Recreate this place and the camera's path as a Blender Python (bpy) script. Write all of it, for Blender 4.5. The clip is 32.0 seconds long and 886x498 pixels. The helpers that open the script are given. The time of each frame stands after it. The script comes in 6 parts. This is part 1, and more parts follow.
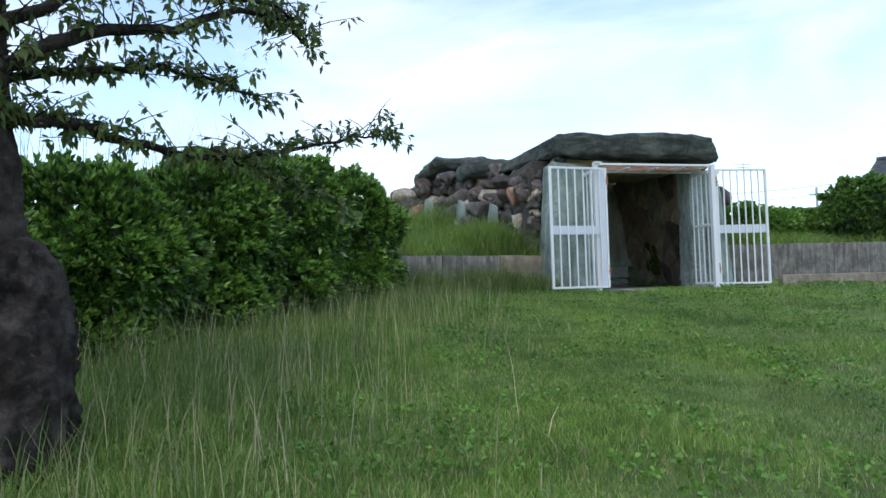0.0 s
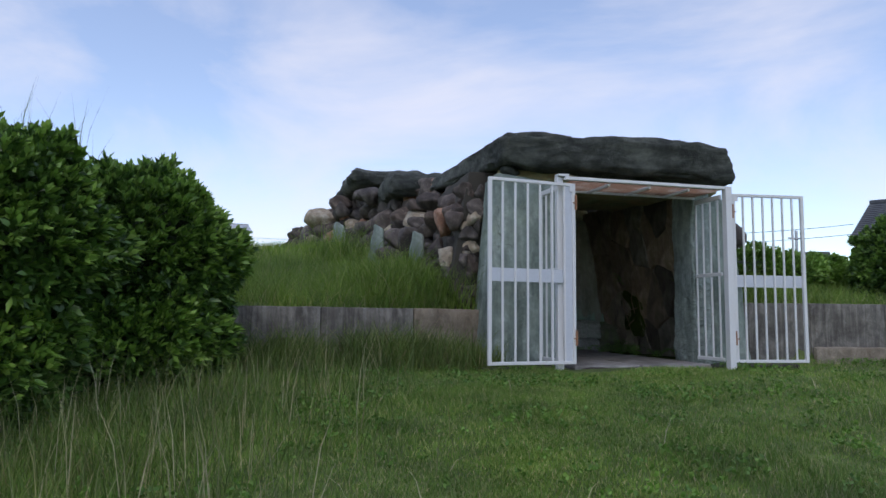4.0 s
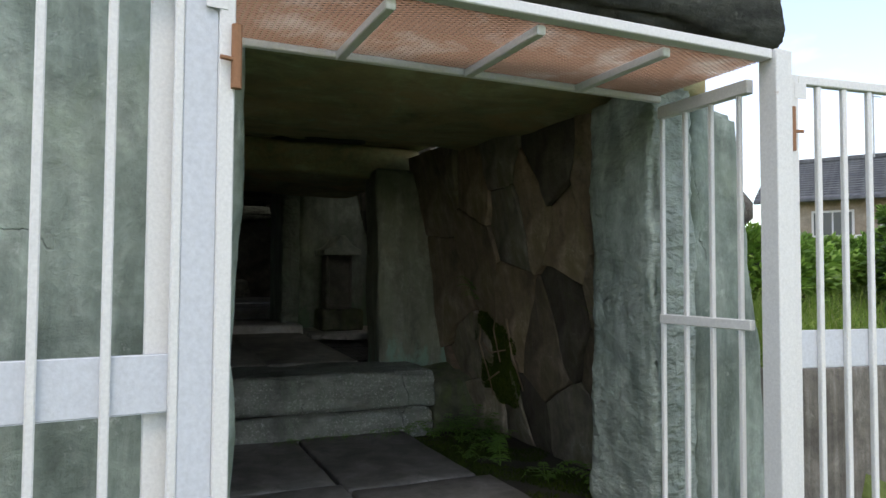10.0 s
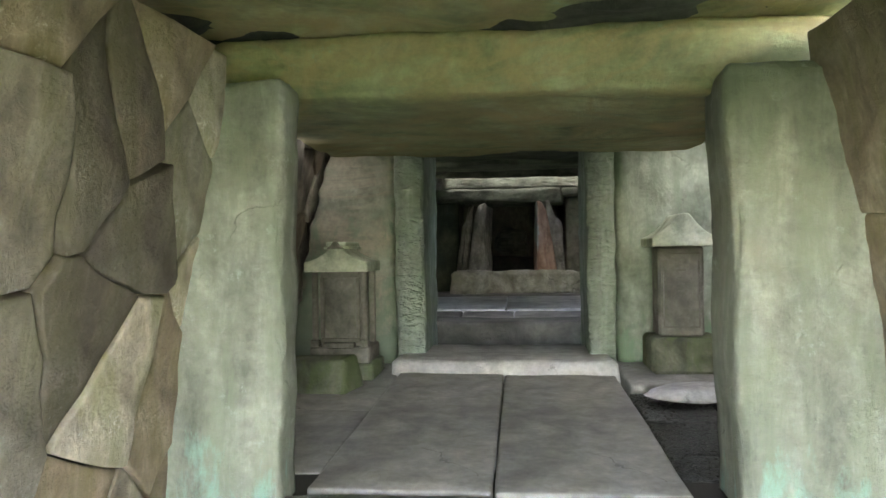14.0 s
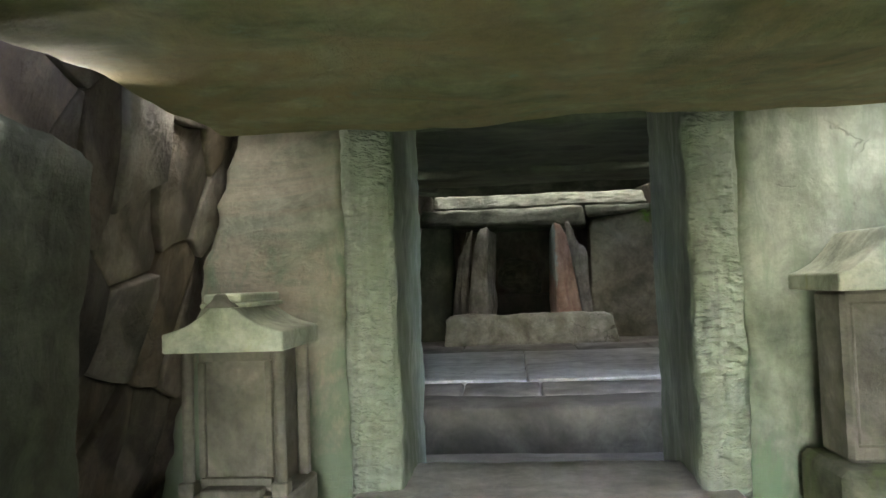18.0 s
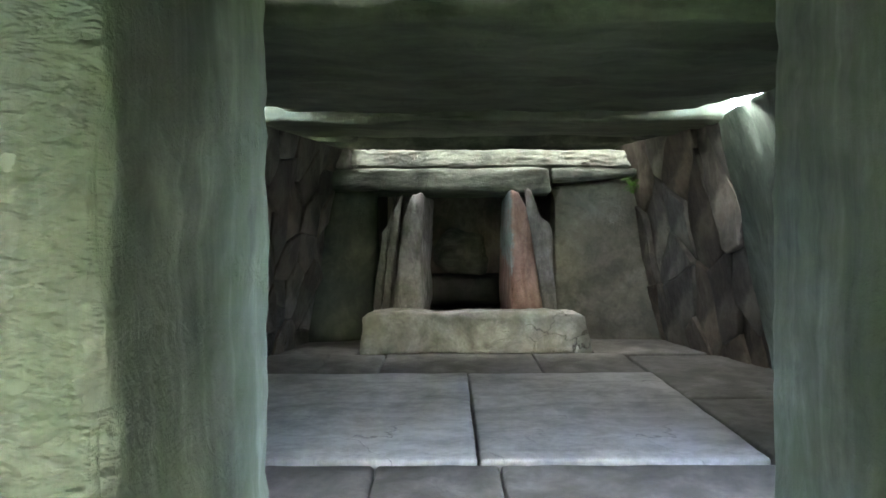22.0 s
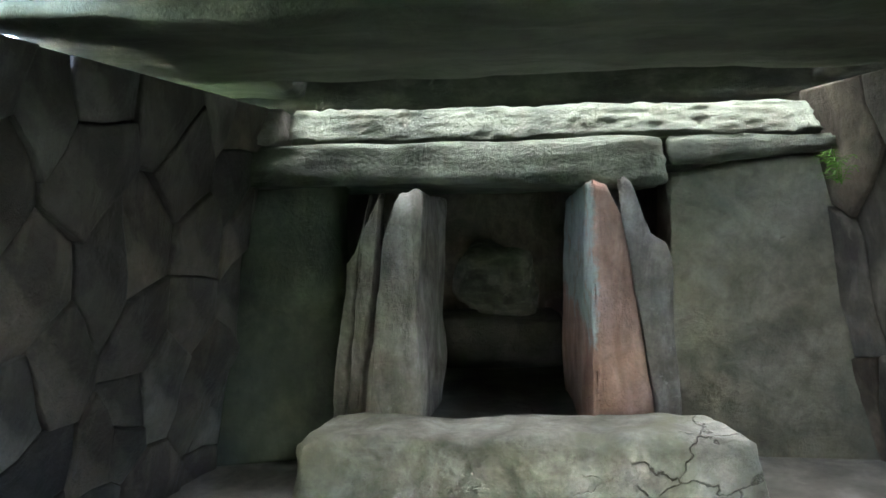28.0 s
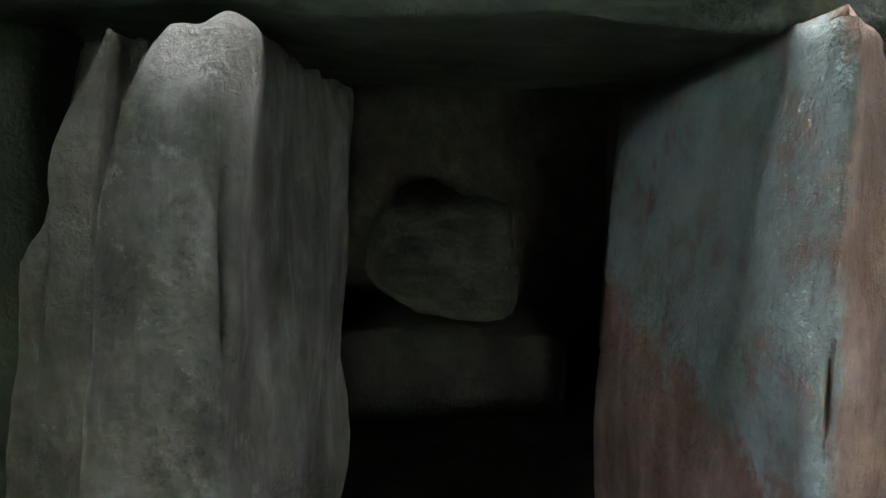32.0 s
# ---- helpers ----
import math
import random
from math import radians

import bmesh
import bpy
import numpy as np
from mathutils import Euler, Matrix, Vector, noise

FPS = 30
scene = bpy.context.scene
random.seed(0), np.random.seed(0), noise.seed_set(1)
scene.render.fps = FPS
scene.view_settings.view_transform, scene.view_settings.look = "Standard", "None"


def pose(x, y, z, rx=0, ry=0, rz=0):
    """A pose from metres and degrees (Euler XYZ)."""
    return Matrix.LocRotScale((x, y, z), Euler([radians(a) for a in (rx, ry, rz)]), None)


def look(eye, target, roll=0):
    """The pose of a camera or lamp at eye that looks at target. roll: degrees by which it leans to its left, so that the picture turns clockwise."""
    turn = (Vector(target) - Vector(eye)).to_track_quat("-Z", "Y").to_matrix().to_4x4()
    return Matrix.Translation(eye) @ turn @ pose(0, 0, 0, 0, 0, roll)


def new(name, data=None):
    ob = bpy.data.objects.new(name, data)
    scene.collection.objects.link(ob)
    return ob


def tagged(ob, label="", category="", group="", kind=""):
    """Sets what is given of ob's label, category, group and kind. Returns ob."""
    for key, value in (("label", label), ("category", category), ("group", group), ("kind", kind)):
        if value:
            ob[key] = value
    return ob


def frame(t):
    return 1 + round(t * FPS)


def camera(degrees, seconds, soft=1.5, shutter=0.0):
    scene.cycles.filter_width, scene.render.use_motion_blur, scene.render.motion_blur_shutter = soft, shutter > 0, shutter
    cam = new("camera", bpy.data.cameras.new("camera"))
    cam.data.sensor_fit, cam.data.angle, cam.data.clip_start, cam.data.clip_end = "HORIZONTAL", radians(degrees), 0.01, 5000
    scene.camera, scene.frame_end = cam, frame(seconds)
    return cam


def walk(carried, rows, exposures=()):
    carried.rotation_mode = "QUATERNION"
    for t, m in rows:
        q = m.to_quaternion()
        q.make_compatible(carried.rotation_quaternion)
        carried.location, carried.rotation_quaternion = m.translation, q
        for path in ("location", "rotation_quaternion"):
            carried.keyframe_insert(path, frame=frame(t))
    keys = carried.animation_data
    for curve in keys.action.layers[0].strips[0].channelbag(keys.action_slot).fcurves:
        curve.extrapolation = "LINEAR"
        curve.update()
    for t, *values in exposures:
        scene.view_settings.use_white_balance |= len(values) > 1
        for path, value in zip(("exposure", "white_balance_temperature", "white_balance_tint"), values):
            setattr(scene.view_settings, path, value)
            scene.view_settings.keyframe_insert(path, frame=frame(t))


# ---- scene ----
cam = camera(64.4, 32.0)
PATH = [
    (0, (-5.808, -11.770, 0.179), (-5.389, -9.818, 0.287), -1.5),
    (0.5, (-5.498, -11.368, 0.205), (-5.146, -9.403, 0.329), -1.6),
    (1, (-5.236, -10.955, 0.256), (-4.774, -9.011, 0.357), -0.8),
    (1.5, (-4.972, -10.477, 0.277), (-4.424, -8.559, 0.413), 0.3),
    (2, (-4.709, -9.974, 0.302), (-4.213, -8.046, 0.500), 0.6),
    (2.5, (-4.492, -9.421, 0.381), (-4.012, -7.489, 0.565), 1.2),
    (3, (-4.293, -8.896, 0.443), (-3.772, -6.974, 0.628), 1.1),
    (3.5, (-4.086, -8.352, 0.541), (-3.586, -6.424, 0.726), 0.5),
    (5.5, (-3.372, -6.093, 0.823), (-2.837, -4.178, 1.043), 1.3),
    (6, (-3.140, -5.601, 0.891), (-2.605, -3.686, 1.107), 1.7),
    (6.5, (-2.871, -5.091, 0.984), (-2.359, -3.170, 1.199), 1.7),
    (7, (-2.575, -4.564, 1.037), (-1.901, -2.695, 1.264), 1.5),
    (7.5, (-2.180, -4.096, 1.015), (-1.398, -2.270, 1.253), 0.4),
    (8, (-1.848, -3.693, 1.126), (-1.050, -1.873, 1.354), -0.1),
    (8.5, (-1.505, -3.334, 1.192), (-0.640, -1.544, 1.410), 0.1),
    (9, (-1.125, -2.876, 1.206), (-0.254, -1.086, 1.399), 0.1),
    (9.5, (-0.796, -2.455, 1.322), (0.008, -0.629, 1.465), -0.1),
    (10, (-0.487, -2.042, 1.413), (0.333, -0.219, 1.496), 0.3),
    (10.5, (-0.169, -1.649, 1.406), (0.598, 0.198, 1.454), -1.1),
    (11, (0.118, -1.268, 1.428), (0.739, 0.633, 1.458), -0.5),
    (11.5, (0.358, -0.831, 1.443), (0.918, 1.089, 1.462), 0.5),
    (12, (0.583, -0.367, 1.456), (0.847, 1.615, 1.482), 0.1),
    (12.5, (0.665, 0.053, 1.490), (0.795, 2.048, 1.534), 0.5),
    (13, (0.686, 0.557, 1.593), (0.810, 2.553, 1.625), 0.7),
    (13.5, (0.752, 0.986, 1.673), (0.773, 2.986, 1.690), -0.5),
    (14, (0.835, 1.372, 1.704), (0.624, 3.361, 1.711), -0.8),
    (14.5, (0.699, 1.775, 1.714), (0.570, 3.771, 1.704), -0.4),
    (16.5, (0.555, 3.226, 1.825), (0.558, 5.226, 1.826), -1.5),
    (17, (0.575, 3.538, 1.864), (0.505, 5.535, 1.955), -1.7),
    (17.5, (0.599, 3.791, 1.876), (0.425, 5.781, 1.977), -1.6),
    (18, (0.582, 4.088, 1.812), (0.392, 6.076, 1.906), -2.0),
    (18.5, (0.539, 4.471, 1.820), (0.418, 6.465, 1.910), -2.0),
    (19, (0.523, 4.798, 1.876), (0.416, 6.793, 1.798), -3.2),
    (19.5, (0.556, 5.085, 1.900), (0.455, 7.082, 1.855), -1.8),
    (20, (0.566, 5.347, 1.935), (0.411, 7.340, 1.887), -1.3),
    (20.5, (0.478, 5.638, 1.970), (0.407, 7.637, 1.922), -1.3),
    (21, (0.496, 5.923, 2.018), (0.490, 7.923, 1.967), -0.7),
    (21.5, (0.519, 6.200, 2.067), (0.514, 8.200, 2.032), 0.0),
    (22, (0.524, 6.464, 2.124), (0.515, 8.464, 2.078), -0.3),
    (22.5, (0.531, 6.792, 2.110), (0.628, 8.789, 2.069), -1.6),
    (23, (0.531, 7.049, 2.137), (0.664, 9.044, 2.100), -1.3),
    (23.5, (0.580, 7.310, 2.154), (0.661, 9.308, 2.124), -1.0),
    (24, (0.605, 7.548, 2.168), (0.669, 9.546, 2.107), -1.1),
    (24.5, (0.604, 7.792, 2.237), (0.660, 9.791, 2.175), -1.6),
    (25, (0.633, 8.087, 2.235), (0.666, 10.085, 2.170), -1.4),
    (25.5, (0.662, 8.352, 2.291), (0.623, 10.350, 2.212), -1.5),
    (27.5, (0.636, 9.592, 2.386), (0.524, 11.589, 2.337), -0.7),
    (28, (0.609, 9.893, 2.369), (0.499, 11.888, 2.284), -1.2),
    (28.5, (0.518, 10.248, 2.373), (0.472, 12.246, 2.298), -0.8),
    (29, (0.542, 10.604, 2.357), (0.496, 12.602, 2.277), -0.5),
    (29.5, (0.532, 10.910, 2.357), (0.489, 12.902, 2.188), -0.7),
    (30, (0.490, 11.260, 2.376), (0.494, 13.249, 2.173), -0.2),
    (30.5, (0.515, 11.614, 2.335), (0.529, 13.603, 2.135), -0.4),
    (31, (0.510, 11.928, 2.330), (0.535, 13.913, 2.087), -1.0),
    (31.5, (0.490, 12.215, 2.352), (0.579, 14.194, 2.073), 0.1),
    (32, (0.516, 12.499, 2.337), (0.638, 14.475, 2.053), 0.7),
]
EXPOSURES = [(0, 0.22, 6300, 8), (1.5, -0.1, 6400, 13), (3.5, -0.35, 6400, 16), (6, -0.42, 6500, 17), (8.0, -0.3, 7000, 16), (9.0, -0.05, 7500, 14), (10.0, 0.5, 7400, 12), (10.5, 1.1, 7000, 11), (11.0, 2.0, 7100, 11), (11.5, 2.9, 7200, 12), (12.0, 3.8, 7300, 13),
             (13.0, 4.5, 7400, 13), (14.5, 4.7, 7600, 15), (17.0, 5.0, 7900, 16), (18.5, 5.25, 7500, 14), (20.0, 5.4, 7400, 13), (21.5, 5.7, 7100, 12), (23.0, 6.35, 6900, 10), (25.0, 6.6, 6700, 11), (28.0, 6.2, 6600, 8), (32.0, 6.05, 6700, 8)]
SKY, SUN = 0.15, 0.8
# roof gaps: centre, what the opening faces, width, depth, watts
GAP_LIGHTS = [
    ((1.05, 13.86, 3.22), (1.05, 13.86, 2.0), 3.0, 0.28, 0.42),
    ((1.30, 13.60, 3.22), (1.30, 13.60, 2.0), 2.3, 0.10, 0.09),
    ((-0.80, 11.15, 3.10), (-0.9, 10.4, 1.5), 0.2, 0.5, 0.008),
    ((2.49, 11.22, 2.985), (2.85, 11.6, 1.4), 0.09, 0.45, 0.10),
    ((2.71, 12.04, 2.95), (3.0, 12.2, 1.5), 0.08, 0.10, 0.07),
    ((-0.98, 7.32, 2.82), (-0.98, 7.32, 1.0), 0.25, 0.5, 0.55),
    ((2.50, 7.20, 2.82), (2.50, 7.20, 1.0), 0.25, 0.5, 0.65),
    ((0.75, 9.11, 3.16), (0.75, 9.11, 1.0), 2.6, 0.06, 0.10),
    ((-0.84, 6.20, 2.44), (0.6, 3.7, 1.87), 0.17, 0.07, 0.05),
    ((2.42, 6.75, 2.46), (2.42, 6.75, 1.0), 0.16, 0.3, 0.05),
    ((-0.49, 3.12, 2.47), (0.67, 0.15, 1.5), 0.15, 0.09, 0.05),
]
walk(cam, [(t, look(e, g, r)) for t, e, g, r in PATH], EXPOSURES)

# ---- world, sun and daylight in the roof gaps ----
world = bpy.data.worlds.new("sky_world")
scene.world = world
world.use_nodes = True
wn, wl = world.node_tree.nodes, world.node_tree.links
wn.clear()
w_out = wn.new("ShaderNodeOutputWorld")
w_bg = wn.new("ShaderNodeBackground")
w_sky = wn.new("ShaderNodeTexSky")
w_sky.sky_type, w_sky.sun_disc = "NISHITA", False
w_sky.sun_elevation, w_sky.sun_rotation = radians(58), radians(206)
w_sky.air_density, w_sky.dust_density, w_sky.ozone_density = 1.0, 0.6, 1.6
w_co = wn.new("ShaderNodeTexCoord")
w_map = wn.new("ShaderNodeMapping")
w_map.inputs["Scale"].default_value = (1.2, 1.5, 3.4)
w_map.inputs["Rotation"].default_value = (0.12, 0.22, 0.5)
w_noise = wn.new("ShaderNodeTexNoise")
w_noise.inputs["Scale"].default_value, w_noise.inputs["Detail"].default_value = 1.5, 7
w_noise.inputs["Roughness"].default_value, w_noise.inputs["Distortion"].default_value = 0.55, 0.5
w_ramp = wn.new("ShaderNodeValToRGB")
w_ramp.color_ramp.elements[0].position, w_ramp.color_ramp.elements[1].position = 0.44, 0.80
w_ramp.color_ramp.elements[0].color = (0.10, 0.10, 0.10, 1)
w_mix = wn.new("ShaderNodeMixRGB")
w_mix.inputs[2].default_value = (7.6, 7.7, 8.2, 1)
wl.new(w_co.outputs["Generated"], w_map.inputs["Vector"])
wl.new(w_map.outputs[0], w_noise.inputs["Vector"])
wl.new(w_noise.outputs["Fac"], w_ramp.inputs["Fac"])
wl.new(w_ramp.outputs["Color"], w_mix.inputs[0])
w_gain = wn.new("ShaderNodeMixRGB")
w_gain.blend_type = "MULTIPLY"
w_gain.inputs[0].default_value = 1.0
w_gain.inputs[2].default_value = (1.85, 1.82, 1.8, 1)
wl.new(w_sky.outputs[0], w_gain.inputs[1])
wl.new(w_gain.outputs[0], w_mix.inputs[1])
wl.new(w_mix.outputs[0], w_bg.inputs["Color"])
w_bg.inputs["Strength"].default_value = SKY
wl.new(w_bg.outputs[0], w_out.inputs["Surface"])


def sun_lamp(strength, angle, elevation, azimuth):
    data = bpy.data.lights.new("sun", "SUN")
    data.energy, data.angle, data.color = strength, radians(angle), (1.0, 0.95, 0.88)
    ob = new("sun", data)
    a, e = radians(azimuth), radians(elevation)
    ob.matrix_world = look((0, 0, 30), (-math.sin(a) * math.cos(e), -math.cos(a) * math.cos(e), 30 - math.sin(e)))


def opening_light(centre, target, sx, sy, power):
    """Sky light falling in through a gap between roof stones."""
    data = bpy.data.lights.new("roof_gap_daylight", "AREA")
    data.spread = radians(60 if sx > 2.8 else 100 if sx > 1.0 else 150)
    data.shape, data.size, data.size_y, data.energy, data.color = "RECTANGLE", sx, sy, power, (0.93, 0.97, 1.0)
    ob = new("roof_gap_daylight", data)
    ob.matrix_world = look(centre, target)


sun_lamp(SUN, 20, 58, 206)
for row in GAP_LIGHTS:
    opening_light(*row)


# ---- materials ----
def nodes_of(name):
    m = bpy.data.materials.new(name)
    m.use_nodes = True
    return m, m.node_tree.nodes, m.node_tree.links, m.node_tree.nodes["Principled BSDF"]


def noise_node(n, l, co, scale, detail=6, rough=0.6, dist=0.0, stretch=(1, 1, 1), turn=(0, 0, 0)):
    mp = n.new("ShaderNodeMapping")
    mp.inputs["Scale"].default_value = stretch
    mp.inputs["Rotation"].default_value = turn
    l.new(co, mp.inputs["Vector"])
    t = n.new("ShaderNodeTexNoise")
    t.inputs["Scale"].default_value, t.inputs["Detail"].default_value = scale, detail
    t.inputs["Roughness"].default_value, t.inputs["Distortion"].default_value = rough, dist
    l.new(mp.outputs[0], t.inputs["Vector"])
    return t.outputs["Fac"]


def ramp_node(n, l, fac, stops):
    r = n.new("ShaderNodeValToRGB")
    while len(r.color_ramp.elements) < len(stops):
        r.color_ramp.elements.new(0.5)
    for e, (p, c) in zip(r.color_ramp.elements, stops):
        e.position, e.color = p, (*c, 1) if len(c) == 3 else c
    l.new(fac, r.inputs["Fac"])
    return r.outputs["Color"]


def mix_node(n, l, fac, a, b, mode="MIX"):
    m = n.new("ShaderNodeMixRGB")
    m.blend_type = mode
    for i, v in ((0, fac), (1, a), (2, b)):
        if isinstance(v, (int, float)):
            m.inputs[i].default_value = v
        elif isinstance(v, tuple):
            m.inputs[i].default_value = (*v, 1)
        else:
            l.new(v, m.inputs[i])
    return m.outputs[0]


def stone(name, dark, mid, light, stain=None, stain_at=(0.52, 0.66), scale=1.0, grain=(1, 1, 1), rough=0.8, bump=0.5, vary=0.0,
          lichen=None, spec=0.4, pits=0.22, cracks=0.0, tool=0.0, tool_all=False, speck=None, moss=None, low=None, veins=None, tool_amt=0.85, low_fall=0.36, speck_at=(0.57, 0.66)):
    """Stone with bedding along its grain, a large stain and fine pits; vary shifts whole pieces apart."""
    m, n, l, b = nodes_of(name)
    co = n.new("ShaderNodeTexCoord").outputs["Object"]
    big = noise_node(n, l, co, 1.1 * scale, 5, 0.6, 0.6)
    bed = noise_node(n, l, co, 2.6 * scale, 5, 0.6, 0.5, grain)
    fine = noise_node(n, l, co, 30 * scale, 6, 0.75)
    col = ramp_node(n, l, bed, [(0.40, dark), (0.50, mid), (0.60, light)])
    col = mix_node(n, l, 0.55, col, ramp_node(n, l, big, [(0.39, dark), (0.5, mid), (0.61, light)]))
    mid_n = noise_node(n, l, co, 7.5 * scale, 7, 0.66, 0.35)
    col = mix_node(n, l, 0.30, col, ramp_node(n, l, mid_n, [(0.36, (0.22, 0.22, 0.22)), (0.64, (0.78, 0.77, 0.75))]), "OVERLAY")
    if veins:
        thread = noise_node(n, l, co, 0.9 * scale, 6, 0.6, 2.0, (0.6, 0.6, 2.2), (0.0, 0.7, 0.4))
        col = mix_node(n, l, ramp_node(n, l, thread, [(0.40, (0, 0, 0)), (0.50, (0.75, 0.75, 0.75)), (0.56, (0.1, 0.1, 0.1)), (0.64, (0.6, 0.6, 0.6))]), col, veins)
    col = mix_node(n, l, 0.16, col, ramp_node(n, l, fine, [(0.38, (0.18, 0.18, 0.18)), (0.62, (0.82, 0.82, 0.82))]), "OVERLAY")
    if stain:
        where = noise_node(n, l, co, 1.7 * scale, 6, 0.62, 0.9, (1, 1, 0.6))
        col = mix_node(n, l, ramp_node(n, l, where, [(stain_at[0], (0, 0, 0)), (stain_at[1], (0.85, 0.85, 0.85))]), col, stain)
    if lichen:
        where = noise_node(n, l, co, 6.5 * scale, 9, 0.75)
        col = mix_node(n, l, ramp_node(n, l, where, [(0.60, (0, 0, 0)), (0.68, (0.8, 0.8, 0.8))]), col, lichen)
    if moss:
        where = noise_node(n, l, co, 2.4, 8, 0.7, 0.4, (2.2, 2.2, 0.45))
        col = mix_node(n, l, ramp_node(n, l, where, [(0.46, (0, 0, 0)), (0.62, (0.75, 0.75, 0.75))]), col, moss)
    if low:
        # water stain rising from the foot of the stone
        sep = n.new("ShaderNodeSeparateXYZ")
        l.new(co, sep.inputs[0])
        rag = noise_node(n, l, co, 4.0, 8, 0.7, 0.3, (1.6, 1.6, 0.6))
        up = n.new("ShaderNodeMath")
        up.operation = "MULTIPLY_ADD"
        l.new(sep.outputs["Z"], up.inputs[0])
        up.inputs[1].default_value = -low_fall
        l.new(rag, up.inputs[2])
        col = mix_node(n, l, ramp_node(n, l, up.outputs[0], [(0.25, (0, 0, 0)), (0.38, (0.85, 0.85, 0.85))]), col, low)
    if speck:
        where = noise_node(n, l, co, 42 * scale, 4, 0.8)
        patch = ramp_node(n, l, noise_node(n, l, co, 1.9, 5, 0.6, 0.5), [(speck_at[0], (0, 0, 0)), (speck_at[1], (1, 1, 1))])
        dots = ramp_node(n, l, where, [(0.56, (0, 0, 0)), (0.61, (0.85, 0.85, 0.85))])
        col = mix_node(n, l, mix_node(n, l, 1.0, patch, dots, "MULTIPLY"), col, speck)
    line = None
    if cracks:
        wob = n.new("ShaderNodeVectorMath")
        wob.operation = "MULTIPLY_ADD"
        nz = n.new("ShaderNodeTexNoise")
        nz.inputs["Scale"].default_value, nz.inputs["Detail"].default_value = 2.2, 6
        l.new(co, nz.inputs["Vector"])
        l.new(nz.outputs["Color"], wob.inputs[0])
        wob.inputs[1].default_value = (0.7, 0.7, 0.7)
        l.new(co, wob.inputs[2])
        vo = n.new("ShaderNodeTexVoronoi")
        vo.feature = "DISTANCE_TO_EDGE"
        vo.inputs["Scale"].default_value = cracks
        l.new(wob.outputs[0], vo.inputs["Vector"])
        line = ramp_node(n, l, vo.outputs["Distance"], [(0.0, (1, 1, 1)), (0.006 * cracks, (0, 0, 0))])
        some = ramp_node(n, l, big, [(0.52, (0, 0, 0)), (0.58, (0.7, 0.7, 0.7))])
        line = mix_node(n, l, 1.0, line, some, "MULTIPLY")
        col = mix_node(n, l, line, col, tuple(c * 0.45 for c in dark))
    if vary:
        info = n.new("ShaderNodeObjectInfo")
        tone = ramp_node(n, l, info.outputs["Random"], [(0.0, (0.5 - vary, 0.5 - vary, 0.5 - vary)), (0.35, (0.5 + vary * 0.4, 0.5 + vary * 0.15, 0.5 - vary * 0.1)),
                                                        (0.7, (0.5 - vary * 0.3, 0.5 - vary * 0.2, 0.5 - vary * 0.2)), (1.0, (0.5 + vary, 0.5 + vary, 0.5 + vary * 0.9))])
        col = mix_node(n, l, 0.9, col, tone, "OVERLAY")
    l.new(col, b.inputs["Base Color"])
    l.new(ramp_node(n, l, fine, [(0.3, (rough - 0.15,) * 3), (0.7, (min(1.0, rough + 0.12),) * 3)]), b.inputs["Roughness"])
    b.inputs["Specular IOR Level"].default_value = spec
    h = mix_node(n, l, pits, mix_node(n, l, 0.5, bed, mid_n), fine)
    if tool:
        # rows of slanting chisel marks on the faces across the tomb
        geo = n.new("ShaderNodeNewGeometry")
        sepn = n.new("ShaderNodeSeparateXYZ")
        l.new(geo.outputs["Normal"], sepn.inputs[0])
        face = n.new("ShaderNodeMath")
        face.operation = "ABSOLUTE"
        l.new(sepn.outputs["Y"], face.inputs[0])
        marks = noise_node(n, l, co, 13 * tool, 3, 0.55, 0.15, (0.8, 0.8, 1.9), (0, 0.6, 0))
        cross = noise_node(n, l, co, 13 * tool, 3, 0.55, 0.15, (0.8, 0.8, 1.9), (0, -0.6, 0))
        strip = ramp_node(n, l, noise_node(n, l, co, 5.0, 2, 0.5, 0.0, (1.4, 1.4, 0.25)), [(0.46, (0, 0, 0)), (0.54, (1, 1, 1))])
        marks = mix_node(n, l, strip, marks, cross)
        marks = ramp_node(n, l, marks, [(0.36, (0, 0, 0)), (0.62, (1, 1, 1))])
        on = ramp_node(n, l, face.outputs[0], [(0.45, (0.2, 0.2, 0.2) if tool_all else (0, 0, 0)), (0.8, (tool_amt, tool_amt, tool_amt))])
        h = mix_node(n, l, on, h, marks)
        pale = ramp_node(n, l, marks, [(0.0, (0.38, 0.38, 0.38)), (1.0, (0.62, 0.62, 0.62))])
        col = mix_node(n, l, mix_node(n, l, 1.0, on, (0.8, 0.8, 0.8), "MULTIPLY"), col, mix_node(n, l, 1.0, col, pale, "OVERLAY"))
        col = mix_node(n, l, mix_node(n, l, 1.0, on, (0.45, 0.45, 0.45), "MULTIPLY"), col, (0.42, 0.44, 0.39))
        l.new(col, b.inputs["Base Color"])
    if line:
        h = mix_node(n, l, line, h, (0.0, 0.0, 0.0))
    bp = n.new("ShaderNodeBump")
    bp.inputs["Strength"].default_value, bp.inputs["Distance"].default_value = min(1.0, bump * 1.8), 0.05
    l.new(h, bp.inputs["Height"])
    l.new(bp.outputs[0], b.inputs["Normal"])
    return m


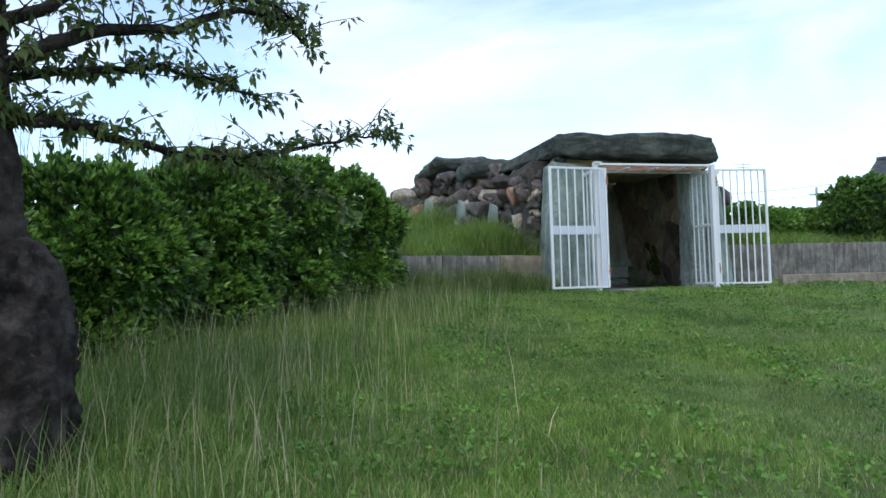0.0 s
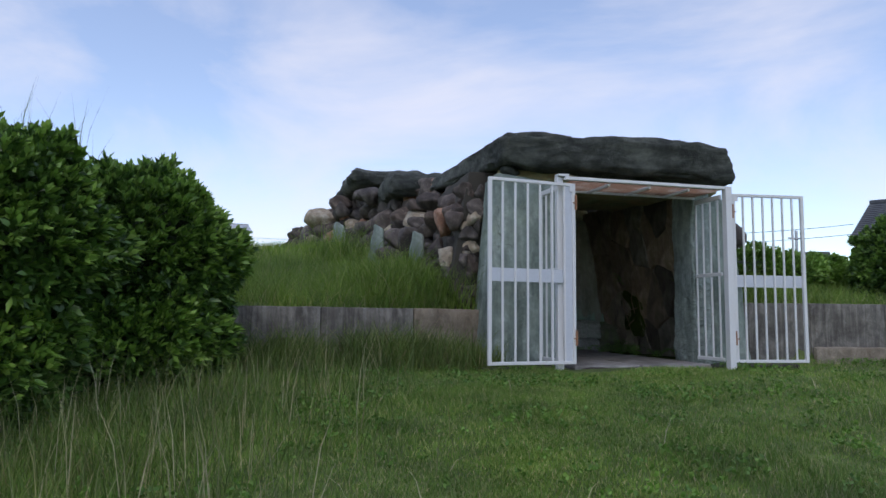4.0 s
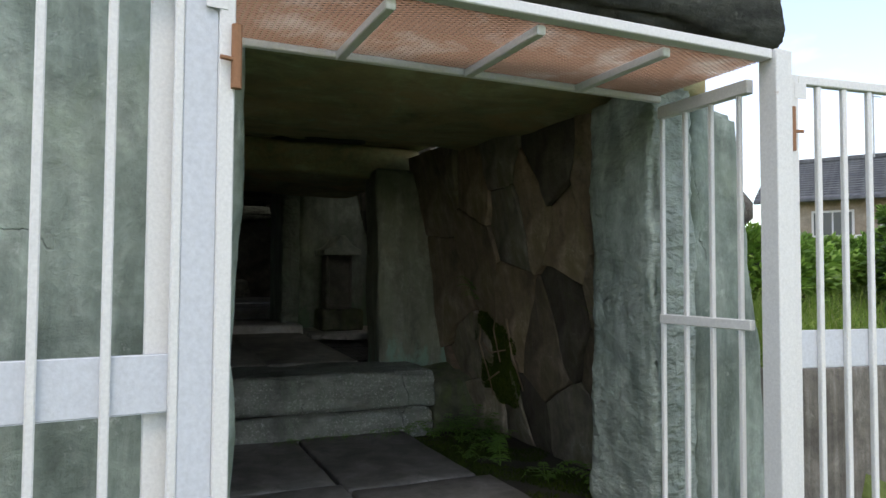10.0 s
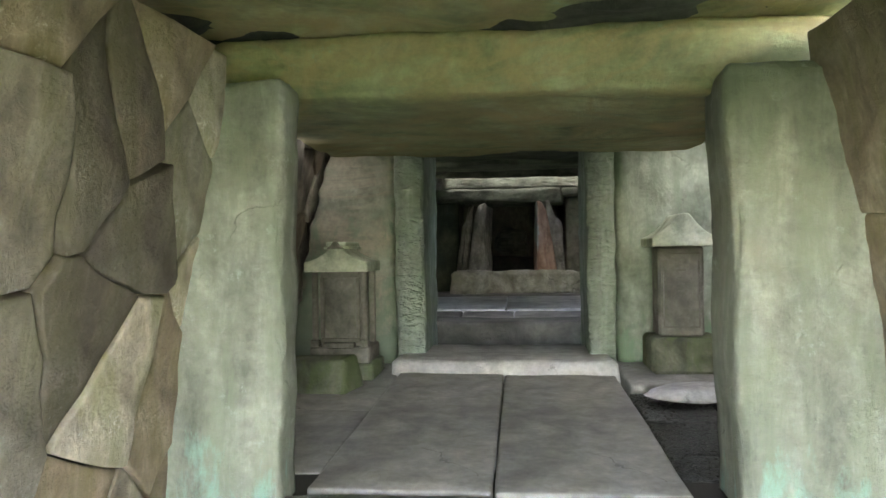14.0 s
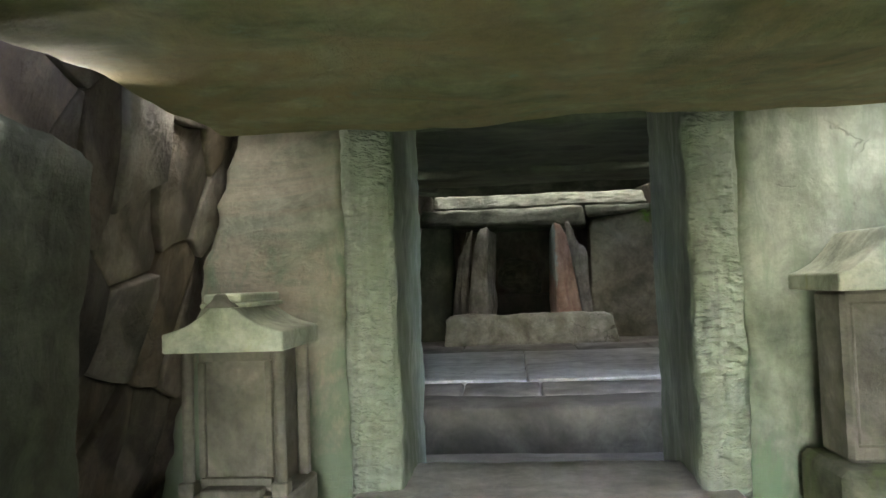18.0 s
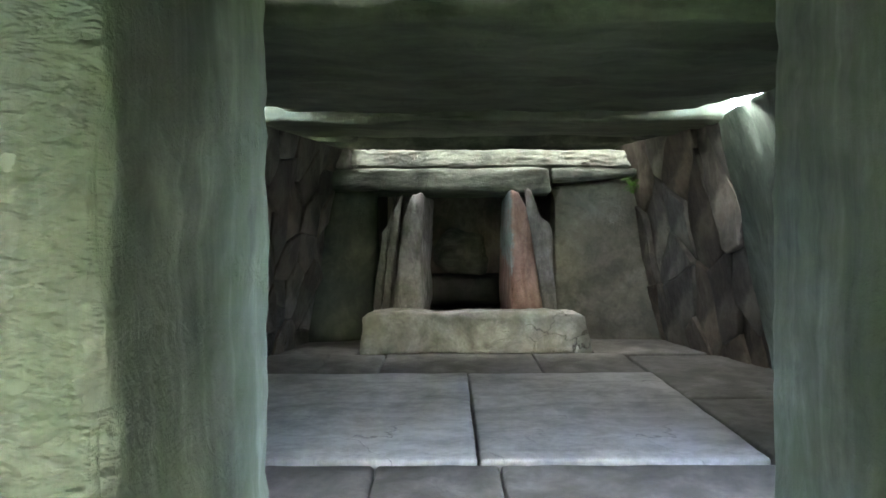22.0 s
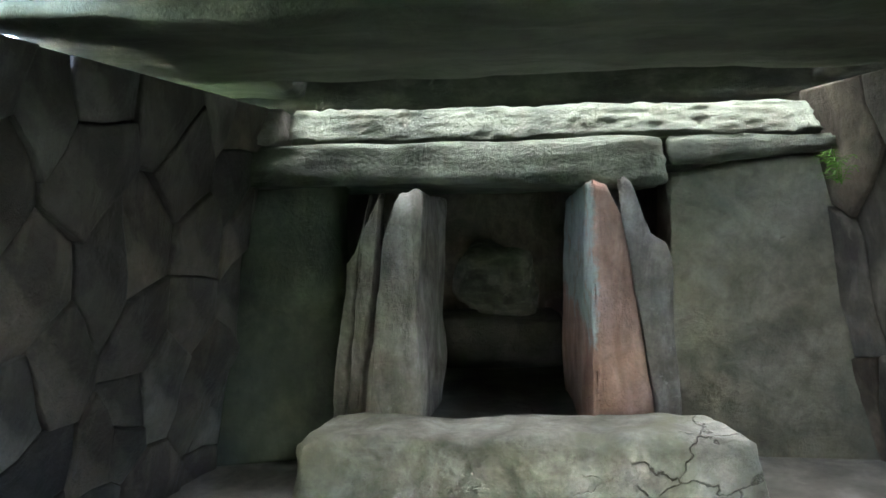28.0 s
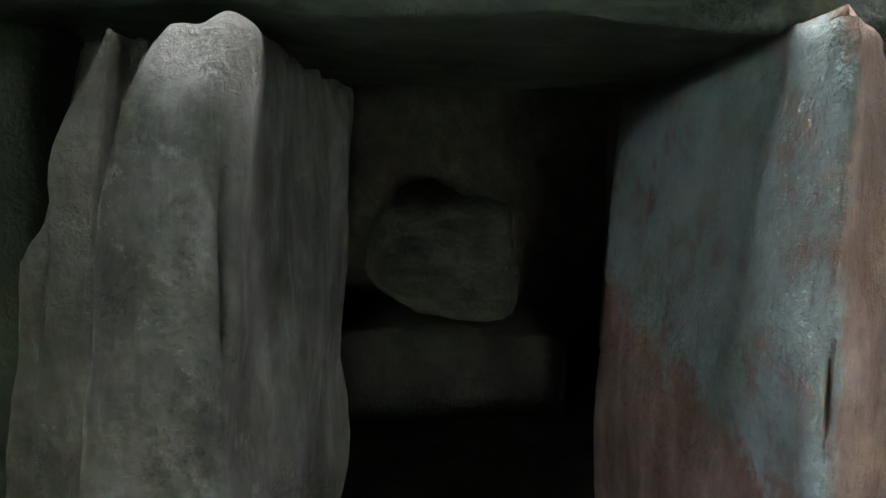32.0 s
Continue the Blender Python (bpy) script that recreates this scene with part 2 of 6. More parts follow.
def plain(name, colour, rough=0.6, metal=0.0, wear=None, wear_scale=6.0, wear_at=(0.55, 0.7), bump=0.12, island=0.0):
    m, n, l, b = nodes_of(name)
    co = n.new("ShaderNodeTexCoord").outputs["Object"]
    big = noise_node(n, l, co, wear_scale, 8, 0.65, 0.2)
    fine = noise_node(n, l, co, wear_scale * 14, 3)
    lo = tuple(c * 0.86 for c in colour)
    col = ramp_node(n, l, fine, [(0.3, lo), (0.7, colour)])
    if wear:
        col = mix_node(n, l, ramp_node(n, l, big, [(wear_at[0], (0, 0, 0)), (wear_at[1], (1, 1, 1))]), col, wear)
    if island:
        g = n.new("ShaderNodeNewGeometry")
        col = mix_node(n, l, 0.9, col, ramp_node(n, l, g.outputs["Random Per Island"], [(0, (0.5 - island,) * 3), (1, (0.5 + island,) * 3)]), "OVERLAY")
    l.new(col, b.inputs["Base Color"])
    b.inputs["Roughness"].default_value, b.inputs["Metallic"].default_value = rough, metal
    bp = n.new("ShaderNodeBump")
    bp.inputs["Strength"].default_value, bp.inputs["Distance"].default_value = bump, 0.01
    l.new(fine, bp.inputs["Height"])
    l.new(bp.outputs[0], b.inputs["Normal"])
    return m


def leafy(name, stops, rough=0.5, through_light=0.25, spec=0.35):
    """Leaves or blades: each island its own tint, some light passing through."""
    m, n, l, b = nodes_of(name)
    g = n.new("ShaderNodeNewGeometry")
    col = ramp_node(n, l, g.outputs["Random Per Island"], stops)
    co = n.new("ShaderNodeTexCoord").outputs["Object"]
    patch = noise_node(n, l, co, 0.55, 4)
    col = mix_node(n, l, 0.75, col, ramp_node(n, l, patch, [(0.3, (0.30, 0.31, 0.34)), (0.7, (0.72, 0.68, 0.55))]), "OVERLAY")
    tuft = noise_node(n, l, co, 3.2, 4)
    col = mix_node(n, l, 0.6, col, ramp_node(n, l, tuft, [(0.32, (0.28, 0.30, 0.30)), (0.68, (0.70, 0.68, 0.60))]), "OVERLAY")
    l.new(col, b.inputs["Base Color"])
    b.inputs["Roughness"].default_value, b.inputs["Specular IOR Level"].default_value = rough, spec
    tr = n.new("ShaderNodeBsdfTranslucent")
    l.new(col, tr.inputs["Color"])
    mx = n.new("ShaderNodeMixShader")
    mx.inputs[0].default_value = through_light
    l.new(b.outputs[0], mx.inputs[1])
    l.new(tr.outputs[0], mx.inputs[2])
    l.new(mx.outputs[0], n["Material Output"].inputs["Surface"])
    return m


UP = (2.0, 2.0, 0.5)       # grain that runs upright
ALONG = (0.35, 2.0, 3.5)   # bedding that runs across the tomb
M_GREEN = stone("green_schist_upright", (0.11, 0.14, 0.118), (0.205, 0.255, 0.22), (0.35, 0.405, 0.355), (0.18, 0.24, 0.16), (0.55, 0.72), 1.0, UP, 0.75, 0.4, cracks=0.9, lichen=(0.40, 0.44, 0.40))
M_GREEN_IN = stone("mossy_green_schist", (0.125, 0.155, 0.127), (0.24, 0.282, 0.235), (0.40, 0.445, 0.385), (0.18, 0.245, 0.165), (0.52, 0.70), 1.0, (3.0, 3.0, 0.3), 0.6, 0.45, tool=1.0, tool_amt=0.55, moss=(0.175, 0.235, 0.155))
M_TOOLED = stone("tooled_green_schist", (0.14, 0.18, 0.16), (0.28, 0.34, 0.30), (0.46, 0.52, 0.48), (0.20, 0.27, 0.20), (0.55, 0.72), 1.0, UP, 0.72, 0.5, tool=0.8, tool_all=True, tool_amt=0.35)
M_GREEN_PALE = stone("pale_green_schist", (0.16, 0.172, 0.138), (0.275, 0.29, 0.24), (0.41, 0.42, 0.36), (0.33, 0.31, 0.24), (0.54, 0.72), 1.1, (2.2, 2.2, 0.45), 0.72, 0.4, lichen=(0.44, 0.49, 0.44), cracks=0.7, moss=(0.24, 0.275, 0.20), low=(0.27, 0.44, 0.36))
# left back slab: shade of the unlit corner is put into this colour
M_SLAB_SHADE = stone("shaded_back_slab", (0.02, 0.026, 0.018), (0.045, 0.055, 0.036), (0.09, 0.105, 0.07), (0.10, 0.105, 0.05), (0.58, 0.75), 1.0, (1.2, 1.2, 0.8), 0.6, 0.4, cracks=0.7)
M_MOSSY = stone("mossy_ceiling_stone", (0.15, 0.165, 0.085), (0.28, 0.305, 0.165), (0.42, 0.425, 0.25), (0.42, 0.31, 0.155), (0.52, 0.70), 0.9, (0.5, 1.4, 2.0), 0.85, 0.4, lichen=(0.27, 0.37, 0.25), veins=(0.34, 0.275, 0.14))
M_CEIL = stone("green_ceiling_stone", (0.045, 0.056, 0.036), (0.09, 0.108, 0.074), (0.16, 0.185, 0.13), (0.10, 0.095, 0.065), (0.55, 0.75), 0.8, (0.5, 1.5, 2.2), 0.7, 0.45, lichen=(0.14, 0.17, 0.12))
# shaded copy of the grey wall stone, for the unlit left wall and cell
M_WALL_SHADE = stone("shaded_wall_stone", (0.03, 0.028, 0.026), (0.07, 0.064, 0.058), (0.17, 0.16, 0.145), (0.11, 0.10, 0.085), (0.55, 0.75), 1.4, (1.6, 1.6, 0.7), 0.42, 0.8, vary=0.3, spec=0.55)
M_LINTEL = stone("rough_lintel_stone", (0.035, 0.045, 0.03), (0.085, 0.10, 0.072), (0.17, 0.19, 0.145), (0.11, 0.10, 0.07), (0.54, 0.72), 1.6, (0.8, 1.4, 1.8), 0.6, 1.0, lichen=(0.21, 0.22, 0.19), pits=0.5)
M_GREEN_DARK = stone("dark_green_slab", (0.05, 0.068, 0.055), (0.105, 0.14, 0.115), (0.21, 0.255, 0.22), (0.10, 0.135, 0.10), (0.55, 0.72), 1.1, (1.5, 1.5, 0.6), 0.55, 0.4, cracks=0.7, lichen=(0.20, 0.23, 0.19))
M_WALL = stone("brown_wall_stone", (0.15, 0.128, 0.105), (0.285, 0.245, 0.20), (0.44, 0.39, 0.335), (0.20, 0.185, 0.11), (0.54, 0.72), 1.3, (1.8, 1.8, 0.6), 0.72, 0.5, vary=0.32, speck=(0.62, 0.60, 0.55), moss=(0.20, 0.19, 0.11))
M_WALL_IN = stone("grey_wall_stone", (0.055, 0.05, 0.045), (0.125, 0.112, 0.10), (0.25, 0.23, 0.205), (0.20, 0.16, 0.13), (0.55, 0.72), 1.3, (1.6, 1.6, 0.7), 0.6, 0.5, vary=0.3)
M_BACK = stone("back_wall_slab", (0.14, 0.15, 0.115), (0.235, 0.245, 0.195), (0.34, 0.34, 0.28), (0.18, 0.22, 0.17), (0.52, 0.68), 0.9, (0.9, 0.9, 1.5), 0.68, 0.4, cracks=0.8, low=(0.15, 0.205, 0.145), low_fall=0.2, veins=(0.32, 0.275, 0.22))
M_BACK_TAN = stone("pale_brown_slab", (0.14, 0.132, 0.105), (0.24, 0.225, 0.18), (0.36, 0.335, 0.275), (0.19, 0.215, 0.175), (0.56, 0.72), 1.1, (1, 1, 1), 0.68, 0.5, cracks=0.6)
M_BACK_GREEN = stone("green_cracked_slab", (0.16, 0.185, 0.14), (0.275, 0.31, 0.25), (0.41, 0.445, 0.375), (0.36, 0.36, 0.26), (0.54, 0.70), 0.9, (1.6, 1.6, 0.8), 0.65, 0.35, cracks=1.3, moss=(0.20, 0.265, 0.19), low=(0.15, 0.235, 0.15))
M_WET = stone("wet_dark_stone", (0.018, 0.018, 0.017), (0.035, 0.036, 0.033), (0.07, 0.07, 0.065), None, scale=1.3, rough=0.3, bump=0.6)
M_FLOOR = stone("floor_stone", (0.12, 0.112, 0.10), (0.195, 0.185, 0.17), (0.28, 0.268, 0.25), (0.16, 0.165, 0.13), (0.56, 0.75), 1.0, (1, 1, 1), 0.72, 0.25, cracks=1.0)
M_FLOOR_DARK = stone("dark_floor_stone", (0.055, 0.052, 0.045), (0.10, 0.096, 0.083), (0.165, 0.16, 0.14), (0.09, 0.10, 0.075), (0.55, 0.75), 1.0, (0.8, 1, 1), 0.75, 0.35, cracks=1.0)
M_PALE = stone("pale_floor_slab", (0.32, 0.31, 0.30), (0.48, 0.47, 0.46), (0.62, 0.61, 0.60), (0.40, 0.37, 0.34), (0.55, 0.75), 1.0, (0.7, 2.2, 1), 0.62, 0.3, cracks=0.7)
M_STEP = stone("speckled_step_stone", (0.13, 0.135, 0.122), (0.225, 0.235, 0.215), (0.35, 0.365, 0.335), (0.24, 0.28, 0.24), (0.5, 0.7), 1.3, (0.6, 2, 2.5), 0.75, 0.5, lichen=(0.42, 0.46, 0.42), cracks=1.2, speck=(0.60, 0.62, 0.58), moss=(0.20, 0.245, 0.19), speck_at=(0.44, 0.58))
M_CAP = stone("dark_capstone", (0.026, 0.03, 0.026), (0.058, 0.064, 0.055), (0.12, 0.13, 0.11), (0.09, 0.095, 0.065), (0.56, 0.75), 1.8, (0.7, 1.4, 2.4), 0.85, 1.0, lichen=(0.15, 0.165, 0.14), pits=0.4)
M_BOULDER = stone("rubble_boulder", (0.055, 0.045, 0.041), (0.115, 0.096, 0.086), (0.21, 0.18, 0.158), (0.115, 0.11, 0.085), (0.55, 0.75), 1.6, (1, 1, 1), 0.88, 0.8, vary=0.24, lichen=(0.26, 0.24, 0.205))
M_RED = stone("red_boulder", (0.19, 0.095, 0.06), (0.36, 0.19, 0.12), (0.48, 0.33, 0.24), None, scale=2.0, rough=0.85, bump=0.6)
M_TAN = stone("tan_boulder", (0.24, 0.19, 0.13), (0.40, 0.34, 0.25), (0.50, 0.46, 0.37), None, scale=2.0, rough=0.85, bump=0.6)
M_PILLAR = stone("inner_pillar_stone", (0.12, 0.108, 0.095), (0.235, 0.215, 0.195), (0.40, 0.375, 0.35), (0.18, 0.195, 0.15), (0.55, 0.75), 2.2, (1.8, 1.8, 0.5), 0.6, 1.0, lichen=(0.46, 0.43, 0.41), pits=0.35)


def banded_pillar():
    """Red stone whose one side is coated blue-green from the top down."""
    m = stone("red_green_pillar_stone", (0.22, 0.12, 0.09), (0.38, 0.235, 0.185), (0.50, 0.36, 0.30), None, scale=1.25, grain=(2.5, 2.5, 0.5), rough=0.6, bump=0.6)
    n, l = m.node_tree.nodes, m.node_tree.links
    b = n["Principled BSDF"]
    was = b.inputs["Base Color"].links[0].from_socket
    co = n.new("ShaderNodeTexCoord").outputs["Object"]
    sep = n.new("ShaderNodeSeparateXYZ")
    l.new(co, sep.inputs[0])
    rag = noise_node(n, l, co, 6.0, 7, 0.7)

    def add(p, k, q):
        m2 = n.new("ShaderNodeMath")
        m2.operation = "MULTIPLY_ADD"
        l.new(p, m2.inputs[0])
        m2.inputs[1].default_value = k
        if isinstance(q, (int, float)):
            m2.inputs[2].default_value = q
        else:
            l.new(q, m2.inputs[2])
        return m2.outputs[0]
    across = add(sep.outputs["X"], -2.0, add(rag, 0.4, 0.0))
    down = add(sep.outputs["Y"], -0.25, add(rag, 0.55, add(sep.outputs["Z"], 1.0, -0.62)))
    fac = mix_node(n, l, 1.0, ramp_node(n, l, across, [(0.48, (0, 0, 0)), (0.54, (0.9, 0.9, 0.9))]), ramp_node(n, l, down, [(0.47, (0, 0, 0)), (0.55, (1, 1, 1))]), "MULTIPLY")
    tint = ramp_node(n, l, rag, [(0.35, (0.20, 0.27, 0.26)), (0.65, (0.38, 0.46, 0.45))])
    l.new(mix_node(n, l, fac, was, tint), b.inputs["Base Color"])
    return m


M_PILLAR_RED = banded_pillar()
M_BLOCK = stone("threshold_block_stone", (0.17, 0.16, 0.13), (0.32, 0.305, 0.265), (0.48, 0.465, 0.42), (0.24, 0.24, 0.17), (0.53, 0.72), 1.4, (1, 1, 1), 0.75, 0.8, cracks=1.6)
M_PEDESTAL = stone("mossy_pedestal", (0.07, 0.08, 0.05), (0.15, 0.16, 0.11), (0.27, 0.27, 0.20), None, scale=1.4, rough=0.85, bump=0.5, moss=(0.12, 0.16, 0.06))
M_SHRINE = stone("shrine_stone", (0.12, 0.115, 0.09), (0.20, 0.19, 0.16), (0.31, 0.295, 0.255), (0.20, 0.22, 0.14), (0.5, 0.7), 1.2, (1, 1, 1), 0.85, 0.35)
M_SHRINE_ROOF = stone("mossy_shrine_roof", (0.28, 0.31, 0.24), (0.46, 0.50, 0.39), (0.58, 0.62, 0.50), (0.40, 0.42, 0.12), (0.60, 0.70), 1.4, (1, 1, 1), 0.85, 0.35)
M_CONCRETE = stone("weathered_concrete", (0.075, 0.068, 0.058), (0.15, 0.138, 0.118), (0.26, 0.245, 0.215), (0.055, 0.05, 0.042), (0.50, 0.66), 1.2, (4, 4, 0.3), 0.92, 0.4, lichen=(0.24, 0.235, 0.20))
M_CONCRETE_TAN = stone("tan_concrete", (0.13, 0.10, 0.07), (0.21, 0.175, 0.13), (0.29, 0.25, 0.19), (0.15, 0.13, 0.10), (0.57, 0.75), 1.2, (1.5, 1.5, 0.8), 0.9, 0.4)
# near black, so the darkness of the cell is in the colour
M_CELL_BLOCK = stone("shade_black_stone", (0.006, 0.007, 0.006), (0.013, 0.014, 0.012), (0.03, 0.032, 0.027), None, scale=1.5, rough=0.85, bump=0.5)
M_DARK = plain("packed_earth", (0.05, 0.045, 0.035), 0.95, bump=0.4)
M_WHITE = plain("chipped_white_paint", (0.74, 0.74, 0.73), 0.45, 0.0, (0.36, 0.19, 0.10), 7.0, (0.69, 0.74))
M_GREYPLATE = plain("pale_grey_painted_plate", (0.60, 0.63, 0.68), 0.5, 0.0, (0.42, 0.36, 0.30), 5.0, (0.70, 0.76))
M_RUST = plain("rusty_mesh", (0.42, 0.24, 0.15), 0.85, 0.2, (0.55, 0.45, 0.36), 3.0, (0.5, 0.7))
M_RUSTDARK = plain("rust", (0.30, 0.15, 0.08), 0.9)
M_SOIL = stone("lawn_soil", (0.06, 0.085, 0.022), (0.10, 0.145, 0.035), (0.16, 0.20, 0.06), None, scale=1.5, rough=0.95, bump=0.6)
M_GRASS = leafy("lawn_grass", [(0.0, (0.09, 0.175, 0.03)), (0.45, (0.145, 0.265, 0.048)), (0.8, (0.23, 0.335, 0.08)), (0.94, (0.40, 0.38, 0.18)), (1.0, (0.50, 0.45, 0.29))], 0.55, 0.3)
M_MOUND = leafy("mound_grass_blade", [(0.0, (0.10, 0.18, 0.027)), (0.5, (0.165, 0.275, 0.048)), (0.9, (0.25, 0.345, 0.085)), (1.0, (0.38, 0.35, 0.19))], 0.5, 0.35)
M_TALL = leafy("tall_grass", [(0.0, (0.07, 0.12, 0.025)), (0.5, (0.11, 0.18, 0.042)), (0.85, (0.19, 0.24, 0.085)), (1.0, (0.32, 0.28, 0.17))], 0.55, 0.3)
# brighter copy of the hedge leaf for tops that catch the light
M_LEAF_LIT = leafy("top_lit_hedge_leaf", [(0.0, (0.085, 0.18, 0.03)), (0.6, (0.165, 0.31, 0.055)), (1.0, (0.29, 0.45, 0.11))], 0.4, 0.25, 0.45)
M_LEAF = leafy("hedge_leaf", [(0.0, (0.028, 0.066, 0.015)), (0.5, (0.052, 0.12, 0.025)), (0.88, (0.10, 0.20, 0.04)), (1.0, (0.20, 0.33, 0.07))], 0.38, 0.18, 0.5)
M_TREELEAF = leafy("tree_leaf", [(0.0, (0.055, 0.095, 0.028)), (0.6, (0.10, 0.155, 0.045)), (1.0, (0.18, 0.20, 0.07))], 0.45, 0.35)
M_CLOVER = leafy("clover_leaf", [(0.0, (0.08, 0.175, 0.03)), (0.6, (0.13, 0.26, 0.045)), (1.0, (0.20, 0.34, 0.08))], 0.5, 0.25)
M_FERN = leafy("fern", [(0.0, (0.09, 0.20, 0.04)), (1.0, (0.22, 0.42, 0.10))], 0.5, 0.3)
M_BARK = stone("tree_bark", (0.015, 0.012, 0.010), (0.042, 0.034, 0.030), (0.10, 0.085, 0.076), None, scale=2.4, grain=(1.6, 1.6, 2.2), rough=0.95, bump=1.0, spec=0.15, lichen=(0.12, 0.105, 0.095), pits=0.45)
M_SEED = leafy("seed_stalk", [(0.0, (0.30, 0.30, 0.17)), (1.0, (0.52, 0.47, 0.33))], 0.6, 0.3)
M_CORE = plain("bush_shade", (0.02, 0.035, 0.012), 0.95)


# ---- mesh builders ----
def mesh_of(name, verts, faces, mat, smooth=True):
    me = bpy.data.meshes.new(name)
    me.from_pydata([tuple(v) for v in verts], [], faces)
    if smooth:
        me.polygons.foreach_set("use_smooth", [True] * len(me.polygons))
    me.materials.append(mat)
    me.update()
    return me


def place(name, verts, faces, mat, parent=None, label="", smooth=True):
    """One mesh object from world places; a top-level one has its origin at its base."""
    v = np.asarray(verts, float)
    base = np.array([*(v[:, :2].min(0) + v[:, :2].max(0)) / 2, v[:, 2].min()])
    ob = new(name, mesh_of(name, v - base, faces, mat, smooth))
    ob.location = base
    if parent:
        ob.parent = parent
        ob.location = base - np.array(world_of(parent))
    return tagged(ob, label)


def world_of(ob):
    w = Vector(ob.location)
    while ob.parent:
        ob = ob.parent
        w = w + ob.location
    return w


def root(name, x, y, z, label, category, group=""):
    ob = new(name)
    ob.location = (x, y, z)
    ob.empty_display_size = 0.1
    return tagged(ob, label, category, group)


def part(name, bm, mat, parent, label="", smooth=False):
    me = bpy.data.meshes.new(name)
    bm.to_mesh(me)
    bm.free()
    me.materials.append(mat)
    if smooth:
        me.polygons.foreach_set("use_smooth", [True] * len(me.polygons))
    v = np.array([w.co for w in me.vertices])
    base = Vector((*((v[:, :2].min(0) + v[:, :2].max(0)) / 2), v[:, 2].min()))
    me.transform(Matrix.Translation(-base))
    ob = new(name, me)
    ob.location = base
    if parent:
        ob.parent = parent
        ob.location = base - world_of(parent)
    return tagged(ob, label)


def box_bm(x0, y0, z0, x1, y1, z1, bevel=0.004, turn=0.0, pivot=(0, 0)):
    bm = bmesh.new()
    bmesh.ops.create_cube(bm, size=1, matrix=Matrix.Translation(((x0 + x1) / 2, (y0 + y1) / 2, (z0 + z1) / 2)) @ Matrix.Diagonal((x1 - x0, y1 - y0, z1 - z0, 1)))
    if bevel:
        bmesh.ops.bevel(bm, geom=bm.edges[:], offset=bevel, segments=1, affect="EDGES")
    if turn:
        c = Vector((*pivot, 0))
        bmesh.ops.rotate(bm, verts=bm.verts, cent=c, matrix=Matrix.Rotation(radians(turn), 3, "Z"))
    return bm


def rod_bm(a, b, r, sides=8):
    a, b = Vector(a), Vector(b)
    bm = bmesh.new()
    d = b - a
    bmesh.ops.create_cone(bm, cap_ends=True, segments=sides, radius1=r, radius2=r, depth=d.length,
                          matrix=Matrix.Translation((a + b) / 2) @ d.to_track_quat("Z", "Y").to_matrix().to_4x4())
    return bm


def lattice(n):
    """Surface grid of a cube: integer places and quads."""
    nx, ny, nz = n
    index, pts, faces = {}, [], []

    def at(*p):
        if p not in index:
            index[p] = len(pts)
            pts.append(p)
        return index[p]
    for i in range(nx):
        for j in range(ny):
            faces.append((at(i, j, 0), at(i, j + 1, 0), at(i + 1, j + 1, 0), at(i + 1, j, 0)))
            faces.append((at(i, j, nz), at(i + 1, j, nz), at(i + 1, j + 1, nz), at(i, j + 1, nz)))
    for i in range(nx):
        for k in range(nz):
            faces.append((at(i, 0, k), at(i + 1, 0, k), at(i + 1, 0, k + 1), at(i, 0, k + 1)))
            faces.append((at(i, ny, k), at(i, ny, k + 1), at(i + 1, ny, k + 1), at(i + 1, ny, k)))
    for j in range(ny):
        for k in range(nz):
            faces.append((at(0, j, k), at(0, j, k + 1), at(0, j + 1, k + 1), at(0, j + 1, k)))
            faces.append((at(nx, j, k), at(nx, j + 1, k), at(nx, j + 1, k + 1), at(nx, j, k + 1)))
    return np.array(pts, float), faces


def cuts(n, h, r):
    """Even steps from -1 to 1 whose outer ones crowd towards the rounded edge."""
    e = min(0.45, r / max(h, 1e-6))
    inner = np.linspace(-1 + e, 1 - e, max(2, n - 3))
    return np.concatenate([[-1, -1 + e * 0.35], inner, [1 - e * 0.35, 1]])


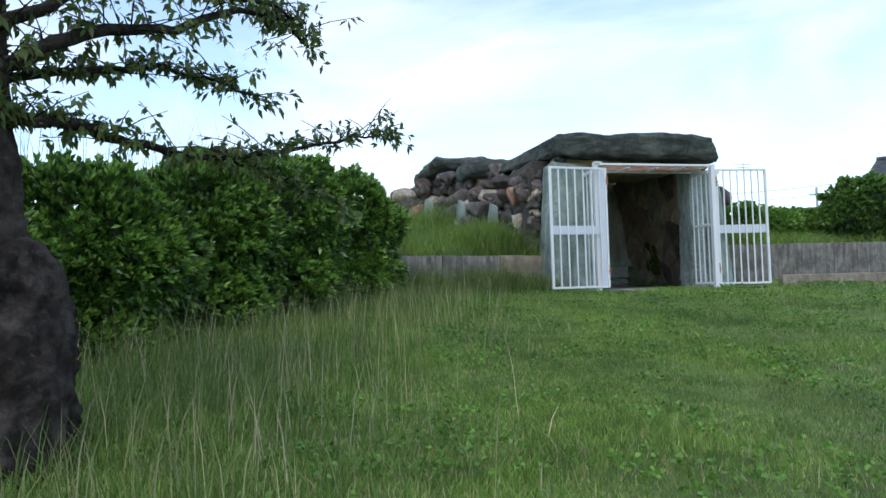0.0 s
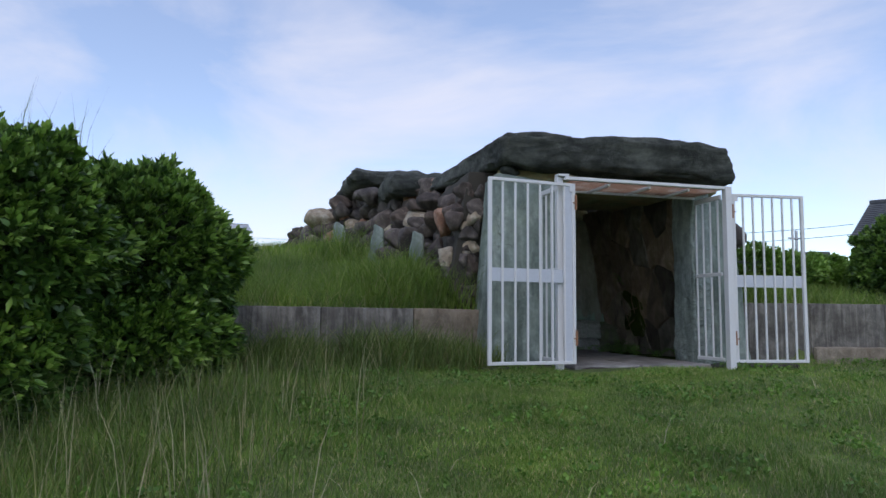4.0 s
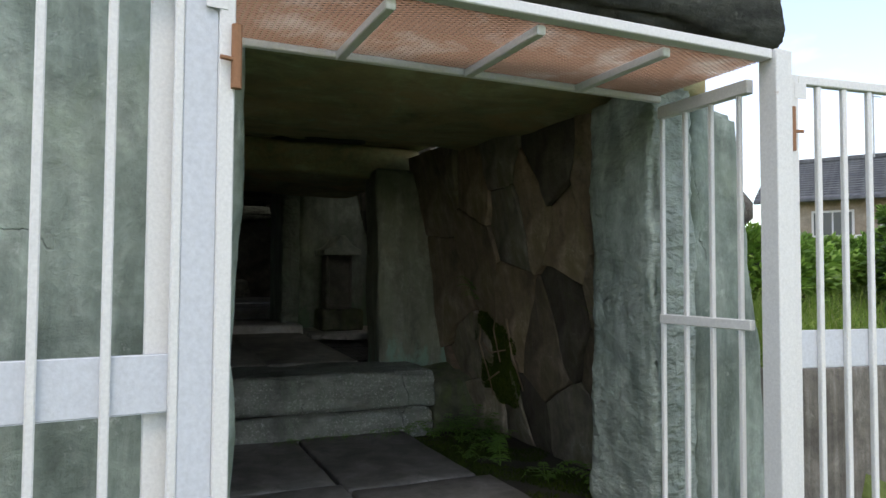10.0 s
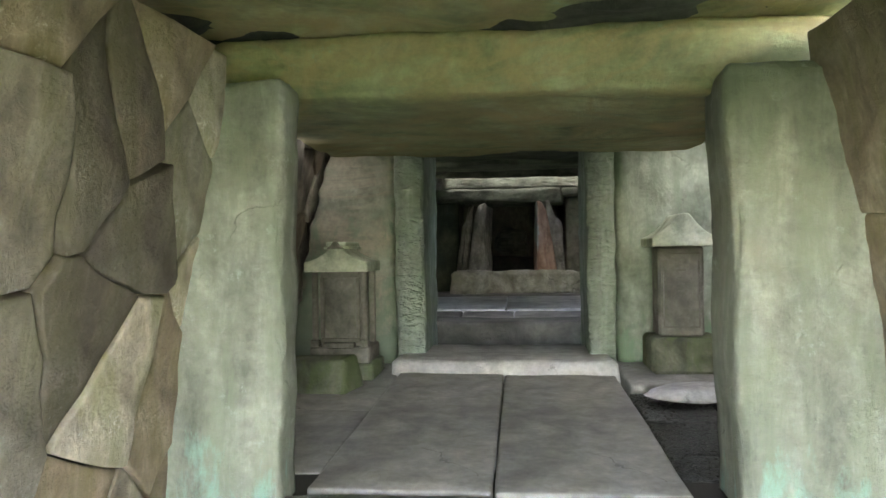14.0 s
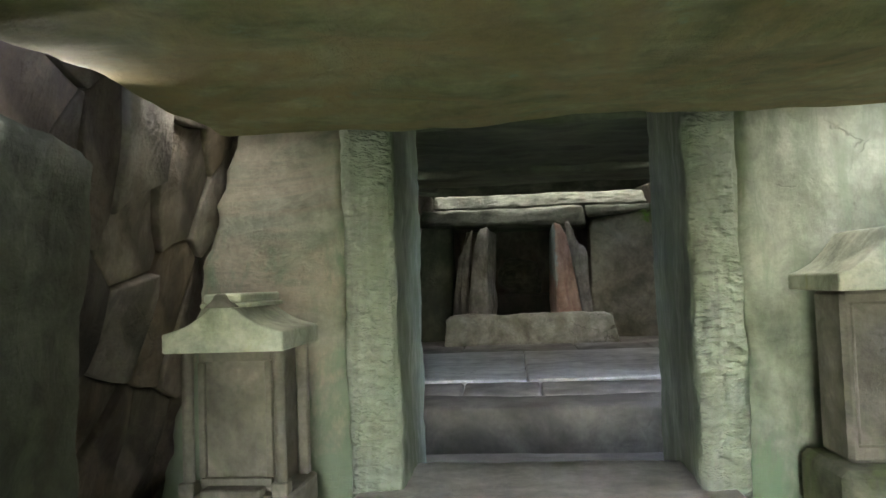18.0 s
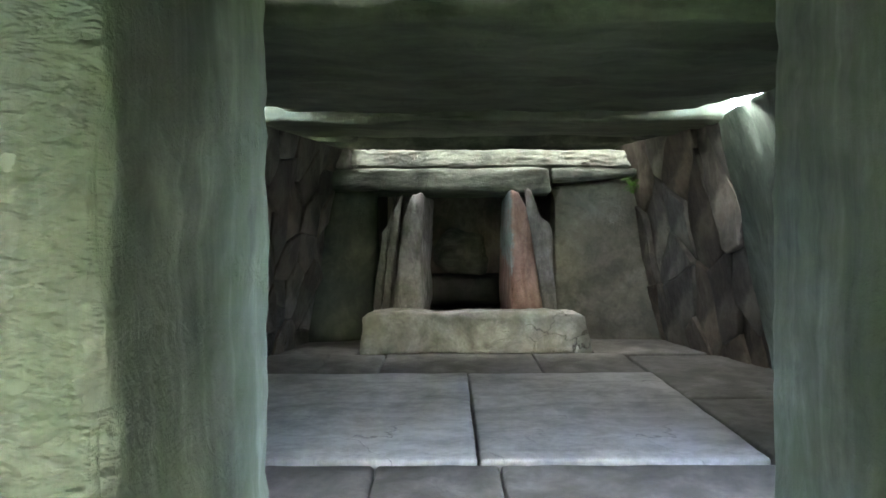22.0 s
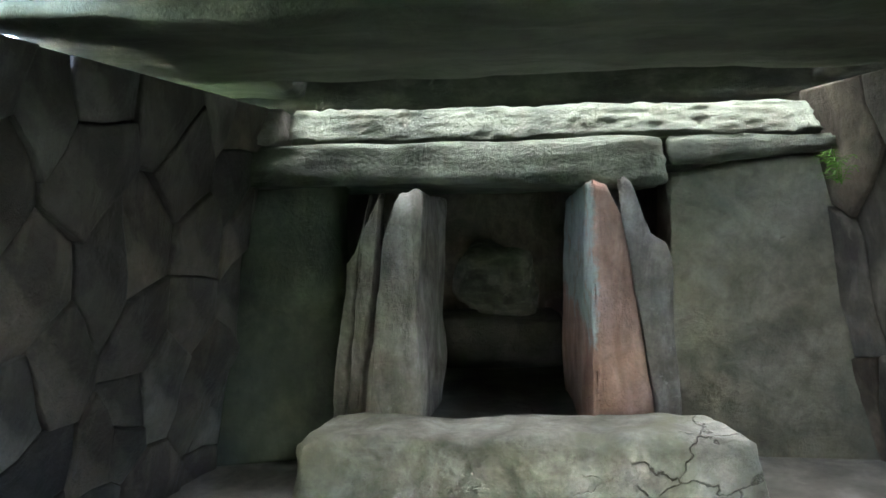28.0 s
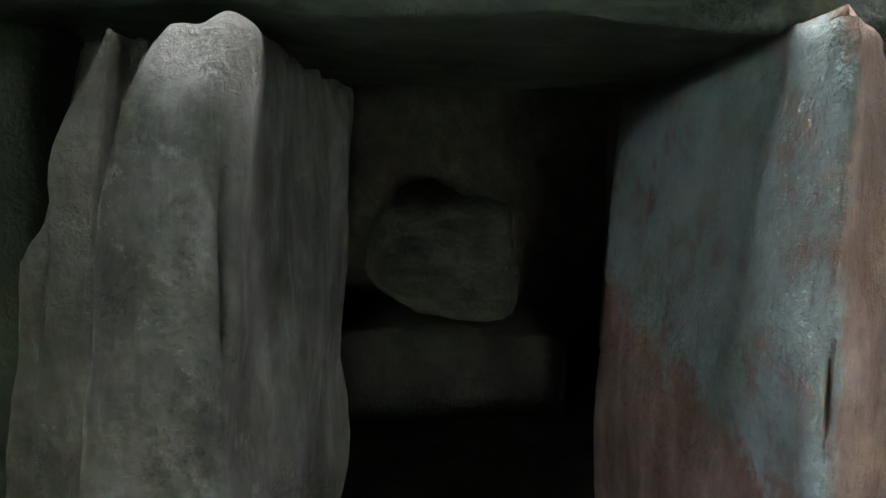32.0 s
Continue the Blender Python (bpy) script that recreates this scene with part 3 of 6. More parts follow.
def rock_verts(c8, step=0.08, r=0.05, amp=0.02, freq=1.6, bed=(1, 1, 1), bed_amp=0.0, bed_freq=7.0, seed=0, chip=0.0):
    """A quarried stone between eight corners (four below, four above), with rounded, chipped edges and an uneven face."""
    c = np.array(c8, float)
    size = np.array([np.linalg.norm(c[1] - c[0]) + np.linalg.norm(c[6] - c[7]), np.linalg.norm(c[3] - c[0]) + np.linalg.norm(c[6] - c[5]),
                     np.linalg.norm(c[4] - c[0]) + np.linalg.norm(c[6] - c[2])]) / 2
    h = size / 2
    r = min(r, h.min() * 0.8)
    ax = [cuts(int(np.clip(s / step, 3, 60)) + 4, hh, r) for s, hh in zip(size, h)]
    n = [len(a) - 1 for a in ax]
    ijk, faces = lattice(n)
    p = np.stack([ax[a][ijk[:, a].astype(int)] for a in range(3)], 1) * h
    q = np.clip(p, -(h - r), h - r)
    d = p - q
    ln = np.linalg.norm(d, axis=1, keepdims=True)
    nrm = d / np.maximum(ln, 1e-9)
    p = (q + nrm * r) / h
    u = (p + 1) / 2
    w = [(1 - u[:, 0]) * (1 - u[:, 1]), u[:, 0] * (1 - u[:, 1]), u[:, 0] * u[:, 1], (1 - u[:, 0]) * u[:, 1]]
    lo = sum(w[i][:, None] * c[i] for i in range(4))
    hi = sum(w[i][:, None] * c[4 + i] for i in range(4))
    v = lo * (1 - u[:, 2:3]) + hi * u[:, 2:3]
    ex, ey, ez = (c[1] - c[0]) / size[0], (c[3] - c[0]) / size[1], (c[4] - c[0]) / size[2]
    nw = nrm[:, :1] * ex + nrm[:, 1:2] * ey + nrm[:, 2:3] * ez
    off = Vector((seed * 7.3, seed * 3.1, seed * 1.7))
    bx, by, bz = bed
    edge = (np.abs(d) > 1e-6).sum(1)
    out = np.empty(len(v))
    for i, (x, y, z) in enumerate(v):
        f = noise.fractal(Vector((x, y, z)) * freq + off, 0.9, 2.1, 4)
        g = noise.noise(Vector((x * bx, y * by, z * bz)) * bed_freq + off) if bed_amp else 0.0
        out[i] = amp * f + bed_amp * g
        if chip and edge[i] > 1:
            out[i] -= chip * max(0.0, noise.noise(Vector((x, y, z)) * 5.0 + off) + 0.2)
    return v + nw * out[:, None], faces


def box8(x0, x1, y0, y1, z0, z1):
    return [(x0, y0, z0), (x1, y0, z0), (x1, y1, z0), (x0, y1, z0), (x0, y0, z1), (x1, y0, z1), (x1, y1, z1), (x0, y1, z1)]


def standing(name, c8, mat, label, category="standing stone", group="", shape=None, **k):
    v, f = rock_verts(c8, **k)
    if shape:
        v = np.array([shape(*p) for p in v])
    return tagged(place(name, v, f, mat), label, category, group)


def setting(name, c8, mat, label, **k):
    v, f = rock_verts(c8, **k)
    return tagged(place(name, v, f, mat), label, kind="structure")


def boulder_verts(centre, radii, seed, sub=3, amp=0.16, flat=0.0, turn=0.0, facets=12):
    bm = bmesh.new()
    bmesh.ops.create_icosphere(bm, subdivisions=sub, radius=1)
    off = Vector((seed * 5.17, seed * 2.3, seed * 9.1))
    ca, sa = math.cos(turn), math.sin(turn)
    cut = random.Random(seed)
    planes = [(Vector((cut.gauss(0, 1), cut.gauss(0, 1), cut.gauss(0, 1))).normalized(), cut.uniform(0.56, 0.82)) for k in range(facets)]
    v = []
    for w in bm.verts:
        p = w.co.copy()
        s = 1.0 + amp * noise.fractal(p * 1.1 + off, 0.8, 2.0, 4)
        big = max(abs(p.x), abs(p.y), abs(p.z))
        p = p * (1 + 0.34 * (1 / big - 1) * (0.6 + flat))
        for d, o in planes:
            over = p.dot(d) - o
            if over > 0:
                p = p - d * over * 0.92
        p = p * s
        x, y, z = p.x * radii[0], p.y * radii[1], p.z * radii[2]
        v.append((centre[0] + x * ca - y * sa, centre[1] + x * sa + y * ca, centre[2] + z))
    f = [tuple(w.index for w in face.verts) for face in bm.faces]
    bm.free()
    return v, f


def clip_poly(poly, a, b, c):
    """The part of a polygon where a*x + b*y <= c."""
    out = []
    for i in range(len(poly)):
        p, q = poly[i], poly[(i + 1) % len(poly)]
        dp, dq = a * p[0] + b * p[1] - c, a * q[0] + b * q[1] - c
        if dp <= 0:
            out.append(p)
        if dp * dq < 0:
            t = dp / (dp - dq)
            out.append((p[0] + t * (q[0] - p[0]), p[1] + t * (q[1] - p[1])))
    return out


def stone_pieces(parent, origin, u, v, width, height, cols, rows, mat, seed, gap=0.006, proud=0.03, squash=0.62, edge=0.010, missing=0.25, wave=0.06):
    """Close-fitted stones on a leaning wall with bent joints, each a piece of its own; u runs along the wall, v up it."""
    rng = random.Random(seed)
    o, u, v = Vector(origin), Vector(u).normalized(), Vector(v).normalized()
    nrm = u.cross(v).normalized()
    home = world_of(parent)
    sites = []
    for j in range(rows):
        for i in range(cols):
            p = ((i + 0.5 + (0.5 if j % 2 else 0) * 0.9 + rng.uniform(-0.42, 0.42)) * width / cols, (j + 0.5 + rng.uniform(-0.45, 0.45)) * height / rows)
            if rng.random() > missing:
                sites.append(p)
    off = Vector((seed * 3.7, seed * 1.9, 0))

    def bend(px, py):
        """Joints wander; neighbours share the same bend, so they stay close."""
        w = min(1.0, px * 6, (width - px) * 6, py * 6, (height - py) * 6)
        q = Vector((px * 2.3, py * 2.3, 0)) + off
        f = Vector((px * 7, py * 7, 3)) + off
        return (px + w * (wave * noise.noise(q) + wave * 0.25 * noise.noise(f)), py + w * (wave * noise.noise(q + Vector((9, 4, 2))) + wave * 0.25 * noise.noise(f + Vector((2, 8, 1)))))
    for k, s in enumerate(sites):
        poly = [(0, 0), (width, 0), (width, height), (0, height)]
        for m, o2 in enumerate(sites):
            if m != k and abs(o2[0] - s[0]) < 4 * width / cols and abs(o2[1] - s[1]) < 4 * height / rows:
                dx, dy = (o2[0] - s[0]), (o2[1] - s[1]) * squash
                a, b = dx, dy * squash
                c = a * (s[0] + o2[0]) / 2 + b * (s[1] + o2[1]) / 2 - gap * math.hypot(a, b)
                poly = clip_poly(poly, a, b, c)
                if len(poly) < 3:
                    break
        if len(poly) < 3:
            continue
        ring = []
        for i in range(len(poly)):
            p, q = poly[i], poly[(i + 1) % len(poly)]
            m = max(1, int(math.hypot(q[0] - p[0], q[1] - p[1]) / 0.11))
            ring += [bend(p[0] + (q[0] - p[0]) * t / m, p[1] + (q[1] - p[1]) * t / m) for t in range(m)]
        n = len(ring)
        cx, cy = sum(p[0] for p in ring) / n, sum(p[1] for p in ring) / n
        reach = sum(math.hypot(p[0] - cx, p[1] - cy) for p in ring) / n
        tx, ty = rng.uniform(-0.09, 0.09), rng.uniform(-0.09, 0.09)
        lift = rng.uniform(0.1, 1.0) * proud
        belly = rng.uniform(-0.008, 0.014)

        def spot(px, py, d):
            here = o + u * px + v * py
            return here + nrm * (d + tx * (px - cx) + ty * (py - cy) + (0.022 * noise.fractal(here * 3.2 + off, 0.8, 2.1, 4) if d > -0.05 else 0.0))
        vs, fs = [], []
        soft = edge / max(reach, 0.05)
        for inset, depth in ((0.0, -0.09), (0.0, lift - edge), (soft * 0.4, lift - edge * 0.25), (soft * 1.6, lift), (0.45, lift + belly * 0.7), (0.72, lift + belly)):
            for p in ring:
                vs.append(spot(cx + (p[0] - cx) * (1 - inset), cy + (p[1] - cy) * (1 - inset), depth))
        vs.append(spot(cx, cy, lift + belly))
        for g in range(5):
            for i in range(n):
                j = (i + 1) % n
                fs.append((g * n + i, g * n + j, (g + 1) * n + j, (g + 1) * n + i))
        fs += [(5 * n + i, 5 * n + (i + 1) % n, 6 * n) for i in range(n)]
        c0 = spot(cx, cy, 0)
        ob = new("wall_stone", mesh_of("wall_stone", [w - c0 for w in vs], fs, mat))
        ob.parent = parent
        ob.location = c0 - home


def scatter_mesh(name, verts, faces, mat, label, kind="stuff", loc=(0, 0, 0)):
    """A joined mesh of many alike small pieces, from arrays of places and of triangles or quads."""
    me = bpy.data.meshes.new(name)
    verts = np.ascontiguousarray(verts, np.float32)
    faces = np.ascontiguousarray(faces, np.int32)
    k = faces.shape[1]
    me.vertices.add(len(verts))
    me.vertices.foreach_set("co", verts.ravel())
    me.loops.add(faces.size)
    me.loops.foreach_set("vertex_index", faces.ravel())
    me.polygons.add(len(faces))
    me.polygons.foreach_set("loop_start", np.arange(0, faces.size, k, dtype=np.int32))
    me.update(calc_edges=True)
    me.validate()
    me.materials.append(mat)
    ob = new(name, me)
    ob.location = loc
    return tagged(ob, label, kind=kind)


# ---- ground ----
AXIS = 0.70


def wall_line(x):
    return 1.0 + 0.25 * (x + 1.2) if x < AXIS else 1.0 - 0.12 * (x - 2.6)


def ground_z(x, y):
    front = -0.10 * min(max(0.0, -0.9 - y), 14.0) - 0.03 * max(0.0, x - 4.0) * min(1.0, max(0.0, -y) / 6) * 0.5
    front += 0.05 * noise.noise(Vector((x * 0.5, y * 0.5, 0)))
    d = y - wall_line(x)
    if d <= 0.12:
        return front
    inside = AXIS - 2.35 < x < AXIS + 2.75 and y < 17.5
    if inside and y > 0.6:
        return -0.35
    side = max(0.0, abs(x - AXIS) - 2.0)
    rise = 1.33 * min(1.0, d / 4.5) * max(0.0, 1 - side / 16.0) * max(0.0, min(1.0, (30 - y) / 12))
    return 0.66 + rise - 0.66 * min(1.0, max(0.0, d - 20) / 40) + 0.07 * noise.noise(Vector((x * 0.6, y * 0.6, 3)))


def grid_steps(lo, hi, step, far):
    a = list(np.arange(lo, hi + 1e-6, step))
    s = step
    while a[-1] < far:
        s *= 1.35
        a.append(a[-1] + s)
    s = step
    while a[0] > -far:
        s *= 1.35
        a.insert(0, a[0] - s)
    return a


def build_ground():
    xs, ys = grid_steps(-13.0, 12.0, 0.2, 900), grid_steps(-14.0, 19.0, 0.2, 900)
    v = [(x, y, ground_z(x, y)) for y in ys for x in xs]
    w = len(xs)
    f = [(j * w + i, j * w + i + 1, (j + 1) * w + i + 1, (j + 1) * w + i) for j in range(len(ys) - 1) for i in range(w - 1)]
    ob = new("ground", mesh_of("ground", v, f, M_SOIL))
    return tagged(ob, "grassy ground rising from the lawn to the mound", kind="structure")


ground = build_ground()

# ---- the tomb: floors ----
tomb_bed = setting("floor_bed", box8(-1.4, 3.2, 0.3, 3.9, -0.4, 0.03), M_DARK, "damp packed earth floor of the first chamber", step=0.3, r=0.02)
floor_back_bed = setting("floor_back_bed", box8(-2.2, 3.6, 4.48, 17.0, -0.3, 0.56), M_DARK, "dark packed earth under the inner floors", step=0.4, r=0.02)


def paving(name, rows, mat, label):
    """Flat floor stones: each row x0, x1, y0, y1, z at the front, z at the back."""
    base = tagged(new(name), label, kind="structure")
    skew = random.Random(len(rows) + len(label))
    for k, (x0, x1, y0, y1, za, zb) in enumerate(rows):
        a, e, g, h = [skew.uniform(-0.001, 0.002) for q in range(4)]
        c = [(x0 + a, y0, za - 0.14), (x1 - e, y0, za - 0.14), (x1 - g, y1 - h, zb - 0.14), (x0 + h, y1 - a, zb - 0.14), (x0 + a, y0, za), (x1 - e, y0, za), (x1 - g, y1 - h, zb), (x0 + h, y1 - a, zb)]
        v, f = rock_verts(c, step=0.12, r=0.018, amp=0.007, freq=2.2, seed=k + len(name), chip=0.006)
        place("floor_slab", v, f, mat, base)
    return base


paving("floor_first", [(-0.10, 0.82, 0.30, 2.45, 0.05, 0.07), (0.84, 1.84, 0.30, 2.3, 0.05, 0.07), (-0.14, 0.80, 2.47, 3.80, 0.07, 0.09), (0.83, 1.74, 2.33, 3.80, 0.07, 0.09)], M_FLOOR,
       "grey paving slabs of the first chamber")
STEP_TOP = 0.60
standing("step_stone", [(-0.56, 3.80, 0.30), (2.07, 3.77, 0.27), (2.05, 4.55, 0.30), (-0.50, 4.55, 0.30), (-0.54, 3.78, 0.605), (2.06, 3.80, 0.585), (2.05, 4.55, STEP_TOP), (-0.50, 4.55, STEP_TOP)], M_STEP,
         "speckled pale step stone before the inner doorway", "stone step", step=0.06, r=0.03, amp=0.02, bed=(0.4, 1, 3), bed_amp=0.012, chip=0.03, seed=4)
standing("step_stone", [(-0.60, 3.72, -0.02), (2.03, 3.70, -0.02), (2.0, 4.5, -0.02), (-0.5, 4.5, -0.02), (-0.58, 3.74, 0.29), (2.02, 3.76, 0.255), (2.0, 4.5, 0.29), (-0.5, 4.5, 0.29)], M_STEP,
         "mossy lower step stone with broken edge", "stone step", step=0.06, r=0.04, amp=0.03, bed=(0.4, 1, 3), bed_amp=0.015, chip=0.05, seed=9)
M_FLOOR_MID = stone("worn_grey_floor_stone", (0.23, 0.217, 0.195), (0.335, 0.32, 0.29), (0.43, 0.41, 0.375), (0.27, 0.26, 0.22), (0.56, 0.75), 1.0, (1, 1, 1), 0.65, 0.22, cracks=1.2)
paving("floor_middle", [(-0.16, 0.705, 4.57, 7.16, 0.61, 0.70), (0.713, 1.60, 4.57, 7.1, 0.61, 0.70), (-1.3, -0.18, 4.9, 6.1, 0.58, 0.63), (-1.4, -0.18, 6.12, 7.7, 0.62, 0.70),
                        (1.66, 2.9, 6.77, 7.8, 0.69, 0.72)], M_FLOOR_MID, "grey slabs of the middle chamber floor")
paving("floor_wet", [(1.62, 2.1, 4.9, 5.3, 0.57, 0.59), (2.12, 2.6, 4.9, 5.4, 0.55, 0.58), (1.63, 2.2, 5.32, 5.95, 0.58, 0.60), (2.22, 2.65, 5.42, 6.1, 0.58, 0.61), (1.64, 2.15, 5.97, 6.7, 0.60, 0.64), (2.17, 2.75, 6.12, 6.75, 0.60, 0.65)], M_WET,
       "wet dark broken stones beside the middle paving")
standing("door_sill", [(-0.24, 7.19, 0.62), (1.63, 7.05, 0.62), (1.60, 8.0, 0.62), (-0.2, 8.0, 0.62), (-0.23, 7.20, 0.80), (1.62, 7.08, 0.80), (1.58, 8.0, 0.82), (-0.2, 8.0, 0.82)], M_PALE,
         "pale worn sill slab of the second doorway", "stone sill", step=0.08, r=0.025, amp=0.012, chip=0.02, seed=3)
paving("floor_passage", [(-0.12, 1.66, 8.02, 9.02, 0.64, 0.62)], M_FLOOR_DARK, "dark slab of the passage floor")
standing("step_stone", [(-0.2, 9.0, 0.5), (1.8, 9.0, 0.5), (1.8, 9.45, 0.5), (-0.2, 9.45, 0.5), (-0.2, 9.06, 0.93), (1.8, 9.06, 0.92), (1.8, 9.45, 0.95), (-0.2, 9.45, 0.95)], M_FLOOR_DARK,
         "low dark riser stone behind the passage", "stone step", step=0.08, r=0.03, amp=0.018, chip=0.02, seed=12)
paving("floor_inner", [(-1.2, 0.16, 9.46, 9.93, 0.945, 0.975), (0.17, 0.78, 9.46, 9.93, 0.945, 0.975), (0.79, 2.5, 9.46, 9.93, 0.945, 0.975),
                       (-1.5, -0.56, 12.04, 13.0, 0.99, 1.0), (-0.55, -0.04, 12.06, 12.95, 0.99, 1.0), (-0.03, 1.31, 12.06, 13.02, 0.99, 1.0), (1.32, 2.15, 12.08, 13.0, 0.99, 1.0), (2.18, 3.3, 11.3, 12.9, 0.985, 0.99),
                       (2.2, 3.3, 9.96, 11.28, 0.97, 0.98), (-1.7, -1.0, 9.96, 12.02, 0.975, 0.985), (2.5, 3.2, 9.46, 9.93, 0.95, 0.97), (-1.6, -0.33, 13.03, 14.0, 0.985, 0.99), (1.93, 3.2, 13.03, 14.1, 0.985, 0.99)], M_FLOOR, "dark joined slabs of the inner chamber floor")
paving("floor_pale", [(-0.97, 0.680, 9.95, 12.0, 0.995, 1.02), (0.690, 2.14, 9.95, 11.98, 0.995, 1.02)], M_PALE, "two large pale slabs on the inner chamber floor")
# the darker floor stone here deepens the shade of the cell
paving("floor_cella", [(-0.3, 1.75, 13.3, 16.4, 1.22, 1.2)], M_FLOOR_DARK, "dark floor of the innermost cell")

# ---- the tomb: standing stones, lintels and roof slabs ----
standing("jamb_stone", [(-1.17, 0.68, -0.1), (-0.13, 0.68, -0.1), (-0.13, 1.25, -0.1), (-1.17, 1.25, -0.1), (-0.98, 0.70, 2.50), (-0.07, 0.70, 2.40), (-0.07, 1.25, 2.40), (-0.98, 1.25, 2.50)], M_GREEN,
         "tall flat green schist slab beside the tomb entrance", "jamb stone", "entrance jambs", step=0.07, r=0.05, amp=0.02, bed=(2, 2, 0.3), bed_amp=0.008, chip=0.05, seed=1)
standing("jamb_stone", [(1.90, 0.68, -0.1), (2.22, 0.72, -0.1), (2.24, 1.32, -0.1), (1.96, 1.32, -0.1), (1.88, 0.70, 2.40), (2.18, 0.74, 2.42), (2.18, 1.32, 2.42), (1.95, 1.32, 2.40)], M_TOOLED,
         "rough-tooled green schist jamb of the tomb entrance", "jamb stone", "entrance jambs", step=0.035, r=0.03, amp=0.025, bed=(0.7, 0.7, 3), bed_amp=0.013, bed_freq=11, chip=0.05, seed=2)
standing("facing_stone", [(2.25, 0.78, -0.1), (2.92, 0.84, -0.1), (2.92, 1.2, -0.1), (2.25, 1.2, -0.1), (2.21, 0.80, 2.38), (2.62, 0.84, 2.34), (2.62, 1.2, 2.34), (2.21, 1.2, 2.38)], M_GREEN,
         "smooth green slab behind the side grille", "facing stone", step=0.08, r=0.05, amp=0.02, bed=(2, 2, 0.3), bed_amp=0.008, chip=0.04, seed=5)
# doorway of the middle chamber
standing("jamb_stone", [(-0.97, 4.42, 0.0), (-0.24, 4.40, 0.0), (-0.23, 4.70, 0.0), (-0.97, 4.82, 0.0), (-0.55, 4.45, 2.50), (-0.215, 4.46, 2.50), (-0.21, 4.70, 2.50), (-0.52, 4.88, 2.50)], M_GREEN_PALE,
         "pale green stained slab carrying the first lintel", "jamb stone", "first doorway jambs", step=0.06, r=0.035, amp=0.02, bed=(2, 2, 0.3), bed_amp=0.008, chip=0.035, seed=7)
standing("jamb_stone", [(1.77, 4.36, 0.0), (2.62, 4.40, 0.0), (2.62, 4.88, 0.0), (1.77, 4.88, 0.0), (1.72, 4.44, 2.48), (2.24, 4.45, 2.48), (2.24, 4.88, 2.48), (1.74, 4.88, 2.48)], M_GREEN_PALE,
         "pale green slab with turquoise stains carrying the first lintel", "jamb stone", "first doorway jambs", step=0.06, r=0.035, amp=0.02, bed=(2, 2, 0.3), bed_amp=0.008, chip=0.035, seed=8)
# doorway of the passage: deep slabs
standing("jamb_stone", [(-0.23, 7.48, 0.60), (0.02, 7.50, 0.60), (0.025, 8.46, 0.60), (-0.30, 8.46, 0.60), (-0.24, 7.50, 2.96), (0.01, 7.52, 2.96), (0.02, 8.46, 2.96), (-0.30, 8.46, 2.96)], M_GREEN_IN,
         "deep green schist slab lining the passage", "jamb stone", "passage jambs", step=0.06, r=0.03, amp=0.02, bed=(1, 1, 3), bed_amp=0.012, bed_freq=9, chip=0.04, seed=11)
standing("jamb_stone", [(1.43, 7.48, 0.60), (1.66, 7.50, 0.60), (1.75, 8.46, 0.60), (1.45, 8.46, 0.60), (1.42, 7.50, 2.96), (1.66, 7.52, 2.96), (1.75, 8.46, 2.96), (1.44, 8.46, 2.96)], M_GREEN_IN,
         "deep green schist slab lining the passage", "jamb stone", "passage jambs", step=0.06, r=0.03, amp=0.02, bed=(1, 1, 3), bed_amp=0.012, bed_freq=9, chip=0.04, seed=13)
# slabs closing the middle chamber behind the shrines
standing("wall_slab", [(-1.38, 7.72, 0.55), (-0.26, 7.66, 0.55), (-0.26, 8.05, 0.55), (-1.38, 8.05, 0.55), (-0.86, 7.86, 2.95), (-0.26, 7.72, 2.95), (-0.26, 8.05, 2.95), (-0.86, 8.05, 2.95)], M_BACK,
         "broad rippled slab behind the small shrine", "wall slab", "", step=0.05, r=0.05, amp=0.035, bed=(0.7, 1, 2.4), bed_amp=0.028, bed_freq=4, chip=0.04, seed=15)
standing("wall_slab", [(1.70, 7.62, 0.55), (3.10, 7.75, 0.55), (3.10, 8.1, 0.55), (1.70, 8.1, 0.55), (1.70, 7.66, 2.95), (2.62, 7.8, 2.95), (2.62, 8.1, 2.95), (1.70, 8.1, 2.95)], M_BACK_GREEN,
         "broad cracked green slab behind the stone stele", "wall slab", "", step=0.05, r=0.05, amp=0.035, bed=(1, 1, 0.7), bed_amp=0.025, bed_freq=4, chip=0.04, seed=16)
standing("wall_slab", [(-1.25, 4.92, 0.5), (-0.98, 4.92, 0.5), (-1.27, 6.85, 0.5), (-1.58, 6.85, 0.5), (-1.05, 4.92, 2.44), (-0.80, 4.92, 2.44), (-1.06, 6.80, 2.37), (-1.3, 6.8, 2.37)], M_CEIL,
         "dark leaning green slab beside the first doorway", "wall slab", "middle side slabs", step=0.09, r=0.05, amp=0.03, bed=(1, 1, 0.4), bed_amp=0.01, chip=0.05, seed=29)
standing("wall_slab", [(2.45, 4.92, 0.5), (2.75, 4.92, 0.5), (3.05, 6.3, 0.5), (2.80, 6.3, 0.5), (2.22, 4.92, 2.30), (2.5, 4.92, 2.30), (2.7, 6.2, 2.24), (2.42, 6.2, 2.24)], M_GREEN,
         "dark leaning green slab beside the first doorway", "wall slab", "middle side slabs", step=0.09, r=0.05, amp=0.03, bed=(1, 1, 0.4), bed_amp=0.01, chip=0.05, seed=30)
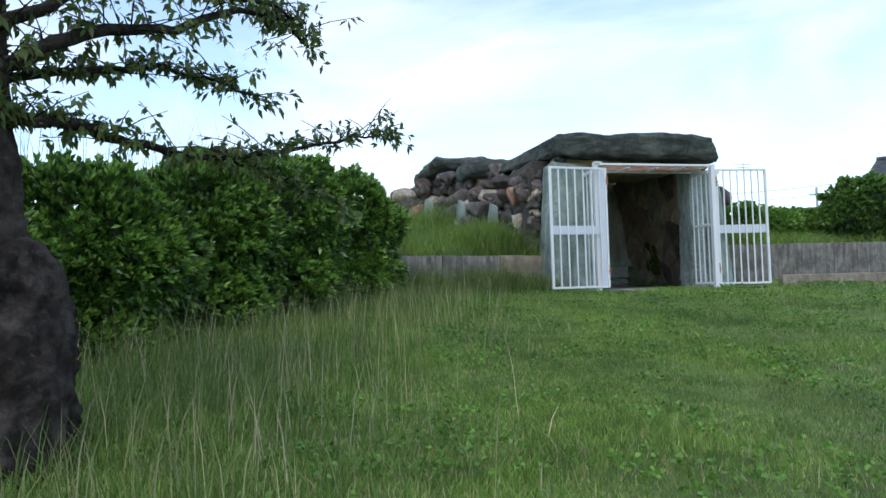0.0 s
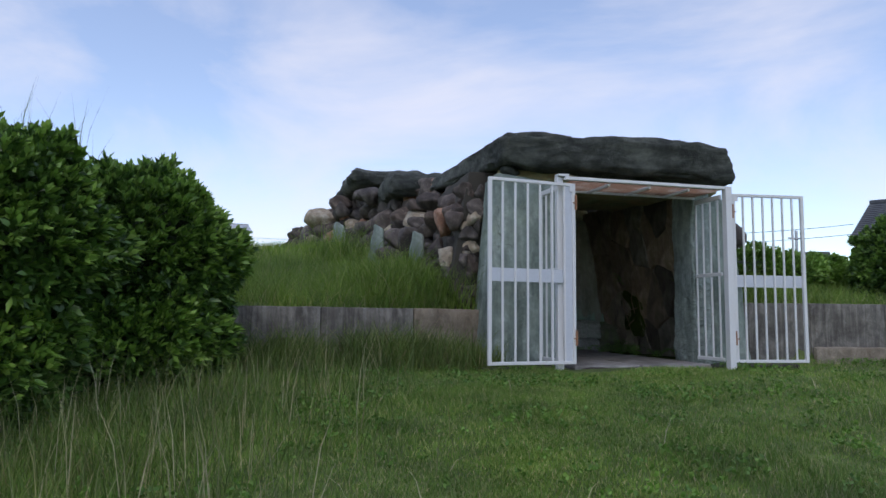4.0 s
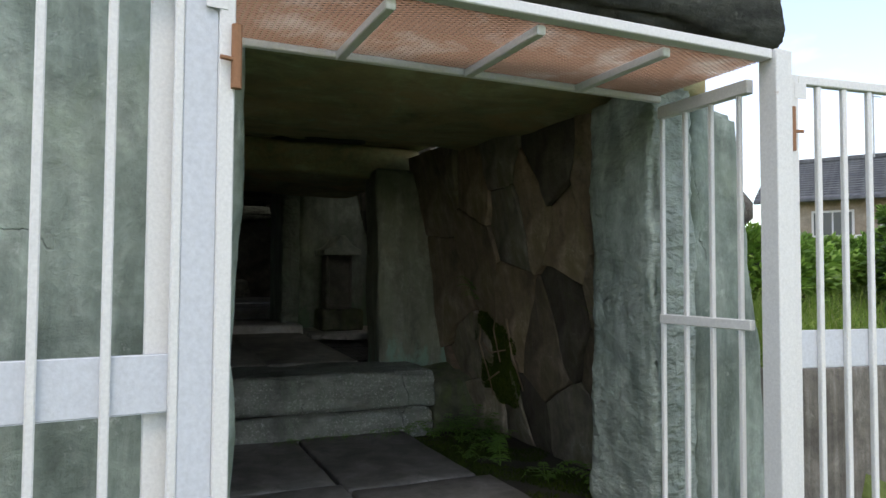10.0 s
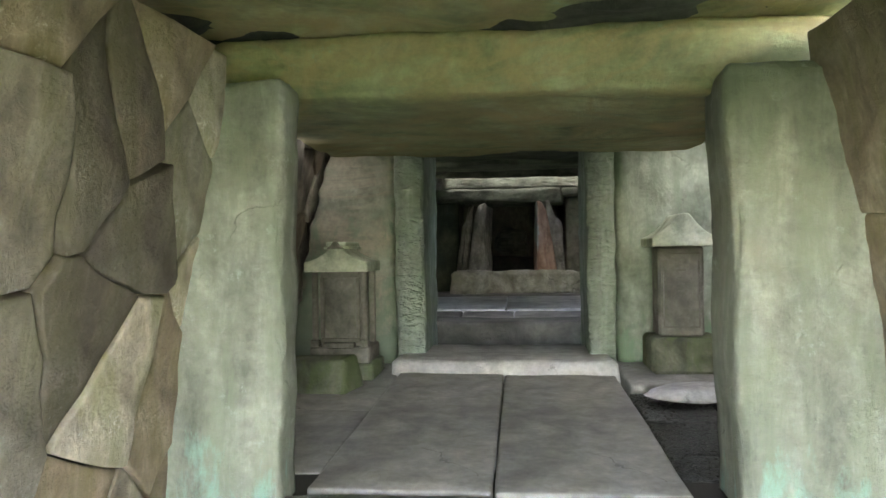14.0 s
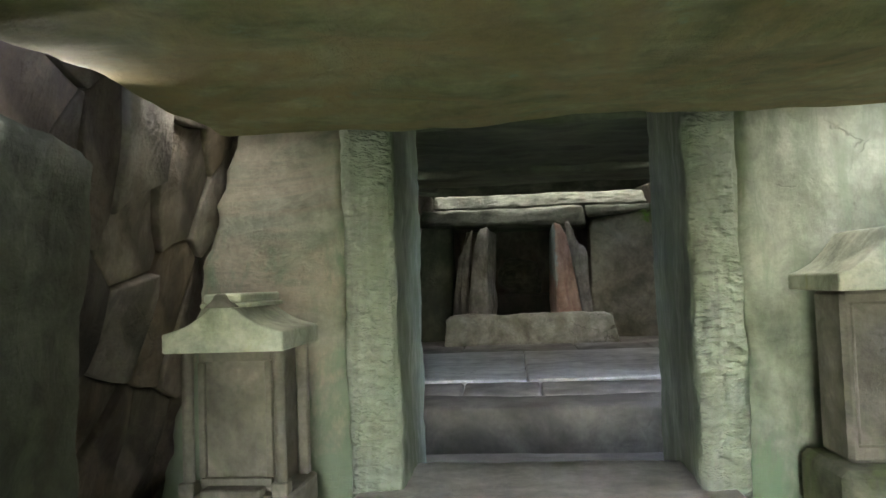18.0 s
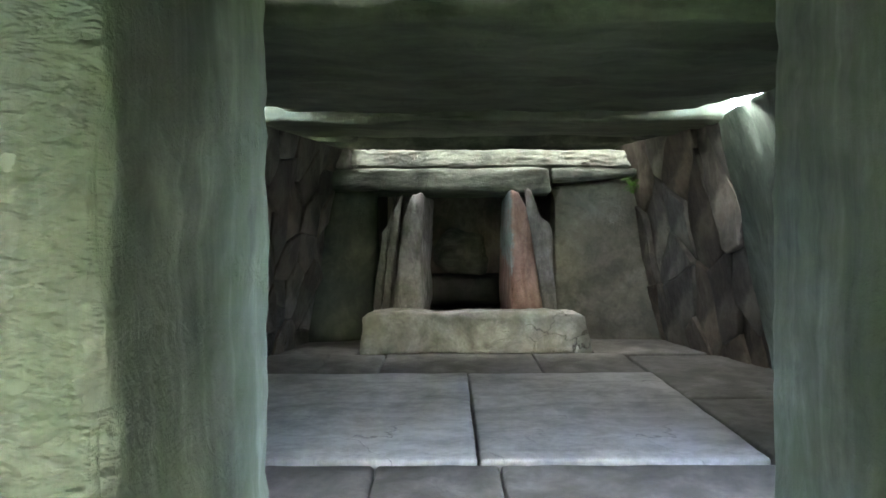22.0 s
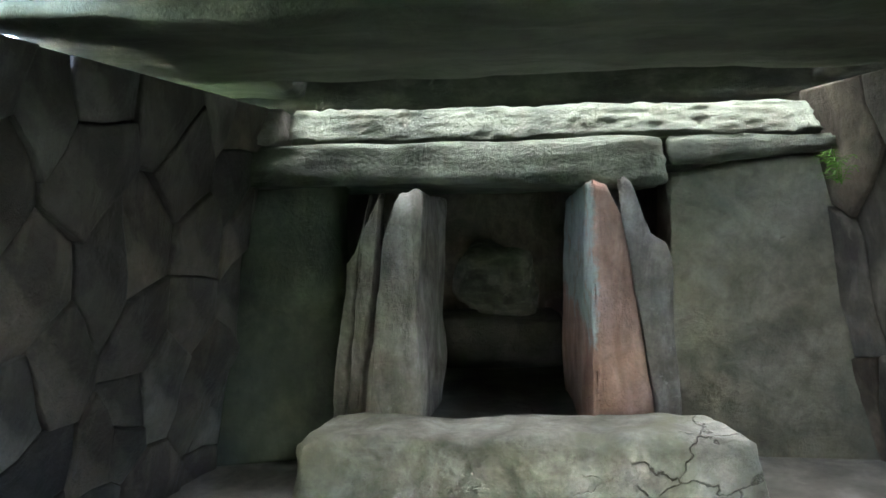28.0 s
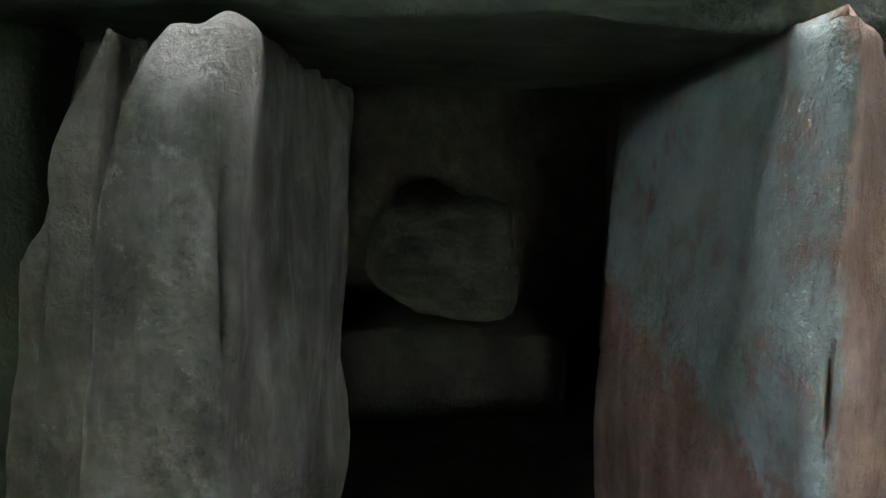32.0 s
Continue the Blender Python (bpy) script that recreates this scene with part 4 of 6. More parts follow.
# inner chamber side slabs
standing("wall_slab", [(-1.75, 9.3, 0.6), (-1.40, 9.1, 0.6), (-1.62, 11.5, 0.6), (-2.0, 11.5, 0.6), (-1.05, 9.3, 3.06), (-0.80, 9.1, 3.06), (-0.93, 11.3, 3.01), (-1.13, 11.4, 2.97)], M_GREEN_DARK,
         "leaning green side slab of the inner chamber", "wall slab", "inner side slabs", step=0.09, r=0.05, amp=0.03, bed=(1, 1, 0.4), bed_amp=0.01, chip=0.05, seed=17)
standing("wall_slab", [(2.95, 9.1, 0.6), (3.35, 9.1, 0.6), (3.65, 12.35, 0.6), (3.33, 12.35, 0.6), (2.42, 9.1, 3.10), (2.75, 9.1, 3.10), (2.95, 11.95, 2.94), (2.62, 11.95, 3.02)], M_GREEN_DARK,
         "leaning green side slab with a shaft of daylight along its edge", "wall slab", "inner side slabs", step=0.09, r=0.05, amp=0.03, bed=(1, 1, 0.4), bed_amp=0.01, chip=0.05, seed=18)
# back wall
standing("wall_slab", [(-1.45, 13.60, 0.7), (-0.24, 13.95, 0.7), (-0.24, 14.3, 0.7), (-1.45, 14.0, 0.7), (-0.95, 13.75, 2.80), (-0.22, 13.98, 2.72), (-0.22, 14.3, 2.72), (-0.95, 14.1, 2.80)], M_SLAB_SHADE,
         "mossy slab of the back wall, darkened as in shade", "wall slab", "back wall slabs", step=0.08, r=0.05, amp=0.03, chip=0.04, seed=19)
# the arc on this slab is shadow from the lintels, not in its colour
standing("wall_slab", [(1.66, 13.95, 0.7), (2.92, 13.85, 0.7), (2.92, 14.25, 0.7), (1.66, 14.3, 0.7), (1.66, 13.98, 2.62), (2.52, 13.88, 2.72), (2.52, 14.25, 2.72), (1.66, 14.3, 2.62)], M_BACK_TAN,
         "pale brown slab of the back wall with an arc of cast shadow", "wall slab", "back wall slabs", step=0.08, r=0.05, amp=0.03, chip=0.05, seed=20)
# threshold block
standing("threshold_block", [(-0.31, 13.02, 0.96), (1.91, 13.03, 0.96), (1.90, 13.52, 0.96), (-0.26, 13.52, 0.96), (-0.28, 13.05, 1.375), (1.84, 13.06, 1.37), (1.74, 13.50, 1.36), (-0.18, 13.50, 1.36)], M_BLOCK,
         "long rough-hewn stone block before the inner cell", "stone block", step=0.04, r=0.045, amp=0.028, freq=2.4, bed=(1, 1, 1), bed_amp=0.01, bed_freq=11, chip=0.05, seed=21)
# pillars of the cell
PILLARS = "pillars of the inner cell"
standing("pillar_stone", [(-0.27, 13.70, 1.0), (-0.20, 13.69, 1.0), (-0.19, 13.86, 1.0), (-0.27, 13.86, 1.0), (-0.10, 13.72, 2.46), (0.0, 13.70, 2.52), (0.0, 13.86, 2.52), (-0.10, 13.86, 2.48)], M_PILLAR,
         "narrow outer stone post with a broken shoulder", "stone pillar", PILLARS, step=0.025, r=0.02, amp=0.02, freq=3.0, bed=(3, 3, 0.6), bed_amp=0.01, chip=0.04, seed=22,
         shape=lambda x, y, z: (max(x, float(np.interp(z, [1, 1.9, 2.10, 2.15, 2.2, 2.3, 2.5], [-0.28, -0.20, -0.17, -0.12, -0.08, -0.05, 0.0]))), y, z))
standing("pillar_stone", [(-0.17, 13.60, 1.0), (-0.095, 13.59, 1.0), (-0.08, 13.80, 1.0), (-0.17, 13.80, 1.0), (-0.02, 13.62, 2.46), (0.075, 13.62, 2.53), (0.09, 13.8, 2.53), (-0.02, 13.8, 2.50)], M_PILLAR,
         "thin chipped stone post beside the cell doorway", "stone pillar", PILLARS, step=0.025, r=0.02, amp=0.02, freq=3.0, bed=(3, 3, 0.6), bed_amp=0.012, chip=0.05, seed=32,
         shape=lambda x, y, z: (max(x, float(np.interp(z, [1, 1.7, 2.05, 2.18, 2.28, 2.36, 2.46, 2.56], [-0.19, -0.12, -0.085, -0.07, -0.035, 0.0, 0.05, 0.09]))), y, z))
standing("pillar_stone", [(-0.045, 13.46, 1.0), (0.29, 13.44, 1.0), (0.33, 14.6, 1.0), (0.02, 14.6, 1.0), (0.10, 13.50, 2.47), (0.275, 13.50, 2.53), (0.38, 14.5, 2.50), (0.18, 14.5, 2.47)], M_PILLAR,
         "grey stone pillar with a split furrowed front and smooth side", "stone pillar", PILLARS, step=0.022, r=0.022, amp=0.018, freq=2.4, bed=(1, 0.3, 0.14), bed_amp=0.02, bed_freq=20, chip=0.06, seed=23,
         shape=lambda x, y, z: (max(x, float(np.interp(z, [1, 1.5, 2.0, 2.25, 2.33, 2.45, 2.58], [-0.06, 0.0, 0.065, 0.095, 0.12, 0.16, 0.23]))), y + 0.5 * max(0.0, z - 2.40), z))
standing("pillar_stone", [(1.17, 13.45, 1.0), (1.54, 13.60, 1.0), (1.50, 14.70, 1.0), (1.15, 14.65, 1.0), (1.17, 13.52, 2.56), (1.36, 13.66, 2.50), (1.38, 14.60, 2.50), (1.15, 14.60, 2.48)], M_PILLAR_RED,
         "red stone pillar coated blue-green from the top down", "stone pillar", PILLARS, step=0.03, r=0.022, amp=0.016, freq=2.2, bed=(2, 2, 0.5), bed_amp=0.007, chip=0.05, seed=24,
         shape=lambda x, y, z: (min(x, float(np.interp(z, [1, 2.10, 2.18, 2.32, 2.58], [1.56, 1.50, 1.45, 1.37, 1.23]))), y, z))
standing("pillar_stone", [(1.57, 13.62, 1.0), (1.66, 13.62, 1.0), (1.67, 13.82, 1.0), (1.57, 13.82, 1.0), (1.31, 13.6, 2.58), (1.58, 13.6, 2.54), (1.58, 13.82, 2.50), (1.36, 13.82, 2.58)], M_PILLAR,
         "thin grey stone post with a broken shoulder", "stone pillar", PILLARS, step=0.025, r=0.02, amp=0.02, freq=3.0, bed=(3, 3, 0.6), bed_amp=0.012, chip=0.04, seed=25,
         shape=lambda x, y, z: (min(x, float(np.interp(z, [1, 1.9, 2.14, 2.22, 2.27, 2.4, 2.58], [1.68, 1.63, 1.60, 1.57, 1.49, 1.44, 1.38])) - 0.15 * (1.6 - x)), y, z))
# beams over the cell
standing("lintel_stone", [(-0.93, 13.66, 2.57), (1.60, 13.66, 2.54), (1.75, 15.0, 2.54), (-0.85, 15.0, 2.57), (-0.92, 13.70, 2.79), (1.58, 13.72, 2.79), (1.75, 15.0, 2.80), (-0.85, 15.0, 2.80)], M_LINTEL,
         "cracked lower lintel slab over the cell doorway", "lintel stone", "cell lintels", step=0.035, r=0.03, amp=0.022, freq=2.0, bed=(0.3, 1, 4), bed_amp=0.016, chip=0.05, seed=26)
standing("lintel_stone", [(-0.46, 13.74, 2.80), (2.45, 13.74, 2.79), (2.45, 14.35, 2.80), (-0.46, 14.35, 2.80), (-0.46, 13.86, 3.0), (2.42, 13.86, 2.98), (2.42, 14.35, 3.02), (-0.46, 14.35, 3.02)], M_LINTEL,
         "rough upper lintel beam lit from the roof gap", "lintel stone", "cell lintels", step=0.022, r=0.03, amp=0.02, freq=2.5, bed=(1.6, 1, 3), bed_amp=0.022, bed_freq=12, chip=0.04, seed=27)
standing("lintel_stone", [(-0.82, 13.64, 2.80), (-0.48, 13.66, 2.80), (-0.48, 14.2, 2.80), (-0.82, 14.2, 2.80), (-0.78, 13.72, 2.98), (-0.47, 13.76, 3.0), (-0.47, 14.2, 3.0), (-0.78, 14.2, 3.0)], M_PILLAR,
         "pale squared end stone beside the upper lintel", "lintel stone", "cell lintels", step=0.04, r=0.03, amp=0.015, chip=0.03, seed=29)
standing("lintel_stone", [(1.62, 13.72, 2.64), (2.5, 13.74, 2.70), (2.5, 14.3, 2.70), (1.70, 14.3, 2.66), (1.60, 13.74, 2.785), (2.5, 13.75, 2.785), (2.5, 14.3, 2.785), (1.74, 14.3, 2.785)], M_LINTEL,
         "short wedge stone above the pale back slab", "lintel stone", "cell lintels", step=0.06, r=0.02, amp=0.015, chip=0.03, seed=28)
# cell walls, their colour darkened to stand for the shade inside
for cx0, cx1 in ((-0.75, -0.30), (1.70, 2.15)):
    setting("wall_cell", box8(cx0, cx1, 14.32, 17.0, 0.5, 3.12), M_WALL_SHADE, "dark side wall of the innermost cell", step=0.25, r=0.03, amp=0.02)
setting("wall_cell_end", box8(-0.75, 2.15, 16.5, 17.0, 0.5, 3.12), M_WALL_SHADE, "dark end wall of the innermost cell", step=0.25, r=0.03, amp=0.03)

# roof slabs (their undersides are the chambers' ceilings)
standing("capstone", [(-0.90, 0.64, 2.62), (2.22, 0.14, 2.44), (2.70, 3.50, 2.70), (-1.25, 3.50, 2.70), (-0.93, 0.55, 3.0), (2.0, 0.05, 2.95), (2.4, 3.4, 3.05), (-1.1, 3.4, 3.1)], M_CAP,
         "massive dark schist capstone over the entrance", "capstone", "roof stones", step=0.045, r=0.06, amp=0.055, freq=1.7, bed=(0.5, 1, 3), bed_amp=0.02, bed_freq=8, chip=0.09, seed=31,
         shape=lambda x, y, z: (x, y, min(z, float(np.interp(x, [-1.4, -1.0, -0.75, 0.6, 1.6, 2.05, 2.35], [2.86, 2.95, 3.06, 3.02, 2.98, 2.86, 2.66])))))
setting("ceiling_first", [(-0.85, 0.95, 2.39), (2.40, 0.85, 2.42), (2.34, 3.46, 2.53), (-0.36, 3.40, 2.50), (-0.85, 0.95, 2.62), (2.40, 0.85, 2.62), (2.34, 3.46, 2.66), (-0.36, 3.42, 2.66)], M_MOSSY,
        "olive mossy underside of the entrance capstone", step=0.1, r=0.03, amp=0.025, seed=32)
setting("ceiling_first_back", [(-0.75, 3.50, 2.72), (2.35, 3.50, 2.72), (2.35, 5.2, 2.74), (-0.75, 5.2, 2.74), (-0.8, 3.5, 2.98), (2.35, 3.5, 2.98), (2.35, 5.2, 2.98), (-0.8, 5.2, 2.98)], M_MOSSY,
        "dark rough roof stone above the first lintel", step=0.07, r=0.05, amp=0.04, bed=(0.4, 1, 4), bed_amp=0.02, chip=0.05, seed=38)
setting("ceiling_lintel", [(-0.66, 4.64, 2.43), (2.28, 4.64, 2.42), (2.22, 7.12, 2.48), (-0.74, 7.22, 2.51), (-0.62, 4.56, 2.73), (2.25, 4.56, 2.73), (2.22, 7.16, 2.77), (-0.74, 7.26, 2.77)], M_MOSSY,
        "mossy roof slab resting on the first doorway", step=0.07, r=0.07, amp=0.025, bed=(0.3, 1, 3), bed_amp=0.01, seed=33)
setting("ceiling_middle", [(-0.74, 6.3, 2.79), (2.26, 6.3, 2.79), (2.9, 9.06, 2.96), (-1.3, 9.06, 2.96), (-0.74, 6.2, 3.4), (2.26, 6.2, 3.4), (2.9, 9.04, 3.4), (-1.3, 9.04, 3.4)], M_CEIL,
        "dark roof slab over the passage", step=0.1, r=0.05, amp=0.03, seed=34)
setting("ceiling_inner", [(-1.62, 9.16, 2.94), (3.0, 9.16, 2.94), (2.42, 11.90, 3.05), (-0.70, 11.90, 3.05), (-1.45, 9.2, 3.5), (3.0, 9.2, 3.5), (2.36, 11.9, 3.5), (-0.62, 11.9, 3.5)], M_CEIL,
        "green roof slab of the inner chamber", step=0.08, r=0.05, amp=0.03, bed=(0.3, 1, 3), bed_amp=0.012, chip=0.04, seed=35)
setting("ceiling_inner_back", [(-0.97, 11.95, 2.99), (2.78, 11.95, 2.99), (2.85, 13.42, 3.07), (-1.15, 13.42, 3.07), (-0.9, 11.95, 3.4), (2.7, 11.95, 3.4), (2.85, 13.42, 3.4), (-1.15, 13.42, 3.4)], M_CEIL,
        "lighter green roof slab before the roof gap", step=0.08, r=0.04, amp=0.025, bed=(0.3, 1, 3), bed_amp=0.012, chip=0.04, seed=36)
for rx0, rx1 in ((-1.5, -0.42), (2.5, 3.1)):
    setting("ceiling_edge", box8(rx0, rx1, 13.3, 14.1, 3.1, 3.45), M_CAP, "roof stone closing the end of the roof gap", step=0.12, r=0.05, amp=0.03, seed=int(rx1 * 9) + 40)
setting("ceiling_cell", box8(-1.4, 3.0, 14.12, 17.2, 3.03, 3.5), M_CAP, "roof slab of the innermost cell", step=0.12, r=0.08, amp=0.04, seed=37)


# ---- the tomb: fitted stone walls ----
def fitted_wall(name, a, b, lean, z0, z1, mat, label, cols, rows, seed, side, **k):
    """A leaning wall from plan point a to b (bottom), its top shifted by lean in x; side 1 faces +x, -1 faces -x."""
    ax, ay = a
    bx, by = b
    t = -0.5 * side
    # backing behind the stones
    c = [(ax, ay, z0), (bx, by, z0), (bx + t, by, z0), (ax + t, ay, z0)] if side < 0 else [(bx, by, z0), (ax, ay, z0), (ax + t, ay, z0), (bx + t, by, z0)]
    c = [(x - 0.05 * side, y, z) for x, y, z in c]
    c += [(x + lean, y, z1) for x, y, z in c]
    v, f = rock_verts(c, step=0.4, r=0.02, amp=0.01, seed=seed)
    wall = tagged(place(name, v, f, M_DARK), label, kind="structure")
    o = (bx, by, z0) if side < 0 else (ax, ay, z0)
    u = Vector((ax - bx, ay - by, 0)) if side < 0 else Vector((bx - ax, by - ay, 0))
    up = Vector((lean, 0, z1 - z0))
    # u x up must look into the room
    if (u.cross(up)).x * side < 0:
        o = (ax, ay, z0) if side < 0 else (bx, by, z0)
        u = -u
    stone_pieces(wall, o, u, up, u.length, up.length, cols, rows, mat, seed, **k)
    return wall


fitted_wall("wall_first_left", (-1.06, 1.30), (-0.92, 4.50), 0.44, 0.0, 2.62, M_WALL, "leaning wall of fitted brown stones", 9, 6, 41, 1, squash=0.75, gap=0.005, proud=0.035)
fitted_wall("wall_first_right", (2.62, 1.40), (2.60, 4.50), -0.50, 0.0, 2.62, M_WALL, "leaning wall of fitted brown stones with moss", 6, 5, 42, -1, squash=0.7, gap=0.003, proud=0.025)
fitted_wall("wall_middle_left", (-1.62, 4.80), (-1.51, 8.3), 0.62, 0.5, 2.95, M_WALL_IN, "dark wall of fitted stones in the middle chamber", 9, 7, 43, 1, squash=0.8, proud=0.06)
fitted_wall("wall_middle_right", (2.98, 4.80), (3.06, 8.3), -0.55, 0.5, 2.95, M_WALL_IN, "dark wall of fitted stones in the middle chamber", 9, 7, 44, -1, squash=0.8, proud=0.06)
fitted_wall("wall_inner_left", (-1.62, 11.2), (-0.98, 13.75), 0.42, 0.85, 3.0, M_WALL_SHADE, "dark wall of fitted stones in the inner chamber", 8, 7, 45, 1, squash=0.7, gap=0.003, proud=0.05)
fitted_wall("wall_inner_right", (3.30, 11.9), (2.72, 14.2), -0.34, 0.85, 3.05, M_WALL_IN, "wall of large fitted stones in the inner chamber", 7, 5, 46, -1, squash=0.6, gap=0.003, proud=0.04)

for wx0, wx1, ws in ((2.08, 2.72, 91), (-1.1, -0.60, 92)):
    standing("foot_stone", [(wx0, 3.78, -0.1), (wx1, 3.78, -0.1), (wx1, 4.5, -0.1), (wx0, 4.5, -0.1), (wx0 + 0.03, 4.0, 0.42), (wx1, 4.0, 0.50), (wx1, 4.5, 0.62), (wx0 + 0.02, 4.5, 0.58)], M_PEDESTAL,
             "mossy dark stone at the foot of the doorway slab", "foot stone", "foot stones of the doorway", step=0.05, r=0.05, amp=0.03, chip=0.04, seed=ws)

# unseen covers added round the inner chamber to keep sky light out
setting("roof_fill", box8(-1.6, 3.1, 9.3, 14.8, 3.53, 3.76), M_SOIL, "added cover over the roof slabs that blocks sky light", step=0.4, r=0.05, amp=0.03, seed=95)
for fx0, fx1, fk in ((-2.1, -1.76, 1), (3.52, 3.85, 2)):
    setting("roof_fill_side", box8(fx0, fx1, 9.2, 14.8, 1.6, 2.95), M_SOIL, "added cover beside the inner chamber that blocks sky light", step=0.4, r=0.05, amp=0.02, seed=95 + fk)
setting("roof_fill_end", box8(-1.74, 3.5, 14.4, 14.8, 3.0, 3.52), M_SOIL, "added cover over the innermost cell that blocks sky light", step=0.4, r=0.05, amp=0.02, seed=98)


# ---- steel gate ----
def gate():
    frame_ob = root("entrance_cage", 0.82, 0.45, -0.02, "white-painted steel cage frame with rusty mesh top at the entrance", "gate")
    part("post", box_bm(-0.44, 0.025, -0.06, -0.36, 0.105, 2.345), M_WHITE, frame_ob)
    part("post", box_bm(1.875, -0.045, -0.06, 1.965, 0.045, 2.345), M_WHITE, frame_ob)
    part("top_rail", box_bm(-0.355, -0.03, 2.305, 1.872, 0.03, 2.345), M_WHITE, frame_ob)
    part("back_rail", box_bm(-0.24, 0.62, 2.275, 1.875, 0.65, 2.305), M_WHITE, frame_ob)
    for x in (0.26, 0.82, 1.38):
        part("joist", box_bm(x - 0.018, 0.03, 2.265, x + 0.018, 0.615, 2.30), M_WHITE, frame_ob)
    part("rail_cap", box_bm(-0.44, -0.02, 2.347, -0.30, 0.10, 2.375), M_WHITE, frame_ob)
    vs, fs = [], []
    x0, x1, y0, y1, z, w = -0.24, 1.87, 0.03, 0.66, 2.309, 0.0035
    step = 0.046
    slope = 2.1
    span = (y1 - y0) * slope
    for sgn in (1, -1):
        x = x0 - span
        while x < x1 + span:
            xa, xb = (x, x + span) if sgn > 0 else (x + span, x)
            lo, hi = 0.0, 1.0
            for lim, keep in ((x0, 1), (x1, -1)):
                da, db = (xa - lim) * keep, (xb - lim) * keep
                if da < 0 and db < 0:
                    lo, hi = 1.0, 0.0
                elif da < 0:
                    lo = max(lo, da / (da - db))
                elif db < 0:
                    hi = min(hi, da / (da - db))
            if hi > lo:
                p, q = (xa + (xb - xa) * lo, y0 + (y1 - y0) * lo), (xa + (xb - xa) * hi, y0 + (y1 - y0) * hi)
                k = len(vs)
                for px, py in (p, q):
                    vs += [(px - w, py, z), (px + w, py, z), (px, py, z + 0.005)]
                fs += [(k, k + 1, k + 4, k + 3), (k + 1, k + 2, k + 5, k + 4), (k + 2, k, k + 3, k + 5)]
            x += step
    mesh_top = place("expanded_mesh", vs, fs, M_RUST, frame_ob, "rusty expanded metal mesh", False)
    tagged(mesh_top, kind="stuff")
    for x, s in ((-0.385, -1), (1.90, 1)):
        side = root("side_grille", x, 0.35, 0.05, "white-painted barred side grille between gate post and jamb", "grille", "side grilles")
        part("top_rail", box_bm(x - 0.02, 0.11, 2.20, x + 0.02, 0.66, 2.26), M_WHITE, side)
        part("middle_rail", box_bm(x - 0.015, 0.11, 1.20, x + 0.015, 0.66, 1.245), M_WHITE, side)
        part("bottom_rail", box_bm(x - 0.02, 0.11, 0.10, x + 0.02, 0.66, 0.145), M_WHITE, side)
        for y in (0.17, 0.33, 0.49, 0.645):
            part("bar", box_bm(x - 0.011, y - 0.011, 0.14, x + 0.011, y + 0.011, 2.21), M_WHITE, side)
    for xa, xb, s in ((-1.375, -0.224, -1), (1.985, 2.985, 1)):
        leaf = root("gate_leaf", (xa + xb) / 2, 0, 0.08, "open white-painted steel gate leaf with upright bars", "gate", "gate leaves")
        turn, pivot = (6.5, (xb, 0)) if s < 0 else (-7.0, (xa, 0))

        def bar(name, mat, *b, label="", bevel=0.004):
            part(name, box_bm(*b, bevel=bevel, turn=turn, pivot=pivot), mat, leaf, label)
        for x in (xa + 0.02, xb - 0.02):
            bar("stile", M_WHITE, x - 0.022, -0.02, 0.09, x + 0.022, 0.02, 2.26)
        bar("top_rail", M_WHITE, xa + 0.042, -0.018, 2.222, xb - 0.042, 0.018, 2.26)
        bar("bottom_rail", M_WHITE, xa + 0.042, -0.018, 0.09, xb - 0.042, 0.018, 0.128)
        bar("lock_band", M_GREYPLATE, xa + 0.042, 0.012, 1.05, xb - 0.042, 0.018, 1.207, label="pale grey flat band")
        ends = (xa + 0.02, xb - 0.145) if s < 0 else (xa + 0.02, xb - 0.02)
        n = 6 if s < 0 else 7
        for k in range(1, n + 1 if s < 0 else n):
            x = ends[0] + (ends[1] - ends[0]) * k / n
            bar("bar", M_WHITE, x - 0.012, -0.012, 0.126, x + 0.012, 0.012, 2.224)
        if s < 0:
            bar("lock_sheet", M_GREYPLATE, xb - 0.132, -0.006, 0.128, xb - 0.042, 0.006, 2.222, label="pale grey upright sheet", bevel=0.002)
        gx = xb - 0.05 if s < 0 else xa + 0.05
        bar("gusset", M_WHITE, gx - 0.03, -0.022, 2.16, gx + 0.03, -0.019, 2.225, bevel=0.001)
        hx = xb + 0.006 if s < 0 else xa - 0.006
        for z in (0.40, 2.03):
            part("hinge", rod_bm((hx, -0.028, z - 0.09), (hx, -0.028, z + 0.09), 0.015, 10), M_RUSTDARK, leaf, "rusted hinge")
            part("hinge_pin", rod_bm((hx, -0.03, z - 0.01), (hx + 0.045 * s, -0.045, z - 0.01), 0.007, 6), M_RUSTDARK, leaf, "rusted hinge pin")


gate()


